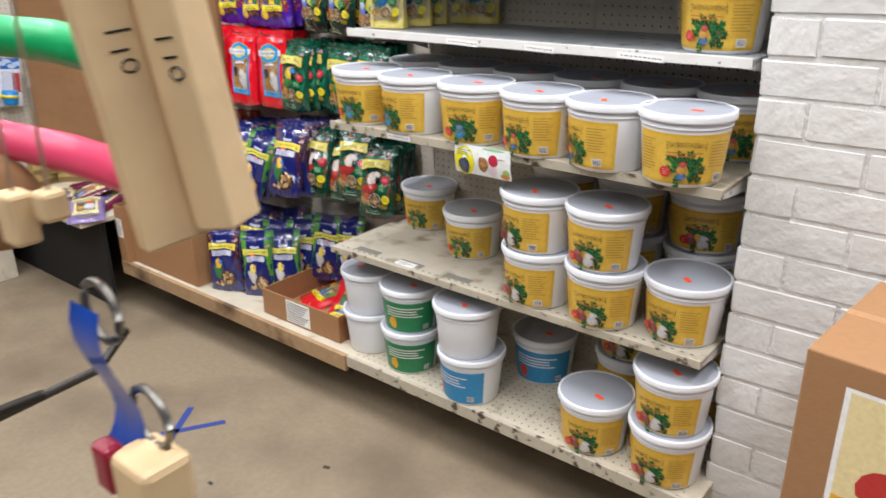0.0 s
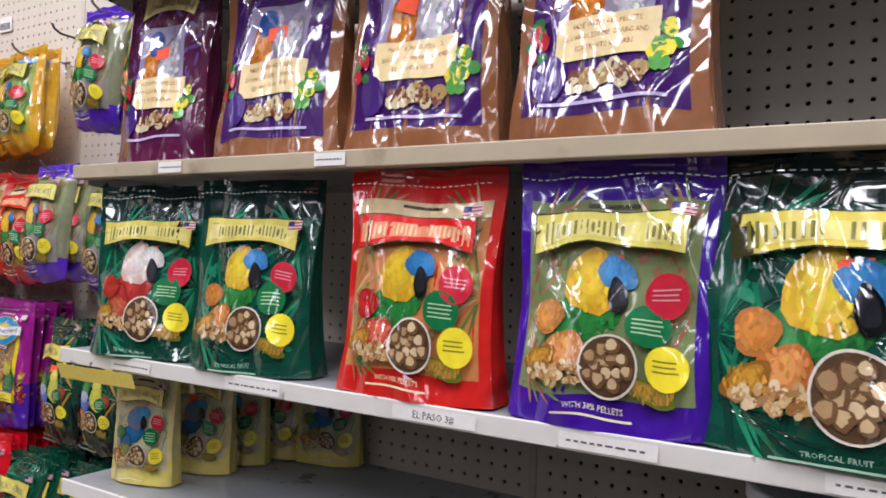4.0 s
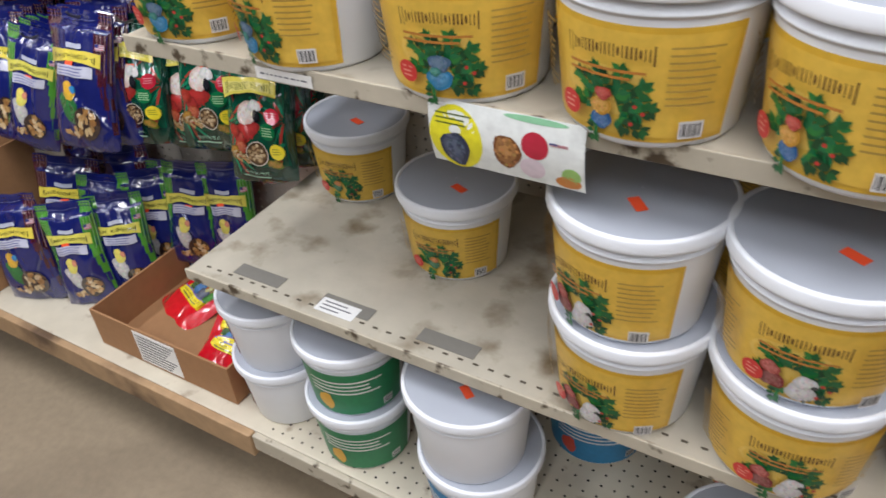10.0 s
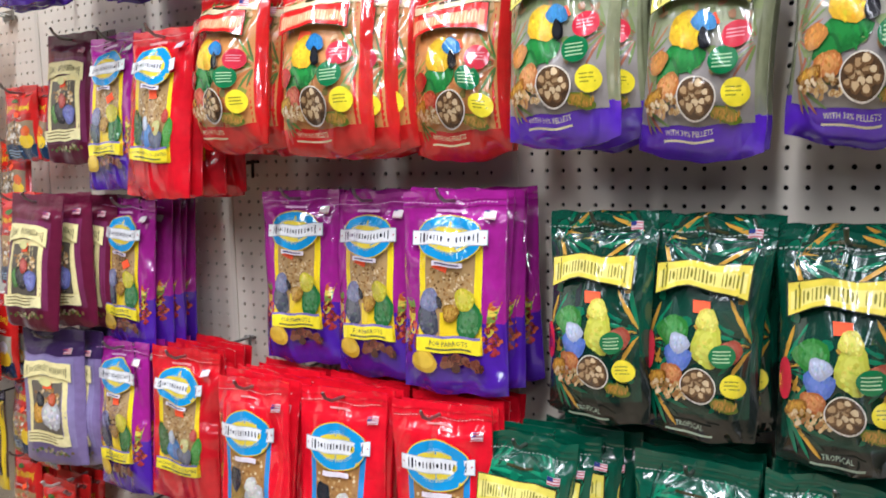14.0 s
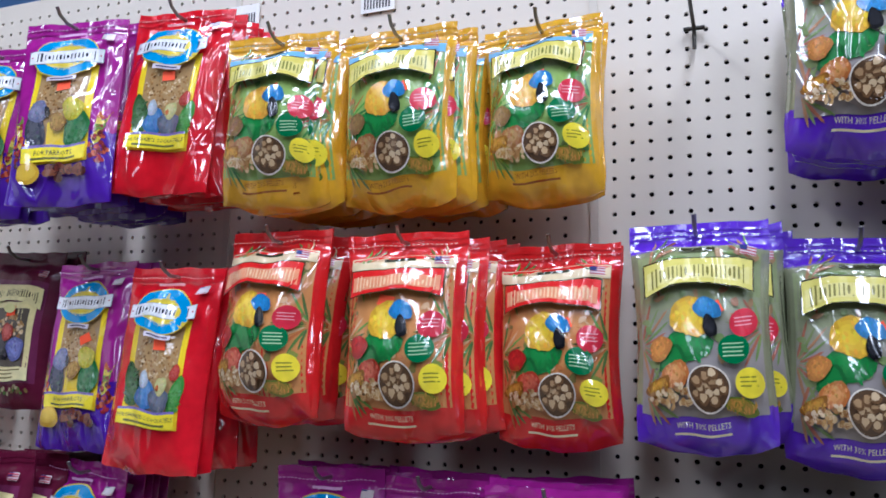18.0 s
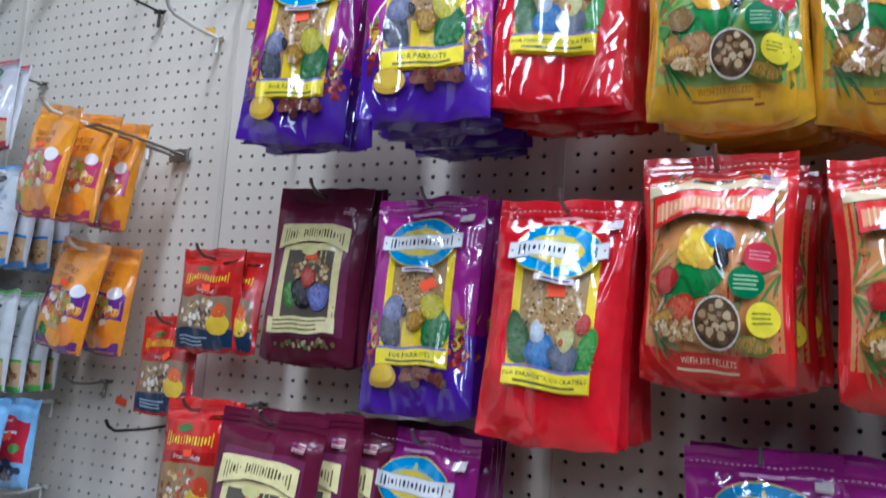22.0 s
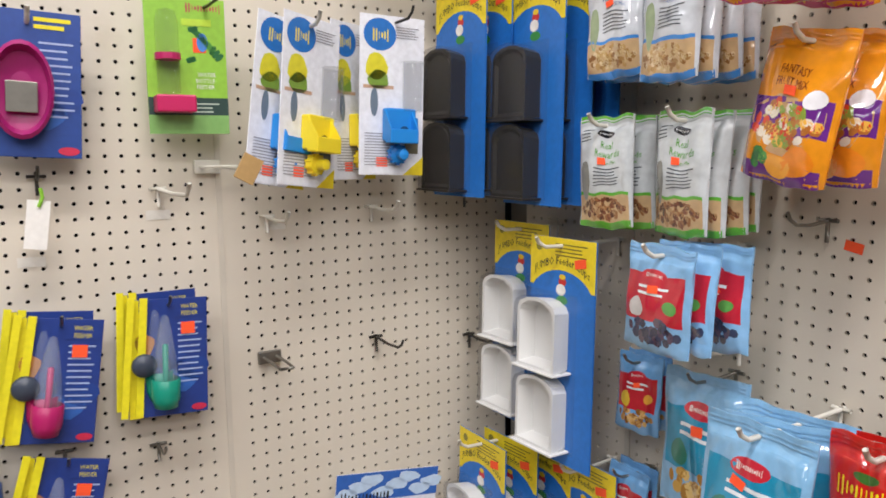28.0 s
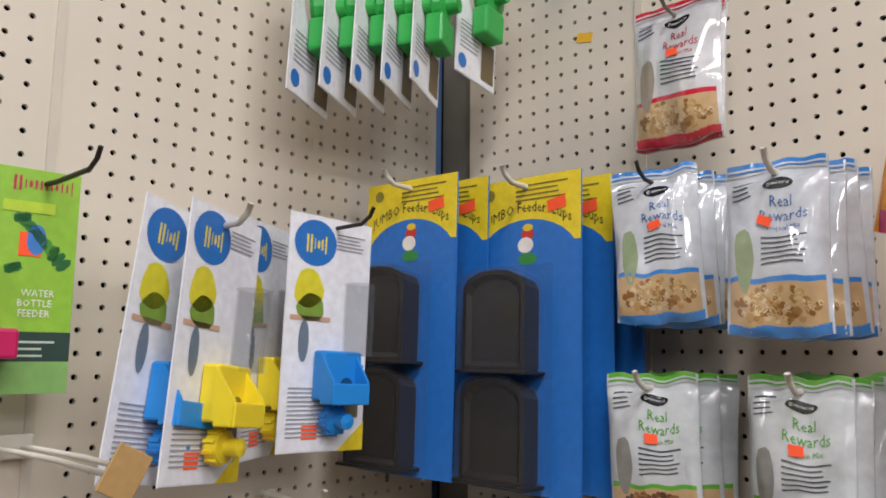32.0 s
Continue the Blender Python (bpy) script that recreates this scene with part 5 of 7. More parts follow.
for k, (hy, hz) in enumerate(((-0.588, 1.58), (-0.66, 1.584), (-1.28, 1.58))):
    pb = pegboard("pegboard_panel", SIDE_SEAMS[k] - SIDE_SEAMS[k + 1] - 0.004, 0.2, 2.45, Matrix.Translation((0, SIDE_SEAMS[k + 1] + 0.002, 0)) @ pose(0, 0, 0, 0, 0, 90), hy - SIDE_SEAMS[k + 1] - 0.002, hz)
    pb.parent = side_wall
for x in SEAMS[1:]:
    slab("trim_upright", x - 0.006, x + 0.006, -0.003, 0.02, 0.2, PEG_TOP, UPRIGHT)


def shelf(x0, x1, z, depth, top, lip_h=0.03, label="", slots=False, lip=None):
    """A steel gondola shelf: pan, folded front lip and two end brackets."""
    ob = thing("gondola_shelf", label, "shelf", "gondola shelves", pose(0, 0, 0))
    s = Shape()
    s.box(x0, x1, -depth, -0.01, z - 0.012, z, bevel=0.002)
    part("pan", s, top, ob)
    s = Shape()
    s.box(x0, x1, -depth - 0.004, -depth + 0.001, z - lip_h, z + 0.003, bevel=0.0015)
    s.box(x0, x1, -depth, -depth + 0.02, z - lip_h, z - lip_h + 0.003)
    part("front_lip", s, lip or LIP, ob)
    for x in (x0 + 0.003, x1 - 0.006):
        s = Shape()
        n = [(x, -0.008, z - 0.012), (x, -depth + 0.02, z - 0.012), (x, -depth + 0.02, z - 0.026), (x, -0.1, z - 0.07), (x, -0.008, z - 0.1)]
        k = [(a + 0.003, b, c) for a, b, c in n]
        s.face(n), s.face(k[::-1])
        for i in range(5):
            s.face([n[i], k[i], k[(i + 1) % 5], n[(i + 1) % 5]])
        part("bracket", s, LIP, ob)
    if slots:
        # thin dark dashes on the pan stand for the shade in its slots
        s = Shape()
        x = x0 + 0.03
        while x < x1 - 0.03:
            s.box(x, x + 0.009, -depth + 0.02, -depth + 0.0235, z + 0.0005, z + 0.0012, hexa("4f473a"))
            x += 0.0254
        part("slot_shade_strip", s, PAPER, ob)
    return ob


shelf(2.82, 4.06, 2.15, 0.392, SHELFG, 0.02, "empty grey steel shelf above the large bags")
shelf(2.82, 4.06, 1.837, 0.392, SHELFG, 0.019, "grey steel top shelf with large bags on it", lip=LIPC)
shelf(2.82, 4.06, 1.545, 0.402, SHELFG, 0.02, "white-edged steel shelf with large pouches on it")
shelf(2.82, 4.06, 1.333, 0.392, SHELFG, 0.021, "almost empty grey steel shelf with scuffed paint")
shelf(2.82, 4.06, 1.06, 0.487, SHELFM, 0.022, "worn cream steel shelf with a row of pails", lip=LIPD)
shelf(2.775, 4.06, 0.625, 0.481, SHELFM, 0.02, "stained cream steel shelf with stacked pails", True, LIPD)

slab("trim_corner_post", 0.004, 0.066, 0.008, 0.028, 0.2, PEG_TOP, POST)
for y in SIDE_SEAMS[1:3]:
    slab("trim_upright", -0.02, 0.002, y - 0.005, y + 0.005, 0.2, 2.45, UPRIGHT)

# base deck and its wooden kerb
base = thing("base_deck", "low stained base deck with a bare wooden front edge", "shelf")
s = Shape()
s.box(1.365, 4.1, -0.485, -0.01, 0.2, 0.225, bevel=0.003)
part("deck_board", s, DECK, base)
s = Shape()
s.box(1.365, 2.83, -0.505, -0.486, 0.165, 0.228, bevel=0.003)
part("wooden_edge", s, EDGEWOOD, base, "bare wooden front edge")
s = Shape()
s.box(2.832, 4.1, -0.5, -0.486, 0.185, 0.228, bevel=0.003)
part("steel_edge", s, LIPD, base)
# flat dark dots laid on the deck draw the shade inside its punched holes
s = Shape()
for i in range(48):
    for j in range(13):
        x, y = 2.86 + 0.0254 * i, -0.465 + 0.0254 * j
        s.face([(x + 0.0028 * math.cos(q * math.pi / 3), y + 0.0028 * math.sin(q * math.pi / 3), 0.2258) for q in range(6)])
tagged(part("punched_holes", s, DARK, base), kind="stuff")
s = Shape()
s.box(1.365, 4.1, -0.2, -0.18, 0.0, 0.199)
part("kick_plate", s, DARKPAINT, base)

# corner shelf, higher than the base deck
corner = thing("corner_shelf", "cream corner shelf board with boxes on it", "shelf")
s = Shape()
s.box(0.004, 1.36, -0.66, -0.008, 0.425, 0.449, bevel=0.003)
part("board", s, DECK, corner)
# dark panel added below the board, coloured as the shade beneath it
s = Shape()
s.box(0.02, 1.34, -0.56, -0.54, 0.0, 0.424)
part("front_panel", s, DARK, corner)


# ---- brick pillar ----
pillar_core = Shape()
pillar_core.box(4.084, 5.2, -0.3722, 0.4, 0.0, CEILING)
pillar = solid("wall_brick_pillar", pillar_core, MORTAR, "white painted brick pillar", kind="structure")


# ---- pails ----
PAILS = {}
PAIL_KINDS = {
    "conure": (hexa("d8ad34"), 1.0), "parrot": (hexa("d8ad34"), 1.0), "macaw": (hexa("d4a830"), 1.0),
    "small": (hexa("d0a733"), 0.92), "green": (hexa("1f7a4a"), 0.94), "blue": (hexa("2f86b8"), 1.0), "plain": (None, 0.9), "plain_big": (None, 1.0), "redside": (hexa("a83a34"), 0.93),
}


def pail(kind, x, y, z, turn=0.0):
    m = pose(x, y, z, 0, 0, turn)
    if kind in PAILS:
        return copy_thing(PAILS[kind], m)
    lab, k = PAIL_KINDS[kind]
    words = {"conure": "yellow label with a blue blot", "parrot": "yellow label with a red and yellow blot", "macaw": "yellow label with red and white blots", "small": "small yellow label", "green": "green label", "blue": "blue label", "plain": "its blank back", "plain_big": "its blank back", "redside": "a red label edge"}[kind]
    ob = thing("plastic_pail", "white lidded pail with " + words, "pail", "bird food pails", m)
    R, r, h = 0.1018 * k, 0.088 * k, 0.149 * k
    s = Shape()
    s.lathe([(0.0, 0.002), (r - 0.01, 0.002), (r - 0.004, 0.0), (r, 0.005), (r + (R - r) * 0.86, h * 0.86), (R - 0.0016, h * 0.885), (R + 0.0012, h * 0.89), (R + 0.0014, h * 0.91), (R - 0.001, h * 0.92), (R - 0.001, h)], 40)
    part("tub", s, PAIL, ob, smooth=True)
    s = Shape()
    L = R + 0.007
    s.lathe([(L - 0.0062, h + 0.012), (L - 0.0064, h + 0.0145), (L - 0.008, h + 0.0146), (L * 0.6, h + 0.0146), (0.001, h + 0.015)], 44)
    lid = part("lid", s, LID, ob, "grey frosted plastic lid", smooth=True)
    s = Shape()
    s.lathe([(L - 0.004, h - 0.0025), (L - 0.0006, h - 0.002), (L, h - 0.0012), (L + 0.0006, h + 0.0012), (L + 0.0008, h + 0.004), (L + 0.0004, h + 0.013), (L - 0.0002, h + 0.0152), (L - 0.0012, h + 0.0162), (L - 0.0028, h + 0.0166), (L - 0.0048, h + 0.0165), (L - 0.006, h + 0.0158), (L - 0.0064, h + 0.0142)], 44)
    part("rim", s, PAIL, lid, "white lid rim", smooth=True)
    if lab:
        half = 1.25

        def curve(u, v, lift=0.0):
            a, zz = u * 2 * half - math.pi / 2, h * (0.06 + 0.77 * v)
            rr = r + (R - r) * zz / h + 0.0012 + lift
            return (rr * math.cos(a), rr * math.sin(a), zz)
        p = Print(curve, (2 * half * R) / (h * 0.77))
        p.k = 2 * half * R / (h * 0.77)
        p.s.grid(lambda a, b: curve(a - 0.5, b), 22, 4, lab)
        p.up()
        rnd = random.Random(3)
        if kind in ("conure", "parrot", "macaw", "small"):
            greens = (hexa("175c2a"), hexa("0f4220"), hexa("2c7a34"), hexa("1d6a3c"))
            p.rect(-0.47, 0.05, 0.47, 0.95, mix(lab, hexa("e6c45c"), 0.35))
            p.up()
            p.blob(0.0, 0.42, 0.24, 0.3, mix(lab, hexa("e6c45c"), 0.35), mix(lab, hexa("f0d67c"), 0.5), steps=2)
            for u, v, ln, a in ((0.03, 0.3, 0.15, 0.35), (0.05, 0.28, 0.13, -0.2), (0.03, 0.36, 0.13, 1.0), (-0.03, 0.38, 0.12, 2.2), (-0.04, 0.3, 0.12, 2.9), (0.04, 0.22, 0.12, -0.7), (-0.02, 0.2, 0.1, -2.2), (0.0, 0.42, 0.11, 1.6)):
                p.sprig(u, v, ln, a, greens, rnd)
            p.up()
            blots = {"conure": [(0.0, 0.22, 0.06, hexa("2f8fc0")), (0.005, 0.38, 0.05, hexa("4a6f8e")), (-0.015, 0.3, 0.025, hexa("3a9a8a"))], "parrot": [(-0.01, 0.18, 0.045, hexa("2a6aa8")), (-0.01, 0.31, 0.045, hexa("e0a52c")), (0.0, 0.43, 0.033, hexa("c9402c"))], "small": [(-0.01, 0.3, 0.045, hexa("2f7a4a")), (0.0, 0.4, 0.03, hexa("d9802c"))], "macaw": [(-0.075, 0.24, 0.062, hexa("8a2420")), (-0.085, 0.38, 0.045, hexa("c2564a")), (0.05, 0.2, 0.062, hexa("dcdad6")), (0.06, 0.34, 0.048, hexa("e4e0dc")), (0.095, 0.31, 0.014, hexa("2a2a2c"))]}[kind]
            for u, v, sz, col in blots:
                p.blob(u, v, sz, sz * p.k * 0.8, mix(col, BLACK, 0.3), mix(col, WHITE, 0.15), wob=0.09)
            p.oval(-0.15, 0.26, 0.05, 0.05 * p.k, hexa("c9302c"), seg=18)
            p.up()
            p.lines(-0.175, -0.12, 0.3, 3, 0.045, 0.015, hexa("e09a8a"))
            for u, v in ((0.12, 0.36), (0.15, 0.3), (0.11, 0.2)):
                p.oval(u, v, 0.009, 0.009 * p.k, hexa("b8322a"), seg=7)
            p.strokes(-0.15, 0.18, 0.8, 0.15, hexa("5b3c14"), 11, 0.02, 4)
            p.lines(-0.14, 0.16, 0.64, 2, 0.06, 0.025, hexa("b5752c"))
            p.lines(0.22, 0.4, 0.86, 9, 0.06, 0.018, hexa("a8873a"))
            p.lines(-0.45, -0.24, 0.86, 11, 0.06, 0.018, hexa("a8873a"))
        else:
            p.lines(-0.3, 0.3, 0.8, 4, 0.09, 0.03, WHITE)
            p.oval(-0.2, 0.3, 0.07, 0.2, hexa("c9402f") if kind == "blue" else hexa("d9a52c"), wob=0.1)
        p.up()
        p.rect(0.28, 0.08, 0.37, 0.24, hexa("d8d6d2"))
        p.up()
        for i in range(8):
            p.rect(0.287 + i * 0.0095, 0.1, 0.287 + i * 0.0095 + 0.003 + 0.003 * (i % 2), 0.22, BLACK)
        part("label_wrap", p.s, CARD, ob, "printed wrap-round label", smooth=True)
    s = Shape()
    a = 0.3
    s.box(-0.014, 0.014, -0.007, 0.007, h + 0.0153, h + 0.0158, ORANGE, m=pose(0.02 * k, -0.03 * k, 0, 0, 0, -25))
    part("price_sticker", s, PAPER, lid, "small orange price sticker")
    PAILS[kind] = ob
    return ob


for kind, x, y, a in (("conure", 2.905, -0.4, 6), ("conure", 3.112, -0.413, -17), ("conure", 3.332, -0.412, 9), ("parrot", 3.548, -0.422, -10), ("parrot", 3.75, -0.432, -34), ("parrot", 3.945, -0.44, 22)):
    pail(kind, x, y, 1.06, a)
for i in range(6):
    pail("parrot", 2.92 + 0.21 * i, -0.155, 1.06, 15)
pail("parrot", 3.945, -0.272, 1.333, -4)
pail("small", 2.9, -0.105, 0.625, 5)
pail("small", 3.19, -0.23, 0.625, 4)
for x, y, a in ((3.548, -0.4, -16), (3.755, -0.405, 4)):
    pail("macaw", x, y, 0.625, a)
    pail("macaw", x - 0.004, y - 0.006, 0.789, a - 8)
pail("macaw", 3.962, -0.36, 0.625, -16)
for x in (3.47, 3.69, 3.91):
    pail("macaw", x, -0.125, 0.625, 0)
    pail("macaw", x, -0.125, 0.789, 10)
for i in range(2):
    pail("redside", 2.843, -0.37, 0.225 + 0.15 * i, -105)
    pail("green", 3.045, -0.388, 0.225 + 0.152 * i, 28)
    pail("blue" if i == 0 else "plain_big", 3.318 - 0.01 * i, -0.412 - 0.008 * i, 0.225 + 0.163 * i, -12)
    pail("macaw", 3.975, -0.408, 0.225 + 0.163 * i, -8)
    pail("macaw", 3.72, -0.115, 0.225 + 0.161 * i, 0)
    pail("macaw", 3.95, -0.12, 0.225 + 0.161 * i, 0)
pail("blue", 3.44, -0.165, 0.225, 14)
pail("macaw", 3.752, -0.4, 0.225, 6)


# ---- large bags on the upper shelves ----
def stand(kind, x, z, y=-0.3, yaw=0.0, sticker=True):
    return pouch(kind, pose(x, y, z + 0.003, 0, 0, yaw), sticker)


for i, (kind, x) in enumerate((("maroon_bag", 2.95), ("brown_bag", 3.2), ("brown_bag", 3.445), ("brown_bag", 3.69))):
    stand(kind, x, 1.837, -0.31, 4 - 2 * i)
for kind, x, yw in (("big_macaw", 3.012, 14), ("big_green", 3.23, 10), ("big_red", 3.5, 2), ("big_purple", 3.735, 0), ("huge_green", 3.95, -3)):
    stand(kind, x - 0.018, 1.545, -0.362, yw)
stand("cream_pouch", 2.93, 1.333, -0.32, 12)
for i, (x, y) in enumerate(((2.95, -0.225), (2.955, -0.15), (2.975, -0.085), (3.04, -0.05), (3.09, -0.055))):
    stand("cream_pouch", x, 1.333, y, 18, i == 0)

# ---- hanging pouches, row by row from the top ----
hang("avi_purple", 1.27, 2.215, 0.2, 3, yaw=6)
hang("avi_purple", 1.475, 2.22, 0.24, 8, yaw=8, gap=0.024)
hang("avi_red", 1.645, 2.225, 0.2, 6, yaw=10)
hang("berry_yellow", 1.815, 2.165, 0.2, 5, yaw=4, gap=0.034, shift=0.012)
hang("berry_yellow", 1.98, 2.165, 0.167, 4, gap=0.034, shift=0.015)
hang("berry_yellow", 2.16, 2.175, 0.106, 2, gap=0.034)
hang("berry_purple", 2.535, 2.21, 0.15, 4, gap=0.034)
hang("berry_purple", 2.72, 2.21, 0.15, 4, gap=0.034)
hang("seed_red", 1.055, 1.795, 0.1, 2, shift=0.03)
hang("window_maroon", 1.255, 1.89, 0.1, 3)
hang("avi_purple", 1.45, 1.865, 0.137, 3)
hang("avi_red", 1.65, 1.845, 0.186, 6)
hang("berry_red", 1.815, 1.89, 0.18, 4, gap=0.036, shift=0.012)
hang("berry_red", 2.005, 1.882, 0.18, 4, gap=0.036, shift=0.012)
hang("berry_red", 2.178, 1.875, 0.1, 2, gap=0.036)
hang("berry_purple", 2.352, 1.887, 0.136, 3, gap=0.036, shift=0.015)
hang("berry_purple", 2.522, 1.87, 0.1, 2, gap=0.036)
hang("berry_purple", 2.69, 1.885, 0.1, 2, gap=0.036)
hang("seed_red_tall", 1.1, 1.565, 0.15, 2)
hang("window_maroon", 1.275, 1.565, 0.21, 4, gap=0.036, shift=0.03, yaw=6)
hang("avi_purple", 1.46, 1.555, 0.135, 5)
hang("avi_purple", 1.86, 1.572, 0.1, 3)
hang("avi_purple", 2.01, 1.57, 0.1, 3)
hang("avi_purple", 2.18, 1.573, 0.13, 5, yaw=6)
hang("berry_green", 2.395, 1.545, 0.12, 3, gap=0.03)
hang("berry_green", 2.53, 1.54, 0.1, 3, gap=0.03)
hang("berry_green", 2.675, 1.53, 0.1, 3, gap=0.03)
hang("window_violet", 1.275, 1.295, 0.2, 4, gap=0.036, shift=0.03, yaw=6)
hang("avi_purple", 1.45, 1.287, 0.164, 5)
hang("avi_red", 1.63, 1.29, 0.165, 5)
hang("arch_red", 1.835, 1.272, 0.2, 6)
hang("arch_red", 2.0, 1.272, 0.17, 6)
hang("arch_red", 2.175, 1.272, 0.17, 6)
hang("berry_parrot", 2.3, 1.245, 0.15, 5, gap=0.03, shift=0.02)
hang("berry_parrot", 2.515, 1.24, 0.12, 4, gap=0.03)
hang("berry_parrot", 2.675, 1.245, 0.12, 4, gap=0.03)
hang("window_violet", 1.4, 0.935, 0.24, 6, yaw=20)
hang("berry_orange", 1.68, 0.9, 0.2, 7, yaw=22, tilt=-14, gap=0.026)
hang("berry_orange", 1.8, 0.908, 0.2, 7, yaw=22, tilt=-14, gap=0.026)
hang("berry_navy", 1.972, 0.895, 0.2, 7, yaw=14, roll=-3, tilt=-14, gap=0.026)
hang("berry_navygreen", 2.125, 0.872, 0.2, 7, yaw=20, roll=14, tilt=-12, gap=0.026)
hang("berry_navy", 2.316, 0.943, 0.21, 7, yaw=14, tilt=-14, gap=0.026)
hang("berry_cockatoo", 2.395, 0.925, 0.15, 5, yaw=18, tilt=-12, gap=0.025)
hang("berry_cockatoo", 2.475, 0.9, 0.1, 4, yaw=16, tilt=-12, gap=0.025)
hang("berry_cockatoo", 2.585, 0.945, 0.13, 5, yaw=14, tilt=-12, gap=0.025)
hang("berry_cockatoo", 2.7, 0.9, 0.14, 5, yaw=10, tilt=-10, gap=0.025)

# ---- treats and seed mixes near the corner ----
hang("reward_blue", 0.45, 1.955, 0.122, 4, gap=0.03, shift=0.008, yaw=10, tone="dark")
hang("reward_blue", 0.6, 1.94, 0.146, 4, gap=0.03, shift=0.006, tone="white")
hang("reward_green", 0.445, 1.715, 0.127, 3, gap=0.034, shift=0.01, yaw=14, tone="white")
hang("reward_green", 0.608, 1.717, 0.13, 4, gap=0.03, shift=0.006, tone="white")
hang("reward_red", 0.475, 2.165, 0.1, 2)
hang("treat_red", 0.622, 1.53, 0.185, 3, gap=0.04, shift=0.012, tone="white")
hang("treat_slim", 0.455, 1.318, 0.05, 2, tone="steel")
hang("treat_slim", 0.445, 1.115, 0.06, 2, tone="steel")
hang("treat_slim", 0.56, 1.05, 0.05, 2, tone="white")
hang("treat_blue", 0.615, 1.33, 0.08, 1, tone="steel")
hang("treat_blue", 0.785, 1.32, 0.183, 3, gap=0.04, tone="white", yaw=6)
hang("greens_red", 0.925, 1.335, 0.158, 4, gap=0.034, shift=0.014, tone="white")
hang("fruit_purple", 0.79, 1.805, 0.12, 2, gap=0.05, shift=0.02, tone="white", yaw=-4, roll=8)
hang("fruit_pink", 0.79, 2.02, 0.2, 3, gap=0.05, shift=0.018, tone="white", yaw=-4, roll=8)
hang("seed_red", 0.942, 1.69, 0.06, 1)
hang("stick_yellow", 0.683, 1.03, 0.1, 1, gap=0.03, tone="white", roll=4)
hang("stick_yellow", 0.825, 1.085, 0.1, 1, gap=0.03, tone="dark", roll=-4)
hang("seed_red_tall", 0.99, 1.15, 0.1, 2)
hang("seed_red_tall", 1.1, 1.15, 0.12, 4, gap=0.034, tone="white")
hang("seed_red_tall", 0.965, 0.96, 0.1, 3, gap=0.034)
hang("seed_red_tall", 1.12, 0.925, 0.12, 3, gap=0.034, tone="white")
for x, z, ln, tone in ((0.752, 1.564, 0.1, "steel"), (0.927, 1.504, 0.16, "dark"), (0.905, 1.37, 0.05, "steel"), (2.35, 2.18, 0.16, "dark"), (1.2, 2.2, 0.2, "steel"), (0.93, 2.2, 0.14, "white"), (0.78, 2.27, 0.12, "dark"), (1.66, 1.62, 0.06, "dark"), (1.12, 2.02, 0.12, "dark"), (0.62, 1.36, 0.1, "white"), (0.31, 0.97, 0.2, "dark")):
    hook(pose(x, -0.006, z), ln, tone)
for y, z, ln, tone in ((-1.078, 1.774, 0.05, "dark"), (-1.049, 1.619, 0.05, "dark"), (-0.915, 1.63, 0.05, "dark"), (-0.333, 1.295, 0.12, "dark"), (-0.568, 1.002, 0.12, "dark"), (-0.758, 1.161, 0.07, "steel"), (-0.548, 1.548, 0.12, "white"), (-0.338, 1.557, 0.12, "white"), (-0.12, 1.575, 0.12, "steel"), (-0.11, 1.27, 0.1, "dark")):
    hook(Matrix.Translation((0.006, y, z)) @ pose(0, 0, 0, 0, 0, 90), ln, tone)


def looped_hook(m, length, mat, tag=None):
    """A two-wire display hook with a small plate at its tip."""
    ob = thing("double_hook", "two-wire display hook with a tip plate", "hook", "peg hooks", m)
    s = Shape()
    for dx in (-0.012, 0.012):
        s.tube([(dx, 0.004, 0), (dx, -length * 0.6, 0.002), (dx, -length, 0.0)], 0.0028)
    s.tube([(-0.012, -length, 0), (0.012, -length, 0)], 0.0028)
    part("prong", s, mat, ob, smooth=True)
    s = Shape()
    s.box(-0.022, 0.022, -0.01, -0.004, -0.012, 0.012, bevel=0.002)
    part("back_plate", s, mat, ob)
    if tag:
        s = Shape()
        s.box(-0.016, 0.016, -length - 0.006, -length - 0.003, -0.02, 0.02, tag, m=pose(0, 0, 0, 0, 28, 0), bevel=0.001)
        part("tag_plate", s, CARD, ob)
    return ob


bracket = thing("shelf_bracket", "bare steel shelf bracket hooked into the upright", "bracket", "", pose(0.965, -0.004, 2.36))
s = Shape()
s.box(-0.004, 0.004, -0.022, 0.0, -0.06, 0.055, bevel=0.001)
part("plate", s, STEEL, bracket)
s = Shape()
n = [(-0.002, -0.02, 0.05), (-0.002, -0.02, 0.02), (-0.002, -0.3, 0.085), (-0.002, -0.3, 0.1)]
k = [(a + 0.004, b, c) for a, b, c in n]
s.face(n), s.face(k[::-1])
for i in range(4):
    s.face([n[i], k[i], k[(i + 1) % 4], n[(i + 1) % 4]])
part("arm", s, STEEL, bracket)


SIDE = pose(0, 0, 0, 0, 0, 90)
looped_hook(Matrix.Translation((0.006, -0.554, 1.287)) @ SIDE, 0.1, STEEL)
looped_hook(Matrix.Translation((0.006, -0.652, 1.64)) @ SIDE, 0.24, WHITEWIRE, hexa("b08f5c"))
hook(Matrix.Translation((0.006, -0.735, 1.605)) @ SIDE, 0.23, "white")
looped_hook(pose(0.87, -0.006, 1.98), 0.2, STEEL)
looped_hook(pose(0.99, -0.006, 2.3), 0.2, STEEL, hexa("e6dfc8"))


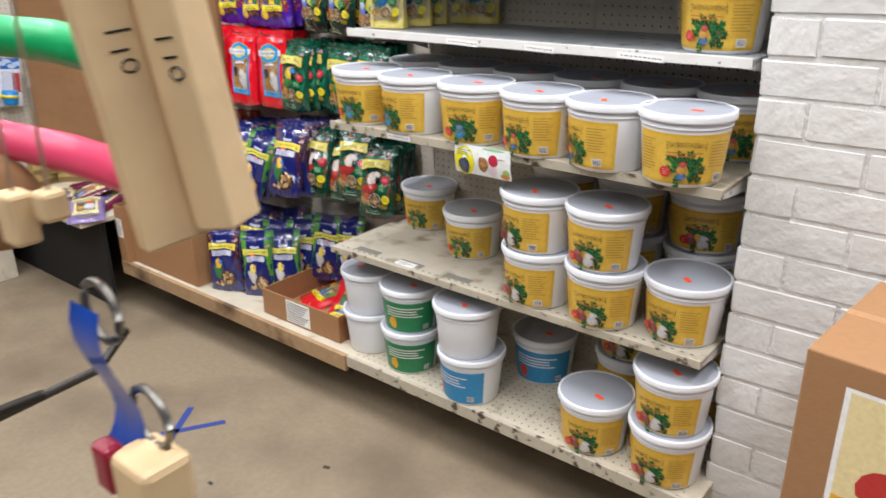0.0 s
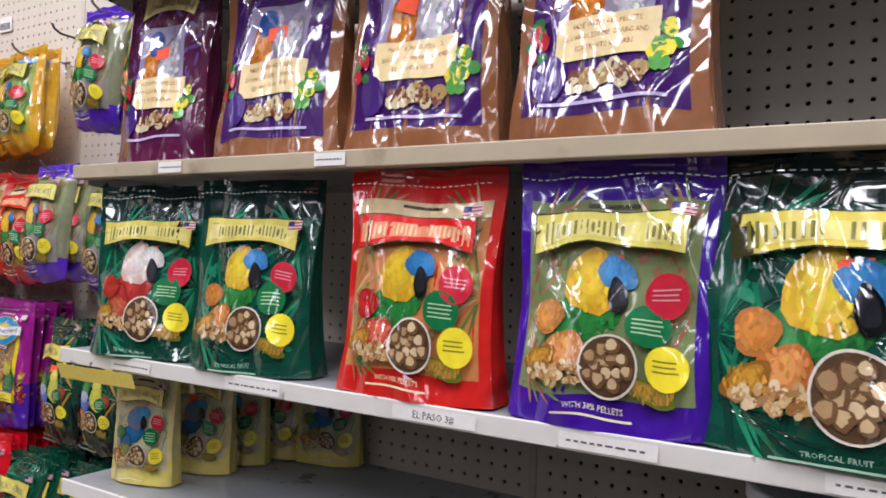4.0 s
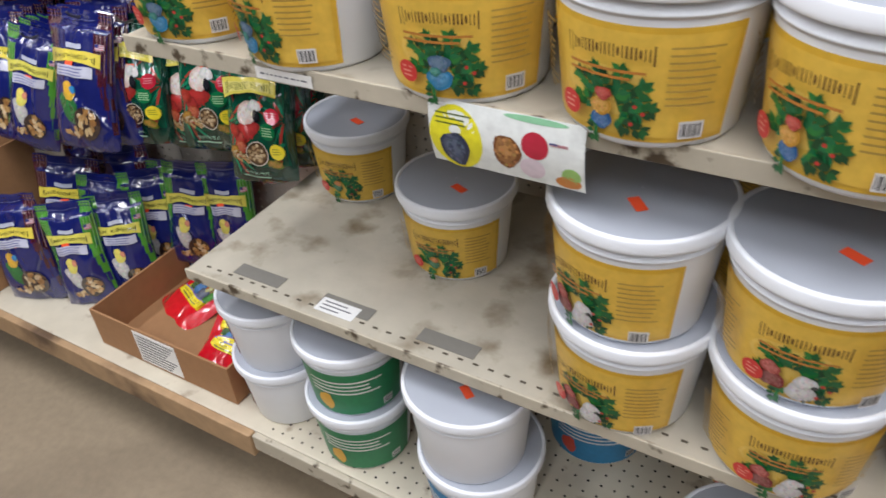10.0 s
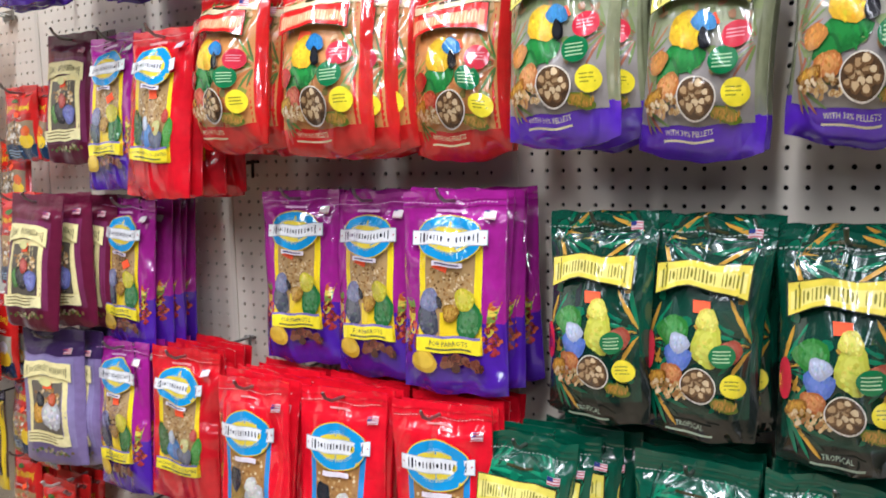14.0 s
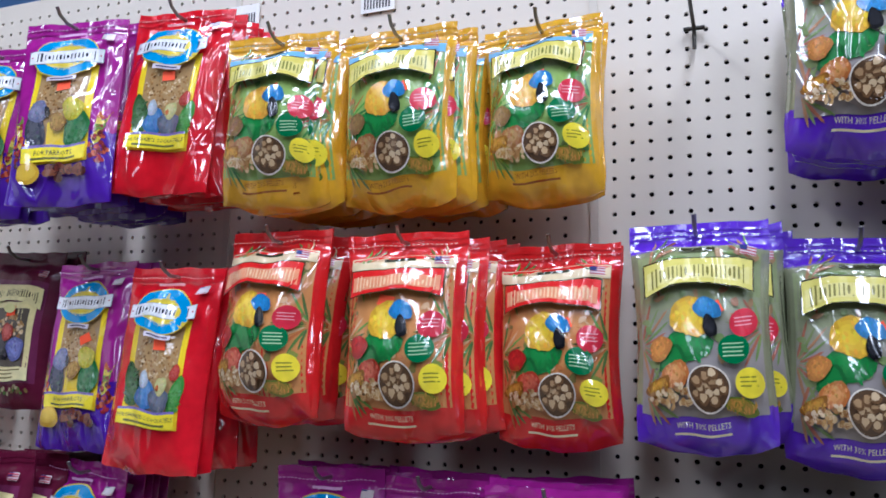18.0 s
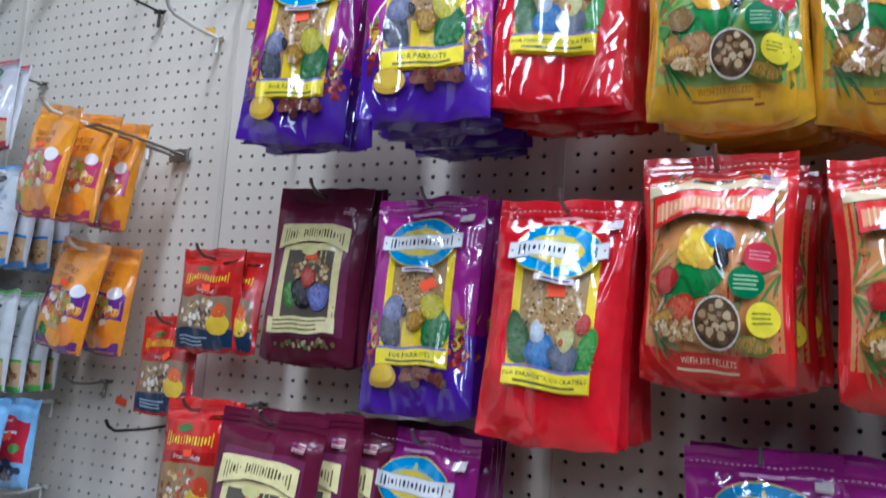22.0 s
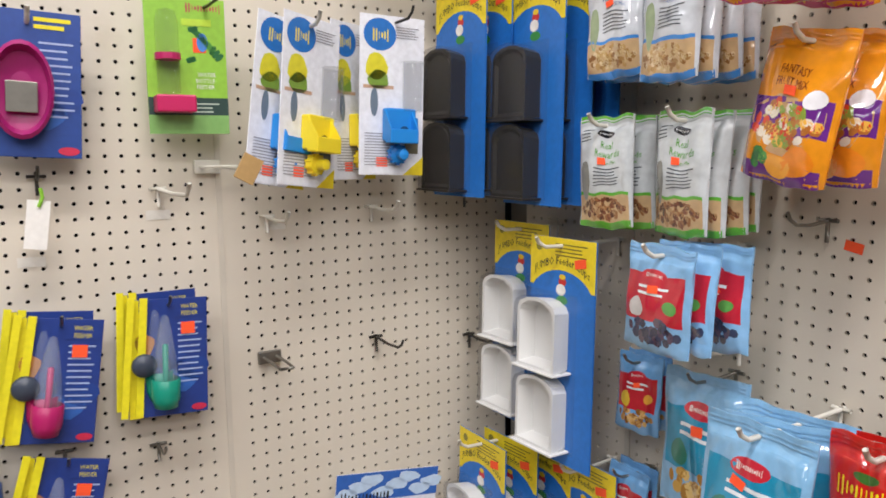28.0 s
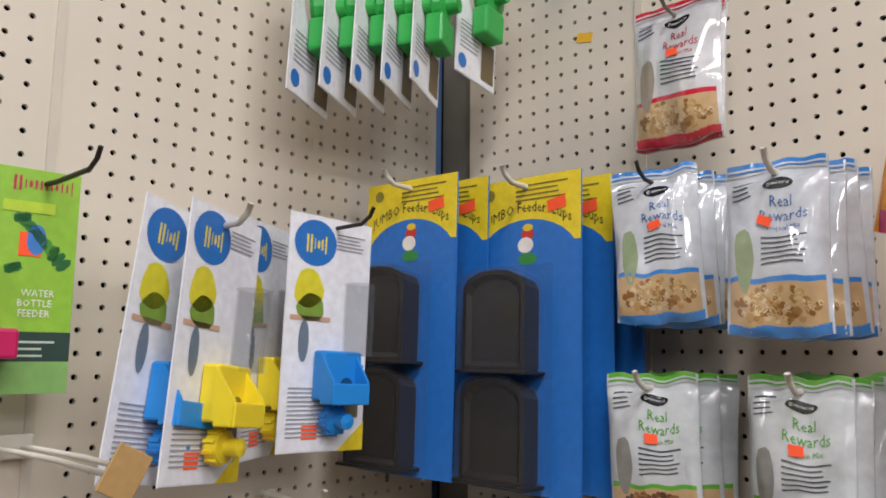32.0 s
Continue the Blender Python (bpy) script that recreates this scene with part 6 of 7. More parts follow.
# ---- carded goods ----
def card_front(w, h):
    return lambda u, v, lift=0.0: (u * w, -0.0012 - lift, (v - 1) * h)


def card_thing(name, label, w, h, colour, art, m, group="carded goods"):
    """A hanging card that faces -y with its print; solid goods are added by the caller."""
    ob = thing(name, label, "pet supply", group, m)
    s = Shape()
    s.box(-w / 2, w / 2, -0.001, 0.001, -h, 0, colour, bevel=0.0004)
    part("backing_card", s, CARD, ob)
    p = Print(card_front(w, h), w / h)
    p.s.grid(lambda a, b: p.surf((a - 0.5) * 0.99, 0.005 + b * 0.99, 0.0003), 4, 6, colour)
    art(p)
    part("printed_front", p.s, CARD, ob)
    return ob


def arch_cup(s, w, h, d, cx, cz, colour, well_y=-0.006):
    """A feeder cup: an open box with an arched top, hollow to the front."""
    def outline(k, inset):
        pts = [(-w / 2 + inset, inset), (w / 2 - inset, inset)]
        for i in range(7):
            a = math.pi * i / 6
            pts.append(((w / 2 - inset) * math.cos(a), h - w * 0.22 - inset + (w * 0.22) * math.sin(a)))
        return [(cx + x, k, cz + z) for x, z in pts]
    back, rim, inner, well = outline(0, 0.004), outline(-d, 0.0), outline(-d, 0.006), outline(well_y, 0.012)
    for a, b in ((back, rim), (rim, inner), (inner, well)):
        for i in range(len(a)):
            q = (i + 1) % len(a)
            s.face([a[i], a[q], b[q], b[i]], colour)
    s.face(well, colour)


CUPS = {}


def feeder_cups(tone, m):
    if tone in CUPS:
        return copy_thing(CUPS[tone], m)
    w, h = 0.165, 0.398

    def art(p):
        p.rect(-0.5, 0.78, 0.5, 1.0, hexa("e8cf24"))
        p.up()
        p.oval(0, 0.715, 0.5, 0.145, hexa("1f6fc4"), seg=30)
        p.up()
        p.rect(-0.5, 0.0, 0.5, 0.72, hexa("1f6fc4"))
        p.up()
        p.words("JUMBO Feeder Cups", 0, 0.9, 0.05, hexa("23282c"), 0.82, bend=0.07)
        p.lines(-0.1, 0.4, 0.97, 4, 0.016, 0.005, hexa("7a6f2a"))
        p.oval(-0.36, 0.955, 0.05, 0.02, hexa("8a8030"))
        p.oval(0.02, 0.81, 0.06, 0.02, hexa("c9302c"))
        p.up()
        p.oval(0.0, 0.775, 0.075, 0.026, hexa("e9e6e0"))
        p.oval(0.02, 0.832, 0.05, 0.012, hexa("e8c42a"))
        p.oval(0.02, 0.73, 0.09, 0.02, hexa("2f8a3e"))
    word = {"black": "blue and yellow card with two black feeder cups", "white": "blue and yellow card with two white feeder cups"}[tone]
    ob = card_thing("feeder_cup_card", word, w, h, hexa("1f6fc4"), art, m, "feeder cup cards")
    col = hexa("24211e") if tone == "black" else hexa("e6e6e4")
    for z in ((-h * 0.63, -h * 0.97) if tone == "black" else (-h * 0.58, -h * 0.93)):
        s = Shape()
        arch_cup(s, w * 0.6, h * 0.32, 0.038, -0.024, z, col, -0.033 if tone == "black" else -0.006)
        s.box(-0.024 - w * 0.34, -0.024 + w * 0.34, -0.046, -0.002, z - 0.003, z + 0.001, col, bevel=0.001)
        cup = part("feeder_cup", s, PLASTIC, ob)
        s = Shape()
        arch_cup(s, w * 0.66, h * 0.335, 0.043, -0.024, z - 0.001, (0.9, 0.9, 0.9), -0.0425)
        s.box(-0.024 - w * 0.4, -0.024 + w * 0.4, -0.003, -0.0022, z - 0.008, z + h * 0.34, (0.9, 0.9, 0.9))
        part("blister", s, CLEAR, cup, "clear moulded blister").visible_shadow = False
    s = Shape()
    s.face([(0.035, -0.0035, -0.05), (0.062, -0.0035, -0.045), (0.06, -0.0035, -0.03), (0.033, -0.0035, -0.035)], ORANGE)
    part("price_sticker", s, PAPER, ob, "small orange price sticker")
    CUPS[tone] = ob
    return ob


for x, z, y, n, tone in ((0.13, 1.975, 0.2, 2, "black"), (0.288, 1.965, 0.148, 3, "black"), (0.185, 1.525, 0.1, 1, "white"), (0.355, 1.512, 0.14, 1, "white"), (0.15, 1.095, 0.17, 1, "white"), (0.35, 1.095, 0.08, 1, "white")):
    hook(pose(x, -0.006, z - 0.01), y + 0.05, "white")
    for i in range(n):
        feeder_cups(tone, pose(x + 0.018 * i, -y + 0.045 * i, z, -1.5, 0, JIT.uniform(-2, 3)))
for i in range(2):
    feeder_cups("white", pose(0.19 + 0.045 * i, -0.13 + 0.045 * i, 1.098, -1.5, 0, 3))


def side_at(y, z, x, yaw=0.0, roll=0.0):
    return Matrix.Translation((x, y, z)) @ pose(0, 0, 0, 0, roll, 90 + yaw)


TUBES = {}


def tube_feeder(tone, m):
    """White card with a clear feeder tube on a coloured holder and suction cup."""
    if tone in TUBES:
        return copy_thing(TUBES[tone], m)
    w, h = 0.125, 0.277
    col = {"blue": hexa("1f86d6"), "yellow": hexa("ecd42a")}[tone]

    def art(p):
        p.oval(-0.2, 0.88, 0.25, 0.1, hexa("1f6fbe"), seg=22)
        p.up()
        p.strokes(-0.32, -0.06, 0.875, 0.07, hexa("efd63a"), 3, 0, 2)
        p.oval(-0.25, 0.68, 0.17, 0.085, hexa("d8cf2e"), wob=0.06)
        p.oval(-0.22, 0.6, 0.16, 0.06, hexa("7a9a3a"), wob=0.06)
        p.oval(-0.28, 0.46, 0.06, 0.09, hexa("6a7a8a"))
        p.rect(-0.45, 0.545, 0.02, 0.565, hexa("c9a58a"))
        p.lines(0.05, 0.42, 0.93, 5, 0.016, 0.005, hexa("8a8a92"))
        p.lines(-0.42, 0.15, 0.26, 12, 0.018, 0.006, hexa("9a9aa2"))
        p.poly([(0.18, 0.0), (0.5, 0.0), (0.5, 0.12)], hexa("e8cf24"))
        p.rect(0.2, 0.14, 0.42, 0.27, hexa("6f6a52"))
    ob = card_thing("tube_feeder_card", f"white card with a clear seed tube and {tone} holder", w, h, hexa("e6e8ee"), art, m, "tube feeder cards")
    s = Shape()
    s.box(-0.02, 0.037, -0.024, -0.003, -0.217, -0.16, col, bevel=0.003)
    s.box(-0.024, 0.03, -0.045, -0.0242, -0.221, -0.213, col, bevel=0.002)
    s.box(-0.024, 0.03, -0.049, -0.045, -0.221, -0.197, col, bevel=0.0015)
    for x in (-0.024, 0.027):
        k = [(x, -0.047, -0.215), (x, -0.047, -0.195), (x, -0.022, -0.163), (x, -0.022, -0.215)]
        q = [(a + 0.003, b, c) for a, b, c in k]
        s.face(k, col), s.face(q[::-1], col)
        for i in range(4):
            s.face([k[i], q[i], q[(i + 1) % 4], k[(i + 1) % 4]], col)
    s.box(0.037, 0.044, -0.02, -0.003, -0.213, -0.175, col, bevel=0.002)
    holder = part("holder", s, PLASTIC, ob, f"moulded {tone} plastic holder")
    # disc in the holder colour, blackened to draw the shade inside the feed hole
    s = Shape()
    s.lathe([(0.0, 0.0), (0.009, 0.0), (0.0095, 0.001), (0.0, 0.0012)], 16, mix(col, BLACK, 0.75), pose(0.014, -0.0236, -0.2, 90, 0, 0))
    part("feed_hole", s, PLASTIC, holder)
    s = Shape()
    prof = [(0.0, 0.0), (0.015, 0.0), (0.017, 0.004), (0.016, 0.016), (0.009, 0.018), (0.009, 0.034), (0.0, 0.036)]
    s.lathe(prof, 18, col, pose(0.006, -0.006, -0.24, 90, 0, 0))
    for k in range(10):
        a = k * math.pi / 5
        s.box(-0.0018, 0.0018, 0.015, 0.0185, 0.001, 0.014, col, m=pose(0.006, -0.006, -0.24, 90, 0, 0) @ pose(0, 0, 0, 0, 0, math.degrees(a)))
    part("clamp_knob", s, PLASTIC, holder, smooth=False)
    s = Shape()
    s.lathe([(0.0185, -0.165), (0.0185, -0.08), (0.02, -0.0785), (0.0165, -0.078), (0.0165, -0.165)], 22, (0.9, 0.9, 0.9), pose(0.03, -0.022, 0))
    part("clear_tube", s, CLEAR, ob, "clear plastic seed tube", smooth=True).visible_shadow = False
    s = Shape()
    s.box(-0.03, -0.008, -0.0022, -0.0018, -0.262, -0.246, ORANGE)
    part("price_sticker", s, PAPER, ob, "small orange price sticker")
    TUBES[tone] = ob
    return ob


tube_feeder("blue", side_at(-0.535, 1.882, 0.12, 22, 9))
tube_feeder("yellow", side_at(-0.503, 1.882, 0.15, 22, 6))
tube_feeder("yellow", side_at(-0.4, 1.89, 0.08, 28, 1))
tube_feeder("blue", side_at(-0.35, 1.898, 0.14, -2, 2))
for y, z, ln, tone in ((-0.51, 1.87, 0.19, "white"), (-0.345, 1.89, 0.2, "dark"), (-0.66, 1.9, 0.18, "dark"), (-0.915, 1.86, 0.09, "white")):
    hook(Matrix.Translation((0.006, y, z)) @ SIDE, ln, tone)


def clip_card(m):
    """Narrow white card with a green suction fruit clip."""
    w, h = 0.105, 0.25

    def art(p):
        p.oval(0.0, 0.55, 0.3, 0.16, hexa("c9b9b4"), wob=0.05)
        p.oval(-0.35, 0.08, 0.1, 0.045, hexa("1f6fbe"))
        p.rect(0.12, 0.04, 0.45, 0.28, hexa("6a5a3c"))
        p.lines(-0.42, 0.1, 0.32, 7, 0.026, 0.009, hexa("9a9aa2"))
        p.rect(-0.5, 0.72, 0.5, 1.0, hexa("3f86cf"))
    ob = card_thing("fruit_clip_card", "white card with a green suction fruit clip", w, h, hexa("e4e6ea"), art, m, "fruit clip cards")
    s = Shape()
    s.lathe([(0.0, 0.0), (0.03, 0.0), (0.034, 0.008), (0.028, 0.02), (0.014, 0.024), (0.012, 0.04), (0.0, 0.04)], 20, hexa("2fa84a"), pose(0.012, -0.002, -0.115, 90, 0, 0))
    s.box(-0.02, 0.03, -0.03, -0.004, -0.185, -0.14, hexa("2fa84a"), bevel=0.004)
    part("fruit_clip", s, PLASTIC, ob, "bright green plastic clip")
    return ob


first_clip = clip_card(side_at(-0.098, 2.38, 0.17, 6, 4))
for i in range(5):
    copy_thing(first_clip, side_at(-0.2 - 0.037 * i, 2.335 - 0.01 * i, 0.16 - 0.016 * i, 22, 5))
hook(Matrix.Translation((0.006, -0.24, 2.34)) @ SIDE, 0.22, "steel")


def bottle_card(m):
    w, h = 0.125, 0.215

    def art(p):
        p.rect(-0.5, 0.14, 0.5, 0.27, hexa("27413c"))
        p.rect(-0.5, 0.0, 0.5, 0.14, hexa("7fae62"))
        p.up()
        for i in range(14):
            p.oval(0.05 + 0.4 * ((i * 37) % 10) / 10, 0.55 + 0.25 * ((i * 23) % 10) / 10, 0.07, 0.02, GREENS[i % 3], seg=7, turn=i)
        p.oval(0.2, 0.68, 0.07, 0.07, hexa("3f7fc8"))
        p.rect(-0.05, 0.8, 0.32, 0.85, hexa("b4d43a"))
        p.strokes(0.0, 0.45, 0.93, 0.06, hexa("b8304c"), 6, 0, 2)
        p.words("WATER", 0.24, 0.44, 0.045, WHITE, 0.9)
        p.words("BOTTLE", 0.22, 0.395, 0.045, WHITE, 0.9)
        p.words("FEEDER", 0.22, 0.35, 0.045, WHITE, 0.9)
        p.lines(-0.1, 0.4, 0.22, 3, 0.03, 0.01, hexa("b9c9b9"))
    ob = card_thing("water_bottle_card", "green card with a clear water bottle and pink spout", w, h, hexa("8fc23c"), art, m)
    s = Shape()
    s.lathe([(0.0, -0.02), (0.014, -0.025), (0.018, -0.04), (0.018, -0.15), (0.014, -0.155), (0.0, -0.155)], 20, (0.9, 0.9, 0.9), pose(-0.032, -0.02, 0))
    part("clear_bottle", s, CLEAR, ob, "clear plastic bottle", smooth=True).visible_shadow = False
    s = Shape()
    s.lathe([(0.0, -0.09), (0.02, -0.09), (0.02, -0.1), (0.0, -0.1)], 18, hexa("b01f5c"), pose(-0.032, -0.02, 0))
    s.box(-0.055, 0.005, -0.045, -0.003, -0.182, -0.155, hexa("c01f5c"), bevel=0.003)
    part("spout_base", s, PLASTIC, ob, "pink plastic base")
    s = Shape()
    s.box(0.01, 0.03, -0.0022, -0.0018, -0.085, -0.062, ORANGE)
    part("price_sticker", s, PAPER, ob, "small orange price sticker")


bottle_card(side_at(-0.69, 1.91, 0.07, -4, 0))


def blue_card_art(p):
    for i in range(5):
        p.oval(-0.3 + 0.15 * i, 0.3 + 0.1 * (i % 3), 0.22, 0.1, hexa("2f62b4") if i % 2 else hexa("1d3f8c"), wob=0.08)
    p.up()
    p.rect(-0.5, 0.0, -0.36, 1.0, hexa("e6d81e"))
    p.lines(0.12, 0.44, 0.78, 11, 0.05, 0.014, hexa("9fb0d8"))
    p.oval(-0.3, 0.62, 0.12, 0.1, hexa("c98a4a"), wob=0.1)
    p.oval(0.38, 0.05, 0.1, 0.03, hexa("c92a4c"))
    p.up()
    p.lines(0.08, 0.42, 0.93, 2, 0.05, 0.028, hexa("e6d81e"))


def feeder_card_art(p):
    blue_card_art(p)
    p.up()
    p.rect(0.06, 0.84, 0.47, 0.97, hexa("1f3a86"))
    p.up()
    p.words("WATER", 0.27, 0.93, 0.05, hexa("e6d81e"), 0.8)
    p.words("FEEDER", 0.27, 0.87, 0.05, hexa("e6d81e"), 0.8)


def bath_card(m):
    w, h = 0.15, 0.215
    ob = card_thing("bird_bath_card", "blue card with a magenta oval bath and mirror", w, h, hexa("23458f"), blue_card_art, m)
    s = Shape()
    ell = lambda k, y: [(-0.005 + 0.042 * k * math.cos(a * math.pi / 12), y, -0.118 + 0.07 * k * math.sin(a * math.pi / 12)) for a in range(24)]
    rings = [ell(1.0, -0.003), ell(1.02, -0.026), ell(0.93, -0.03), ell(0.82, -0.01), ell(0.4, -0.006)]
    for a, b in zip(rings, rings[1:]):
        for i in range(24):
            s.face([a[i], a[(i + 1) % 24], b[(i + 1) % 24], b[i]], hexa("a01f6a"))
    s.face(rings[-1], hexa("a01f6a"))
    part("oval_bath", s, PLASTIC, ob, "glossy magenta plastic bath", smooth=True)
    s = Shape()
    s.box(-0.026, 0.016, -0.02, -0.016, -0.15, -0.105, hexa("9a9a98"), bevel=0.001)
    part("mirror_plate", s, STEEL, ob, "small square mirror")


bath_card(side_at(-0.917, 1.875, 0.06, -3, 3))

FEED = {}


def seed_feeder(tone, m):
    """Blue card with a yellow edge and a clear drop-shaped feeder on a coloured cup."""
    if tone in FEED:
        return copy_thing(FEED[tone], m)
    ob = card_thing("water_feeder_card", f"blue card with a clear feeder and {tone} cup", 0.125, 0.198, hexa("1f3a86"), feeder_card_art, m, "water feeder cards")
    col = {"pink": hexa("b01f62"), "teal": hexa("129078")}[tone]
    s = Shape()
    s.lathe([(0.0, -0.022), (0.006, -0.026), (0.011, -0.05), (0.017, -0.09), (0.0195, -0.12), (0.018, -0.142), (0.0, -0.144)], 20, (0.9, 0.9, 0.9), pose(-0.008, -0.024, 0))
    part("clear_reservoir", s, BULB, ob, "clear plastic reservoir", smooth=True).visible_shadow = False
    s = Shape()
    s.lathe([(0.0, -0.07), (0.0045, -0.072), (0.0045, -0.14)], 10, col, pose(-0.008, -0.024, 0))
    s.lathe([(0.0205, -0.128), (0.023, -0.13), (0.0225, -0.16), (0.018, -0.176), (0.0, -0.178)], 20, col, pose(-0.008, -0.024, 0))
    part("cup", s, PLASTIC, ob, f"{tone} plastic cup and tube", smooth=True)
    s = Shape()
    s.lathe([(0.0, -0.008), (0.017, -0.008), (0.02, 0.0), (0.017, 0.006), (0.0, 0.006)], 16, hexa("3c4452"), pose(-0.04, -0.02, -0.105, 90, 0, 0))
    part("clamp_knob", s, PLASTIC, ob, "dark grey plastic clamp knob", smooth=True)
    s = Shape()
    s.box(-0.063, -0.052, -0.012, -0.01, -0.197, 0.002, hexa("e8dc22"), m=pose(0, 0, 0, 0, 4, 0))
    s.box(-0.044, -0.032, -0.009, -0.007, -0.197, 0.002, hexa("e8dc22"), m=pose(0, 0, 0, 0, 3, 0))
    part("yellow_flap", s, CARD, ob)
    s = Shape()
    s.box(0.02, 0.042, -0.0042, -0.0038, -0.06, -0.04, ORANGE)
    part("price_sticker", s, PAPER, ob, "small orange price sticker")
    FEED[tone] = ob
    return ob


for tone, y, z, r in (("pink", -0.9, 1.412, 8), ("teal", -0.74, 1.426, 2), ("pink", -0.905, 1.188, 12)):
    for i in range(2 if z > 1.3 else 1):
        seed_feeder(tone, side_at(y - 0.012 * i, z + 0.008 * i, 0.065 - 0.028 * i, -4, r - 3 * i))
    hook(Matrix.Translation((0.006, y, z - 0.008)) @ SIDE, 0.09, "steel")


def perch_box(m):
    ob = thing("perch_box", "small blue box with a yellow edge on a hook", "box", "perch boxes", m)
    s = Shape()
    s.box(-0.033, 0.033, -0.025, 0.0, -0.12, -0.02, hexa("24509c"), bevel=0.002)
    s.box(-0.03, 0.03, -0.003, 0.0, -0.02, 0.012, hexa("3f7fc0"), bevel=0.001)
    part("box_body", s, CARD, ob)
    s = Shape()
    s.box(-0.0335, -0.012, -0.0258, -0.025, -0.119, -0.045, hexa("e6d81e"))
    s.box(0.0, 0.028, -0.0258, -0.025, -0.055, -0.05, hexa("a8b8d8"))
    s.box(0.0, 0.028, -0.0258, -0.025, -0.068, -0.064, hexa("a8b8d8"))
    s.box(-0.006, 0.018, -0.0264, -0.0258, -0.05, -0.036, ORANGE)
    part("printed_panel", s, CARD, ob)


perch_box(side_at(-1.04, 1.43, 0.06, -6, 1))
perch_box(side_at(-1.03, 1.19, 0.06, -6, -2))
for y, z in ((-1.04, 1.425), (-1.03, 1.185)):
    hook(Matrix.Translation((0.006, y, z)) @ SIDE, 0.08, "steel")


def treat_disc_card(m, tall):
    h = 0.26 if tall else 0.195
    ob = card_thing("mineral_card", "blue card with a round pale yellow mineral block", 0.14, h, hexa("1f4a8c"), blue_card_art, m, "mineral block cards")
    s = Shape()
    s.lathe([(0.0, 0.016), (0.03, 0.016), (0.034, 0.012), (0.034, 0.0)], 24, hexa("dcd65a"), pose(-0.04, -0.002, -h * 0.62, 90, 0, 0))
    part("mineral_block", s, PAPER, ob, "round pale yellow block", smooth=False)
    s = Shape()
    s.box(0.02, 0.042, -0.0042, -0.0038, -h * 0.85, -h * 0.85 + 0.02, ORANGE)
    part("price_sticker", s, PAPER, ob, "small orange price sticker")
    return ob


for y, z, tall in ((-1.185, 1.415, False), (-1.178, 1.21, True)):
    first = treat_disc_card(side_at(y, z, 0.085, -3, 2), tall)
    copy_thing(first, side_at(y - 0.006, z + 0.01, 0.06, -3, 0))
    copy_thing(first, side_at(y + 0.006, z + 0.006, 0.038, -3, 3))
    hook(Matrix.Translation((0.006, y, z - 0.01)) @ SIDE, 0.11, "steel")


def cup_card(m):
    """White and sky-blue card with a clamp-on blue cup."""
    w, h = 0.22, 0.262

    def art(p):
        p.rect(-0.5, 0.78, 0.5, 1.0, hexa("2f62b4"))
        p.up()
        for i in range(8):
            p.oval(-0.4 + 0.12 * i, 0.84 + 0.05 * (i % 3), 0.11, 0.045, hexa("bcd2ea"), wob=0.12)
        p.up()
        p.words("feed and water cup", -0.12, 0.72, 0.05, hexa("b02a3c"), 0.8)
        p.strokes(-0.46, 0.02, 0.81, 0.085, hexa("14161c"), 7, 0, 3)
        p.rect(-0.4, 0.42, -0.08, 0.66, hexa("2c3a2c"))
        p.up()
        p.oval(-0.2, 0.54, 0.08, 0.06, hexa("2f5aa8"), wob=0.1)
        p.rect(0.3, 0.3, 0.48, 0.7, hexa("a83a34"))
    ob = card_thing("clamp_cup_card", "white and sky-blue card with a blue clamp-on cup", w, h, hexa("dcdee6"), art, m)
    s = Shape()
    s.lathe([(0.0, -0.246), (0.031, -0.246), (0.035, -0.241), (0.042, -0.172), (0.039, -0.172), (0.033, -0.239), (0.0, -0.242)], 24, hexa("1f86cc"), pose(0.035, -0.045, 0))
    part("cup", s, PLASTIC, ob, "blue plastic cup", smooth=True)
    s = Shape()
    s.lathe([(0.0395, -0.206), (0.044, -0.205), (0.044, -0.192), (0.0405, -0.191)], 24, hexa("e8d83a"), pose(0.035, -0.045, 0))
    s.lathe([(0.0, 0.0), (0.012, 0.0), (0.012, 0.016), (0.0, 0.016)], 14, hexa("e8d83a"), pose(-0.026, -0.045, -0.198, 0, 90, 0))
    for q in range(5):
        s.box(-0.004, 0.004, 0.0, 0.034, -0.0075, 0.0075, hexa("e8d83a"), m=pose(-0.042, -0.045, -0.198) @ pose(0, 0, 0, 72 * q + 14, 0, 0), bevel=0.002)
    s.lathe([(0.0, -0.026), (0.01, -0.026), (0.02, 0.0), (0.0, 0.004)], 16, hexa("e8d83a"), pose(-0.038, -0.045, -0.198, 0, 90, 0))
    part("yellow_clamp", s, PLASTIC, ob, "yellow plastic band and star-shaped clamp", smooth=True)
    s = Shape()
    s.lathe([(0.038, -0.172), (0.036, -0.1), (0.034, -0.078), (0.028, -0.068), (0.0, -0.066)], 24, (0.9, 0.9, 0.9), pose(0.035, -0.045, 0))
    part("clear_hood", s, BULB, ob, "clear plastic hood", smooth=True).visible_shadow = False
    s = Shape()
    s.box(-0.075, -0.052, -0.0042, -0.0038, -0.085, -0.068, ORANGE)
    part("price_sticker", s, PAPER, ob, "small orange price sticker")


cup_card(side_at(-0.33, 1.027, 0.05, -5, 6))
tagc = thing("paper_tag", "white paper tag on a green tie", "tag", "", side_at(-0.914, 1.61, 0.055, 0, 8))
s = Shape()
s.box(-0.016, 0.016, -0.001, 0.0, -0.09, -0.015, WHITE)
part("tag_card", s, PAPER, tagc)
s = Shape()
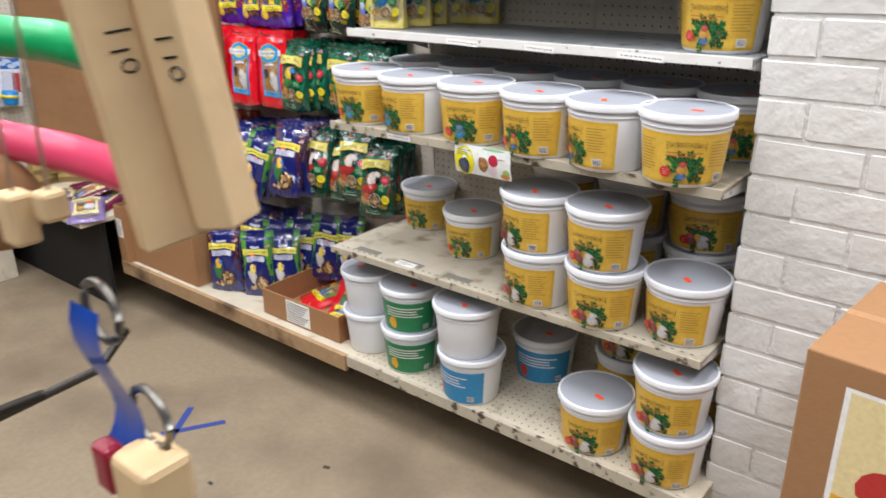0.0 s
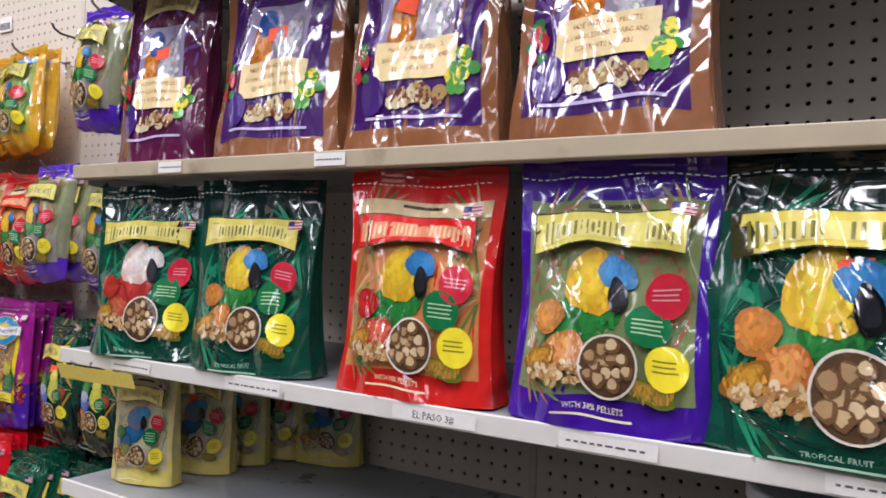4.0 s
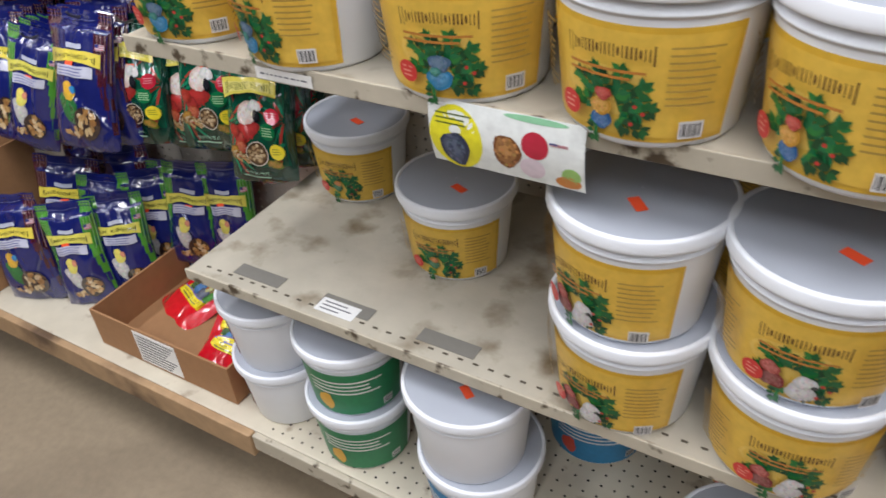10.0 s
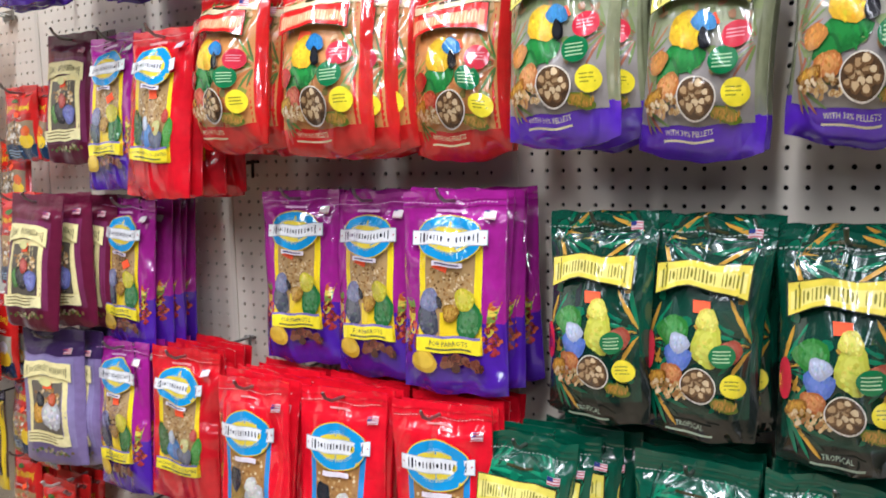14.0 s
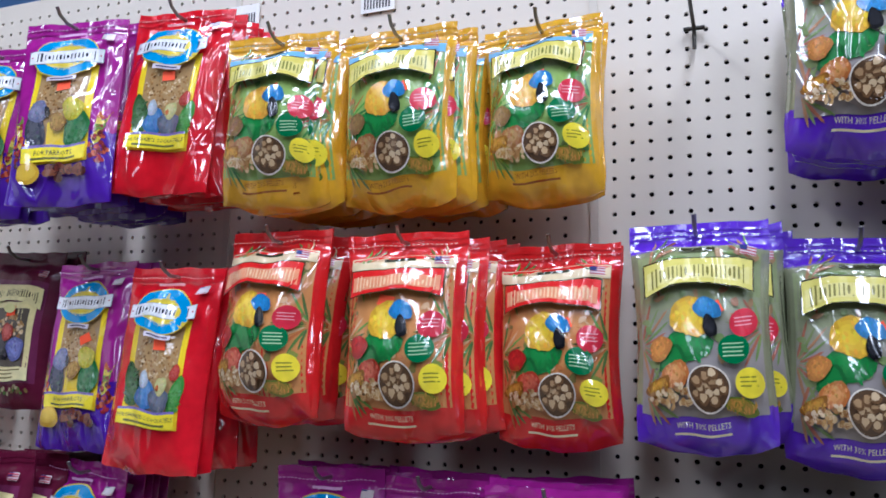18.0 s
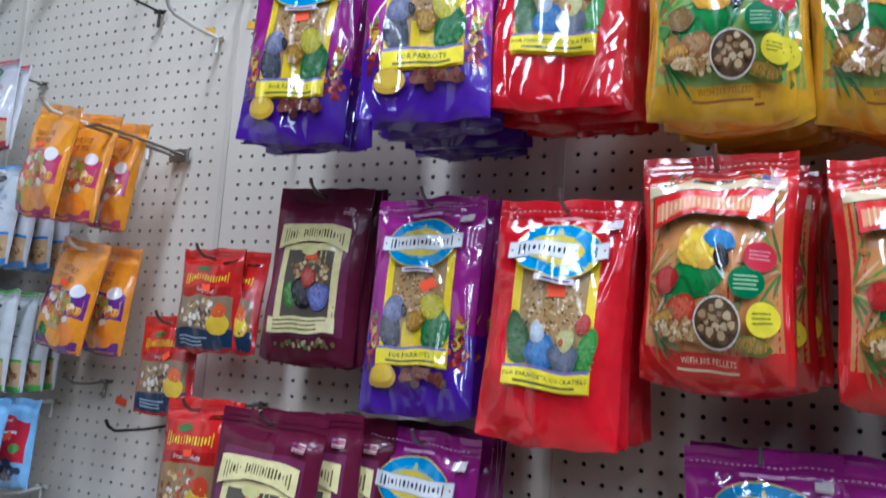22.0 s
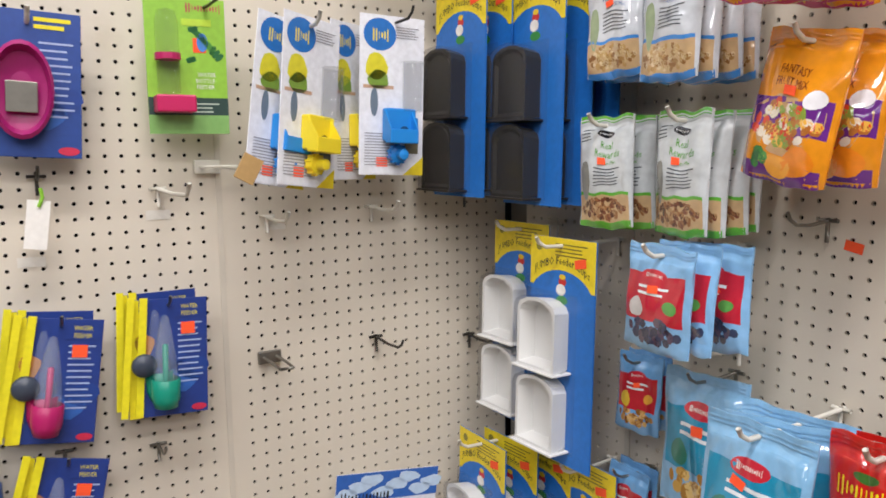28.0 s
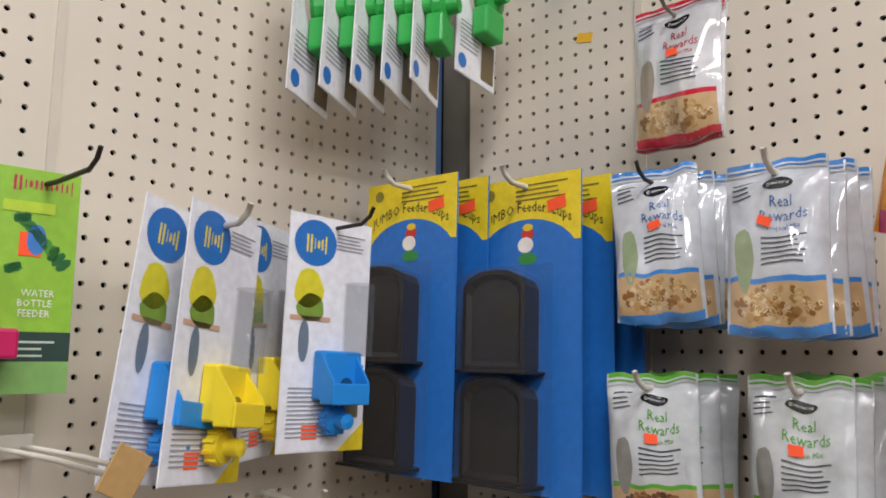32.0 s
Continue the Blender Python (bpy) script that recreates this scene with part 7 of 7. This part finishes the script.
s.tube([(0, -0.002, 0.004), (0.004, -0.003, -0.01), (0, -0.002, -0.025)], 0.003, hexa("8ac23c"))
part("tie", s, PLASTIC, tagc)


# ---- cartons and goods on the decks ----
def open_carton(name, label, m, w, d, h, parts=(), t=0.005, low_front=None):
    """An open-topped cardboard box: floor, four walls, and a paper label where it has one."""
    ob = thing(name, label, "box", "", m)
    for nm, x0, x1, y0, y1, z1 in (("front_wall", 0, w, 0, t, low_front or h), ("back_wall", 0, w, d - t, d, h), ("side_wall", 0, t, t, d - t, h), ("side_wall", w - t, w, t, d - t, h)):
        s = Shape()
        s.box(x0, x1, y0, y1, 0.0, z1, bevel=0.001)
        part(nm, s, CARTON, ob)
    s = Shape()
    s.box(t, w - t, t, d - t, 0.0, t)
    part("floor_panel", s, CARTON, ob)
    for x, z, lw, lh in parts:
        s = Shape()
        s.box(x, x + lw, -0.0012, -0.0002, z, z + lh, WHITE)
        sheet = part("paper_label", s, PAPER, ob, "white paper label with fine print")
        k = z + lh - 0.012
        while k > z + 0.006:
            s = Shape()
            s.box(x + 0.006, x + lw - 0.006 - 0.3 * lw * ((k * 977) % 1), -0.0016, -0.0012, k, k + 0.003, hexa("4a4a4a"))
            part("text_bar", s, PAPER, sheet)
            k -= 0.009
    return ob


open_carton("cardboard_box", "tall open brown cardboard box with seed bags inside", pose(1.427, -0.468, 0.227), 0.485, 0.262, 0.345)
for x, y, z, a in ((1.52, -0.33, 0.42, 84), (1.62, -0.35, 0.455, 97)):
    pouch("berry_green", pose(x, y, z, -83, 0, a))
open_carton("cardboard_box", "smaller open cardboard box with a paper label", pose(1.363, -0.5, 0.227), 0.061, 0.24, 0.27, ((0.008, 0.12, 0.045, 0.09),))
open_carton("cardboard_tray", "low open cardboard tray of red pouches", pose(2.325, -0.45, 0.227), 0.425, 0.43, 0.105, ((0.14, 0.008, 0.13, 0.09),))
for i, (x, y, z, a, tilt) in enumerate(((2.6, -0.2, 0.262, 12, -84), (2.5, -0.13, 0.275, -20, -80), (2.66, -0.22, 0.3, -8, -72), (2.48, -0.12, 0.31, 34, -74), (2.57, -0.17, 0.335, 16, -66))):
    pouch("avi_red", pose(x, y + 0.075, z, tilt, 0, a))
open_carton("cardboard_box", "large open brown cardboard box by the end wall", pose(0.02, -1.25, 0.449), 0.5, 0.6, 0.455)
stand_s = Shape()
stand_s.box(0.01, 0.6, -1.3, -0.672, 0.0, 0.447, bevel=0.004)
solid("storage_plinth", stand_s, DECK, "cream plinth under the cardboard box", "plinth")

for kind, x, y, z, a, tilt, lean in (("berry_navy", 1.995, -0.365, 0.504, 22, -11, -5), ("berry_navygreen", 2.142, -0.315, 0.493, 30, -12, -4), ("berry_navygreen", 2.222, -0.235, 0.494, 34, -12, -2), ("berry_navy", 2.03, -0.2, 0.53, 28, -14, 9), ("berry_navygreen", 2.14, -0.19, 0.5, 22, -14, 5), ("berry_navygreen", 2.24, -0.145, 0.515, 30, -12, -4), ("berry_navygreen", 2.305, -0.1, 0.53, 24, -10, 3), ("berry_navy", 2.1, -0.1, 0.525, 20, -10, -8), ("berry_navygreen", 2.385, -0.115, 0.555, 22, -10, 6), ("berry_navygreen", 2.465, -0.09, 0.56, 18, -8, -3), ("berry_navy", 1.98, -0.1, 0.515, 12, -10, 4)):
    pouch(kind, pose(x, y, z, tilt, lean, a))

# boxed goods on the corner shelf
BOXES = []


def grain_box(m):
    if BOXES:
        return copy_thing(BOXES[0], m)
    ob = thing("grain_box", "tan and green boxed bird treat with a round window", "box", "boxed treats", m)
    s = Shape()
    s.box(-0.11, 0.11, -0.06, 0.06, 0.0, 0.07, hexa("b29a62"), bevel=0.003)
    part("box_body", s, CARD, ob)
    s = Shape()
    s.box(-0.109, 0.109, 0.03, 0.0585, 0.0702, 0.0708, hexa("8a9a5a"))
    s.box(-0.1095, 0.1095, -0.0606, -0.0601, 0.005, 0.03, hexa("7a6238"))
    s.lathe([(0.0, 0.0709), (0.034, 0.0709), (0.034, 0.0704)], 20, hexa("6a4a2a"), pose(0.03, -0.012, 0))
    s.box(-0.09, -0.03, -0.03, -0.026, 0.0704, 0.0708, hexa("6a5a38"))
    s.box(-0.09, -0.04, -0.015, -0.011, 0.0704, 0.0708, hexa("6a5a38"))
    s.box(-0.06, -0.035, -0.002, 0.012, 0.0706, 0.0712, ORANGE)
    part("printed_panel", s, CARD, ob)
    BOXES.append(ob)
    return ob


for x, y, z, rx, a in ((0.46, -0.09, 0.452, 8, -28), (0.45, -0.3, 0.45, 0, 20), (0.68, -0.28, 0.45, 0, 50), (0.6, -0.5, 0.45, 0, 105), (0.7, -0.14, 0.45, 0, 12), (0.88, -0.2, 0.45, 0, 75), (0.62, -0.4, 0.522, 10, 80)):
    grain_box(pose(x, y, z, rx, 0, a))
for x, y, z, a, t in ((0.86, -0.36, 0.47, 60, -82), (1.0, -0.28, 0.49, -30, -80), (1.12, -0.3, 0.48, 25, -84), (0.98, -0.42, 0.52, 95, -70), (1.16, -0.36, 0.54, -15, -72), (1.04, -0.34, 0.57, 150, -74)):
    pouch("window_maroon", pose(x, y, z, t, 0, a))
for x, y, z, a in ((0.9, -0.52, 0.47, 140), (1.14, -0.5, 0.5, 60)):
    pouch("window_violet", pose(x, y, z, -80, 0, a))

# closed box in front of the pillar
big = thing("bird_food_carton", "closed brown carton with a yellow printed panel", "box", "", pose(4.343, -0.795, 0.0, 0, 0, -6))
s = Shape()
s.box(0, 0.5, 0, 0.4, 0.4, 0.9, bevel=0.004)
part("box_body", s, CARTON, big)
s = Shape()
s.box(0.0, 0.5, 0.188, 0.215, 0.8995, 0.9005, hexa("ac8259"))
part("tape", s, CARD, big, "clear brown packing tape")
p = Print(lambda u, v, lift=0.0: (0.075 + 0.34 * u + 0.17, -0.0012 - lift, 0.452 + 0.4 * v), 0.75)
p.rect(-0.5, 0.0, 0.5, 1.0, WHITE)
p.up()
p.rect(-0.47, 0.02, 0.47, 0.98, hexa("e2cf9a"))
p.up()
p.rect(-0.47, 0.02, 0.47, 0.45, hexa("e6a81c"))
p.up()
p.strokes(-0.25, 0.35, 0.82, 0.11, hexa("6a4a2a"), 11, 0.02, 4)
p.oval(-0.2, 0.55, 0.16, 0.12, hexa("b8302a"), wob=0.08)
p.oval(0.1, 0.56, 0.2, 0.12, hexa("dcd8d0"), wob=0.08)
p.scatter(0.15, 0.42, 0.2, 0.06, 14, 0.05, GREENS, 3)
p.rect(0.05, 0.16, 0.4, 0.28, hexa("efe6cf"))
part("printed_panel", p.s, CARD, big)
s = Shape()
s.box(-0.017, 0.017, -0.008, 0.008, 0.9005, 0.9012, ORANGE, m=pose(0.13, 0.17, 0, 0, 0, -30))
part("price_sticker", s, PAPER, big, "small orange price sticker")
under = thing("storage_crate", "plain brown carton under the printed carton", "box", "", pose(4.35, -0.785, 0.0, 0, 0, -6))
s = Shape()
s.box(0, 0.48, 0, 0.38, 0.002, 0.399, bevel=0.004)
part("box_body", s, CARTON, under)

# folded card sign on the pail shelf
sign = thing("shelf_sign", "white folded shelf sign with a yellow oval", "sign", "", pose(3.415, -0.493, 1.066, 4, 0, 0))
def sign_face(u, v, lift=0.0):
    return (0.185 * u, -0.002 - 0.006 * math.sin(3 * v) - lift, -0.082 + 0.082 * v)


def sign_part(name, label, draw, level):
    p = Print(sign_face, 2.2)
    p.layer = level
    draw(p)
    part(name, p.s, CARD, sign, label)


sign_part("card_sheet", "", lambda p: p.rect(-0.5, 0.0, 0.5, 1.0, hexa("e8ebe6")), 1)
sign_part("yellow_oval", "yellow oval with plain bars", lambda p: p.oval(-0.32, 0.45, 0.18, 0.5, hexa("e9e022"), seg=24), 2)
sign_part("text_bars", "dark green text bars", lambda p: p.lines(-0.45, -0.2, 0.8, 3, 0.07, 0.022, hexa("5a6a2a")), 3)
sign_part("grey_blot", "grey picture blot", lambda p: p.blob(-0.33, 0.28, 0.1, 0.28, hexa("2c3650"), hexa("68748c")), 4)
sign_part("brown_bowl", "brown picture of a bowl", lambda p: p.blob(0.02, 0.42, 0.09, 0.26, hexa("7a4a24"), hexa("d09a5c")), 4)
sign_part("red_seal", "dark red round seal", lambda p: p.oval(0.2, 0.6, 0.085, 0.2, hexa("b8243c"), seg=22), 4)
sign_part("pink_seal", "pale pink round seal", lambda p: p.oval(0.18, 0.24, 0.08, 0.17, hexa("e0cfd6"), seg=22), 5)
sign_part("small_flag", "small flag print", lambda p: flag(p, 0.29, 0.66), 4)
sign_part("leaf_print", "pale green leaf print", lambda p: (p.oval(0.2, 0.95, 0.2, 0.045, hexa("8fc49a"))), 3)
sign_part("fruit_print", "green and orange fruit print", lambda p: (p.oval(0.42, 0.24, 0.06, 0.13, hexa("9ac06a")), p.oval(0.4, 0.12, 0.08, 0.1, hexa("c9803a"))), 3)


def lip_label(x, y, z, w=0.09, text=None, tilt=0.0):
    """A small strip label on a shelf edge."""
    ob = thing("shelf_label", "small white handwritten shelf label", "label", "shelf labels", pose(x, y, z, 0, tilt, 0))
    p = Print(lambda u, v, lift=0.0: (w * u, -0.0004 - lift, 0.016 * (v - 0.5)), w / 0.016)
    p.rect(-0.5, 0.0, 0.5, 1.0, hexa("e6e4de"))
    p.up()
    if text:
        p.words(text, 0, 0.45, 0.75, hexa("1a1a1e"), 0.9)
    else:
        rnd = random.Random(int(x * 1000))
        u = -0.42
        while u < 0.4:
            du = 0.03 + 0.07 * rnd.random()
            p.rect(u, 0.42, u + du, 0.55, hexa("5a5a60"))
            u += du + 0.03
    part("paper_strip", p.s, PAPER, ob)


lip_label(3.0, -0.4065, 1.536, 0.09)
lip_label(3.25, -0.4065, 1.536, 0.1)
lip_label(3.53, -0.4065, 1.536, 0.11, "EL PASO 3#")
lip_label(3.73, -0.4065, 1.536, 0.1)
lip_label(3.97, -0.4065, 1.536, 0.1)
for x, w in ((3.27, 0.11), (3.52, 0.09), (3.8, 0.12)):
    lip_label(x, -0.3965, 1.32, w, None, 2)
for x in (3.06, 3.36):
    lip_label(x, -0.3965, 1.829, 0.05)
lip_label(3.11, -0.4915, 1.049, 0.09)
tagw = thing("shelf_label", "white handwritten label lying on the shelf front", "label", "shelf labels", pose(3.085, -0.45, 0.6256))
p = Print(lambda u, v, lift=0.0: (0.075 * u, 0.032 * (v - 0.5), lift), 2.3)
p.rect(-0.5, 0.0, 0.5, 1.0, hexa("dddcd8"))
p.up()
for k in range(3):
    p.rect(-0.4, 0.72 - 0.26 * k, (0.2, 0.35, 0.1)[k], 0.8 - 0.26 * k, hexa("4a4a50"))
part("paper_strip", p.s, PAPER, tagw)
for x in (2.86, 3.045, 3.235):
    s = Shape()
    s.box(x, x + 0.1, -0.452, -0.424, 0.6254, 0.6262, hexa("77746c"))
    solid("adhesive_strip", s, PAPER, "dull grey adhesive strip stuck to the shelf", "strip", "adhesive strips")
tag = thing("yellow_tab", "yellow paper tab folded over a pouch", "label", "", pose(2.93, -0.41, 1.526, -8, 0, 4))
s = Shape()
s.grid(lambda a, b: (-0.085 + 0.17 * a, -0.012 * b - 0.006 * math.sin(3 * a), -0.022 + 0.022 * b), 8, 2, hexa("efdb6a"))
part("paper_tab", s, PAPER, tag)

# tape cross and bits on the floor
for a, ln in ((58, 0.34), (-55, 0.3)):
    s = Shape()
    s.box(-ln / 2, ln / 2, -0.012, 0.012, 0.0006, 0.0012, hexa("2c3f86"))
    solid("floor_tape", s, PAPER, "strip of blue tape stuck to the floor", "tape", "tape cross", m=pose(2.44, -0.965, 0, 0, 0, a))
rnd = random.Random(8)
for i in range(9):
    s = Shape()
    c = (WHITE, ORANGE, hexa("3a342c"))[i % 3]
    q = 0.006 + 0.006 * rnd.random()
    s.box(-q, q, -q * 0.6, q * 0.6, 0.0005, 0.0015, c)
    solid("floor_scrap", s, PAPER, "tiny paper scrap lying on the floor", "scrap", "floor scraps", m=pose(1.9 + 1.9 * rnd.random(), -0.65 - 0.9 * rnd.random(), 0, 0, 0, 360 * rnd.random()))

# price tags stuck straight on the board
for x, z, c in ((0.784, 1.53, ORANGE), (0.29, 2.205, hexa("e8b22a")), (0.9, 2.22, hexa("e8b22a")), (1.0, 2.22, hexa("e8b22a"))):
    s = Shape()
    s.box(-0.013, 0.013, -0.0012, -0.0004, -0.007, 0.007, c)
    solid("price_tag", s, PAPER, "small bright price tag on the pegboard", "tag", "board tags", m=pose(x, 0, z, 0, 12, 0))
for y, z in ((-0.735, 1.56), (-0.93, 1.495), (-0.53, 1.53)):
    s = Shape()
    s.box(0.0004, 0.0012, -0.02, 0.02, -0.008, 0.008, hexa("d9d5cb"))
    solid("price_tag", s, PAPER, "faded white price tag on the pegboard", "tag", "board tags", m=pose(0, y, z))
for x, z in ((1.86, 2.3), (1.6, 2.31), (1.2, 2.27)):
    s = Shape()
    s.box(-0.03, 0.03, -0.002, 0.0, -0.02, 0.02, WHITE)
    for k in range(9):
        s.box(-0.024 + 0.0055 * k, -0.0215 + 0.0055 * k, -0.0026, -0.002, -0.014, 0.004, BLACK)
    solid("scan_tag", s, PAPER, "white tag with black bars on a hook", "tag", "scan tags", m=pose(x, -0.003, z))

# ---- lamps under the ceiling ----
first_lamp = None
for row_y, row_power in TUBE_ROWS:
    for row_x in TUBE_X:
        m = pose(row_x, row_y, CEILING - 0.12, 0, 0, 90)
        if first_lamp:
            copy_thing(first_lamp, m)
            continue
        first_lamp = thing("strip_light", "white fluorescent strip light under the ceiling", "lamp", "strip lights", m)
        s = Shape()
        s.box(-0.62, 0.62, -0.13, 0.13, 0.03, 0.119, bevel=0.006)
        part("housing", s, LIP, first_lamp)
        for dy in (-0.07, 0.07):
            s = Shape()
            s.tube([(-0.6, dy, 0.018), (0.6, dy, 0.018)], 0.01, seg=10)
            part("tube", s, LIP, first_lamp)

# wooden perches stacked on top of the shelving
for x, a in ((0.35, 20), (0.55, -12), (0.72, 30)):
    ob = thing("wooden_perch", "bare wooden perch lying on top of the shelving", "perch", "wooden perches", pose(x, 0.03, PEG_TOP + 0.014, 0, 0, a))
    s = Shape()
    s.tube([(-0.02, -0.16, 0.0), (0.0, 0.0, 0.006), (0.01, 0.1, 0.0)], 0.012, seg=10)
    part("dowel", s, WOOD, ob, smooth=True)

# ---- toys hanging on the other side of the aisle ----
rack = thing("display_rack", "dark steel display rack with toys on its arms", "rack", "", pose(4.017, -2.249, -0.15))
for nm, pts, r in (("post", [(0, 0, 0.17), (0, 0, 1.985)], 0.018), ("foot", [(-0.2, 0, 0.166), (0.2, 0, 0.166)], 0.015), ("foot", [(0, -0.2, 0.166), (0, 0.05, 0.166)], 0.015), ("arm", [(0, 0, 1.885), (0.1, 0.2, 1.885), (0.14, 0.37, 1.895)], 0.006), ("hook_wire", [(0, 0, 1.425), (0.05, 0.18, 1.43), (0.07, 0.3, 1.435)], 0.004), ("hook_wire", [(0.06, -0.02, 1.435), (0.06, 0.22, 1.425), (-0.02, 0.38, 1.385), (-0.04, 0.42, 1.4)], 0.004)):
    s = Shape()
    s.tube(pts, r, seg=8)
    part(nm, s, DARKWIRE, rack, smooth=True)
toy_a = thing("wooden_bird_toy", "hanging bird toy with pale boards and coloured rolls", "bird toy", "bird toys", pose(4.160, -1.884, -0.076))
for x, y, a, z0, wide, deep in ((0.042, -0.034, -11, 1.49, 0.018, 0.042), (0.08, 0.0, 19, 1.503, 0.026, 0.03)):
    s = Shape()
    s.box(-wide, 0, 0, deep, z0, 1.86, bevel=0.002)
    board = part("board", s, PALEWOOD, toy_a)
    board.matrix_basis = Matrix.Translation((x, y, 1.6)) @ Matrix.Rotation(radians(-8), 4, (-0.63, 0.78, 0)) @ pose(-0.012, -0.01, -1.605, 0, 0, a)
    s = Shape()
    for k, z in enumerate((1.612, 1.602)):
        if deep > wide * 2:
            s.box(0.0002, 0.0006, 0.012, 0.026 - 0.004 * k, z, z + 0.0012, BLACK)
        else:
            s.box(-0.017 + 0.002 * k, -0.006, -0.0006, -0.0002, z, z + 0.0012, BLACK)
    ring = [(0.0045 * math.cos(q * math.pi / 5), 0.0035 * math.sin(q * math.pi / 5) + 1.594) for q in range(11)]
    s.tube([(0.0004, 0.02 + p, q) if deep > wide * 2 else (-0.009 + p, -0.0004, q) for p, q in ring], 0.0006, BLACK, seg=4)
    part("pen_mark", s, CARD, board, "hand-drawn black marks")
for name_c, c, z, ln in (("green_roll", hexa("1fa860"), 1.593, 0.11), ("pink_roll", hexa("e0486c"), 1.522, 0.12)):
    s = Shape()
    s.tube([(-ln - 0.02, -0.03, z + 0.004), (-ln / 2, -0.02, z + 0.003), (0.0, -0.01, z - 0.004)], 0.013, c, seg=14)
    part(name_c, s, PLASTIC, toy_a, smooth=True)
s = Shape()
s.grid(lambda a, b: (-0.33 + 0.15 * a, 0.075 + 0.11 * a + 0.006 * math.sin(4 * b), 1.45 + 0.32 * b), 4, 8)
s.grid(lambda a, b: (-0.332 + 0.15 * a, 0.079 + 0.11 * a + 0.006 * math.sin(4 * b), 1.45 + 0.32 * b), 4, 8, flip=True)
part("cardboard_sheet", s, CARTON, toy_a, "brown corrugated cardboard sheet")
s = Shape()
s.lathe([(0.0, -0.012), (0.03, -0.012), (0.034, -0.006), (0.034, 0.006), (0.03, 0.012), (0.0, 0.012)], 24, m=pose(-0.125, -0.05, 1.487, 90, 0, 40))
part("wooden_disc", s, CARTON, toy_a, "thick brown disc", smooth=True)
for x, y, z0, hw, hh in ((-0.024, -0.074, 1.488, 0.01, 0.032), (-0.006, -0.062, 1.503, 0.008, 0.018)):
    s = Shape()
    s.box(x - hw, x + hw, y - 0.008, y + 0.008, z0, z0 + hh, bevel=0.003)
    part("wood_block", s, PALEWOOD, toy_a)
    s = Shape()
    s.tube([(x, y, z0 + hh - 0.004), (x, y + 0.004, z0 + 0.2), (x + 0.02, y + 0.03, 1.86)], 0.0012, hexa("8f7c66"), seg=6)
    part("cord", s, CARD, toy_a)
toy_b = thing("strap_bird_toy", "blue strap bird toy with steel rings and blocks", "bird toy", "bird toys", Matrix.Translation((4.163, -1.938, 1.318)) @ Matrix.Diagonal((1.45, 1.45, 1.45, 1)) @ Matrix.Translation((0, 0, -1.385)))
s = Shape()
s.grid(lambda a, b: (-0.012 + 0.024 * a + 0.006 * math.sin(5 * b), 0.004 * math.sin(6 * b), 1.35 + 0.07 * b), 3, 8, hexa("1f4aa8"))
part("strap", s, SATIN, toy_b, smooth=True)
for z, x in ((1.415, -0.006), (1.372, 0.02)):
    s = Shape()
    s.tube([(x + 0.014 * math.cos(k * math.pi / 8), 0.006, z + 0.014 * math.sin(k * math.pi / 8)) for k in range(17)], 0.0022)
    part("ring", s, STEEL, toy_b, smooth=True)
s = Shape()
s.box(0.01, 0.04, -0.012, 0.012, 1.3, 1.36, bevel=0.004)
part("wood_block", s, PALEWOOD, toy_b)
s = Shape()
s.box(0.0, 0.014, -0.014, -0.004, 1.338, 1.362, hexa("8a1a30"), bevel=0.003)
part("red_bead", s, PLASTIC, toy_b)

# ---- bricks ----
BRICK_MESH = []
rnd = random.Random(3)
for k in range(8):
    s = Shape()
    bm = bmesh.new()
    bmesh.ops.create_cube(bm, size=1.0)
    for w in bm.verts:
        w.co = Vector((w.co.x * 0.228, w.co.y * 0.03, w.co.z * 0.0825))
    bmesh.ops.bevel(bm, geom=bm.edges[:], offset=0.004, segments=2, affect="EDGES")
    for w in bm.verts:
        w.co += Vector((rnd.uniform(-1, 1) * 0.0028, rnd.uniform(-1, 1) * 0.0007, rnd.uniform(-1, 1) * 0.0022))
    s.take(bm)
    BRICK_MESH.append(s.mesh("brick", BRICK, False))
for r in range(39):
    z = 0.02 + 0.088 * (r + 0.5)
    x = 4.078 + rnd.uniform(-0.005, 0.003)
    first = True
    while x < 5.15:
        full = not (first and r % 2)
        ln = (0.228 if full else 0.104) + rnd.uniform(-0.004, 0.004)
        ob = new("brick" if full else "half_brick", BRICK_MESH[rnd.randrange(8)])
        ob.matrix_basis = pose(x + ln / 2, -0.3602 + rnd.uniform(-0.0015, 0.0008), z + rnd.uniform(-0.0015, 0.0015), rnd.uniform(-0.8, 0.8), rnd.uniform(-0.5, 0.5), rnd.uniform(-0.25, 0.25)) @ Matrix.Diagonal((ln / 0.228, 1, 1, 1))
        ob.parent = pillar
        x += ln + 0.005
        first = False
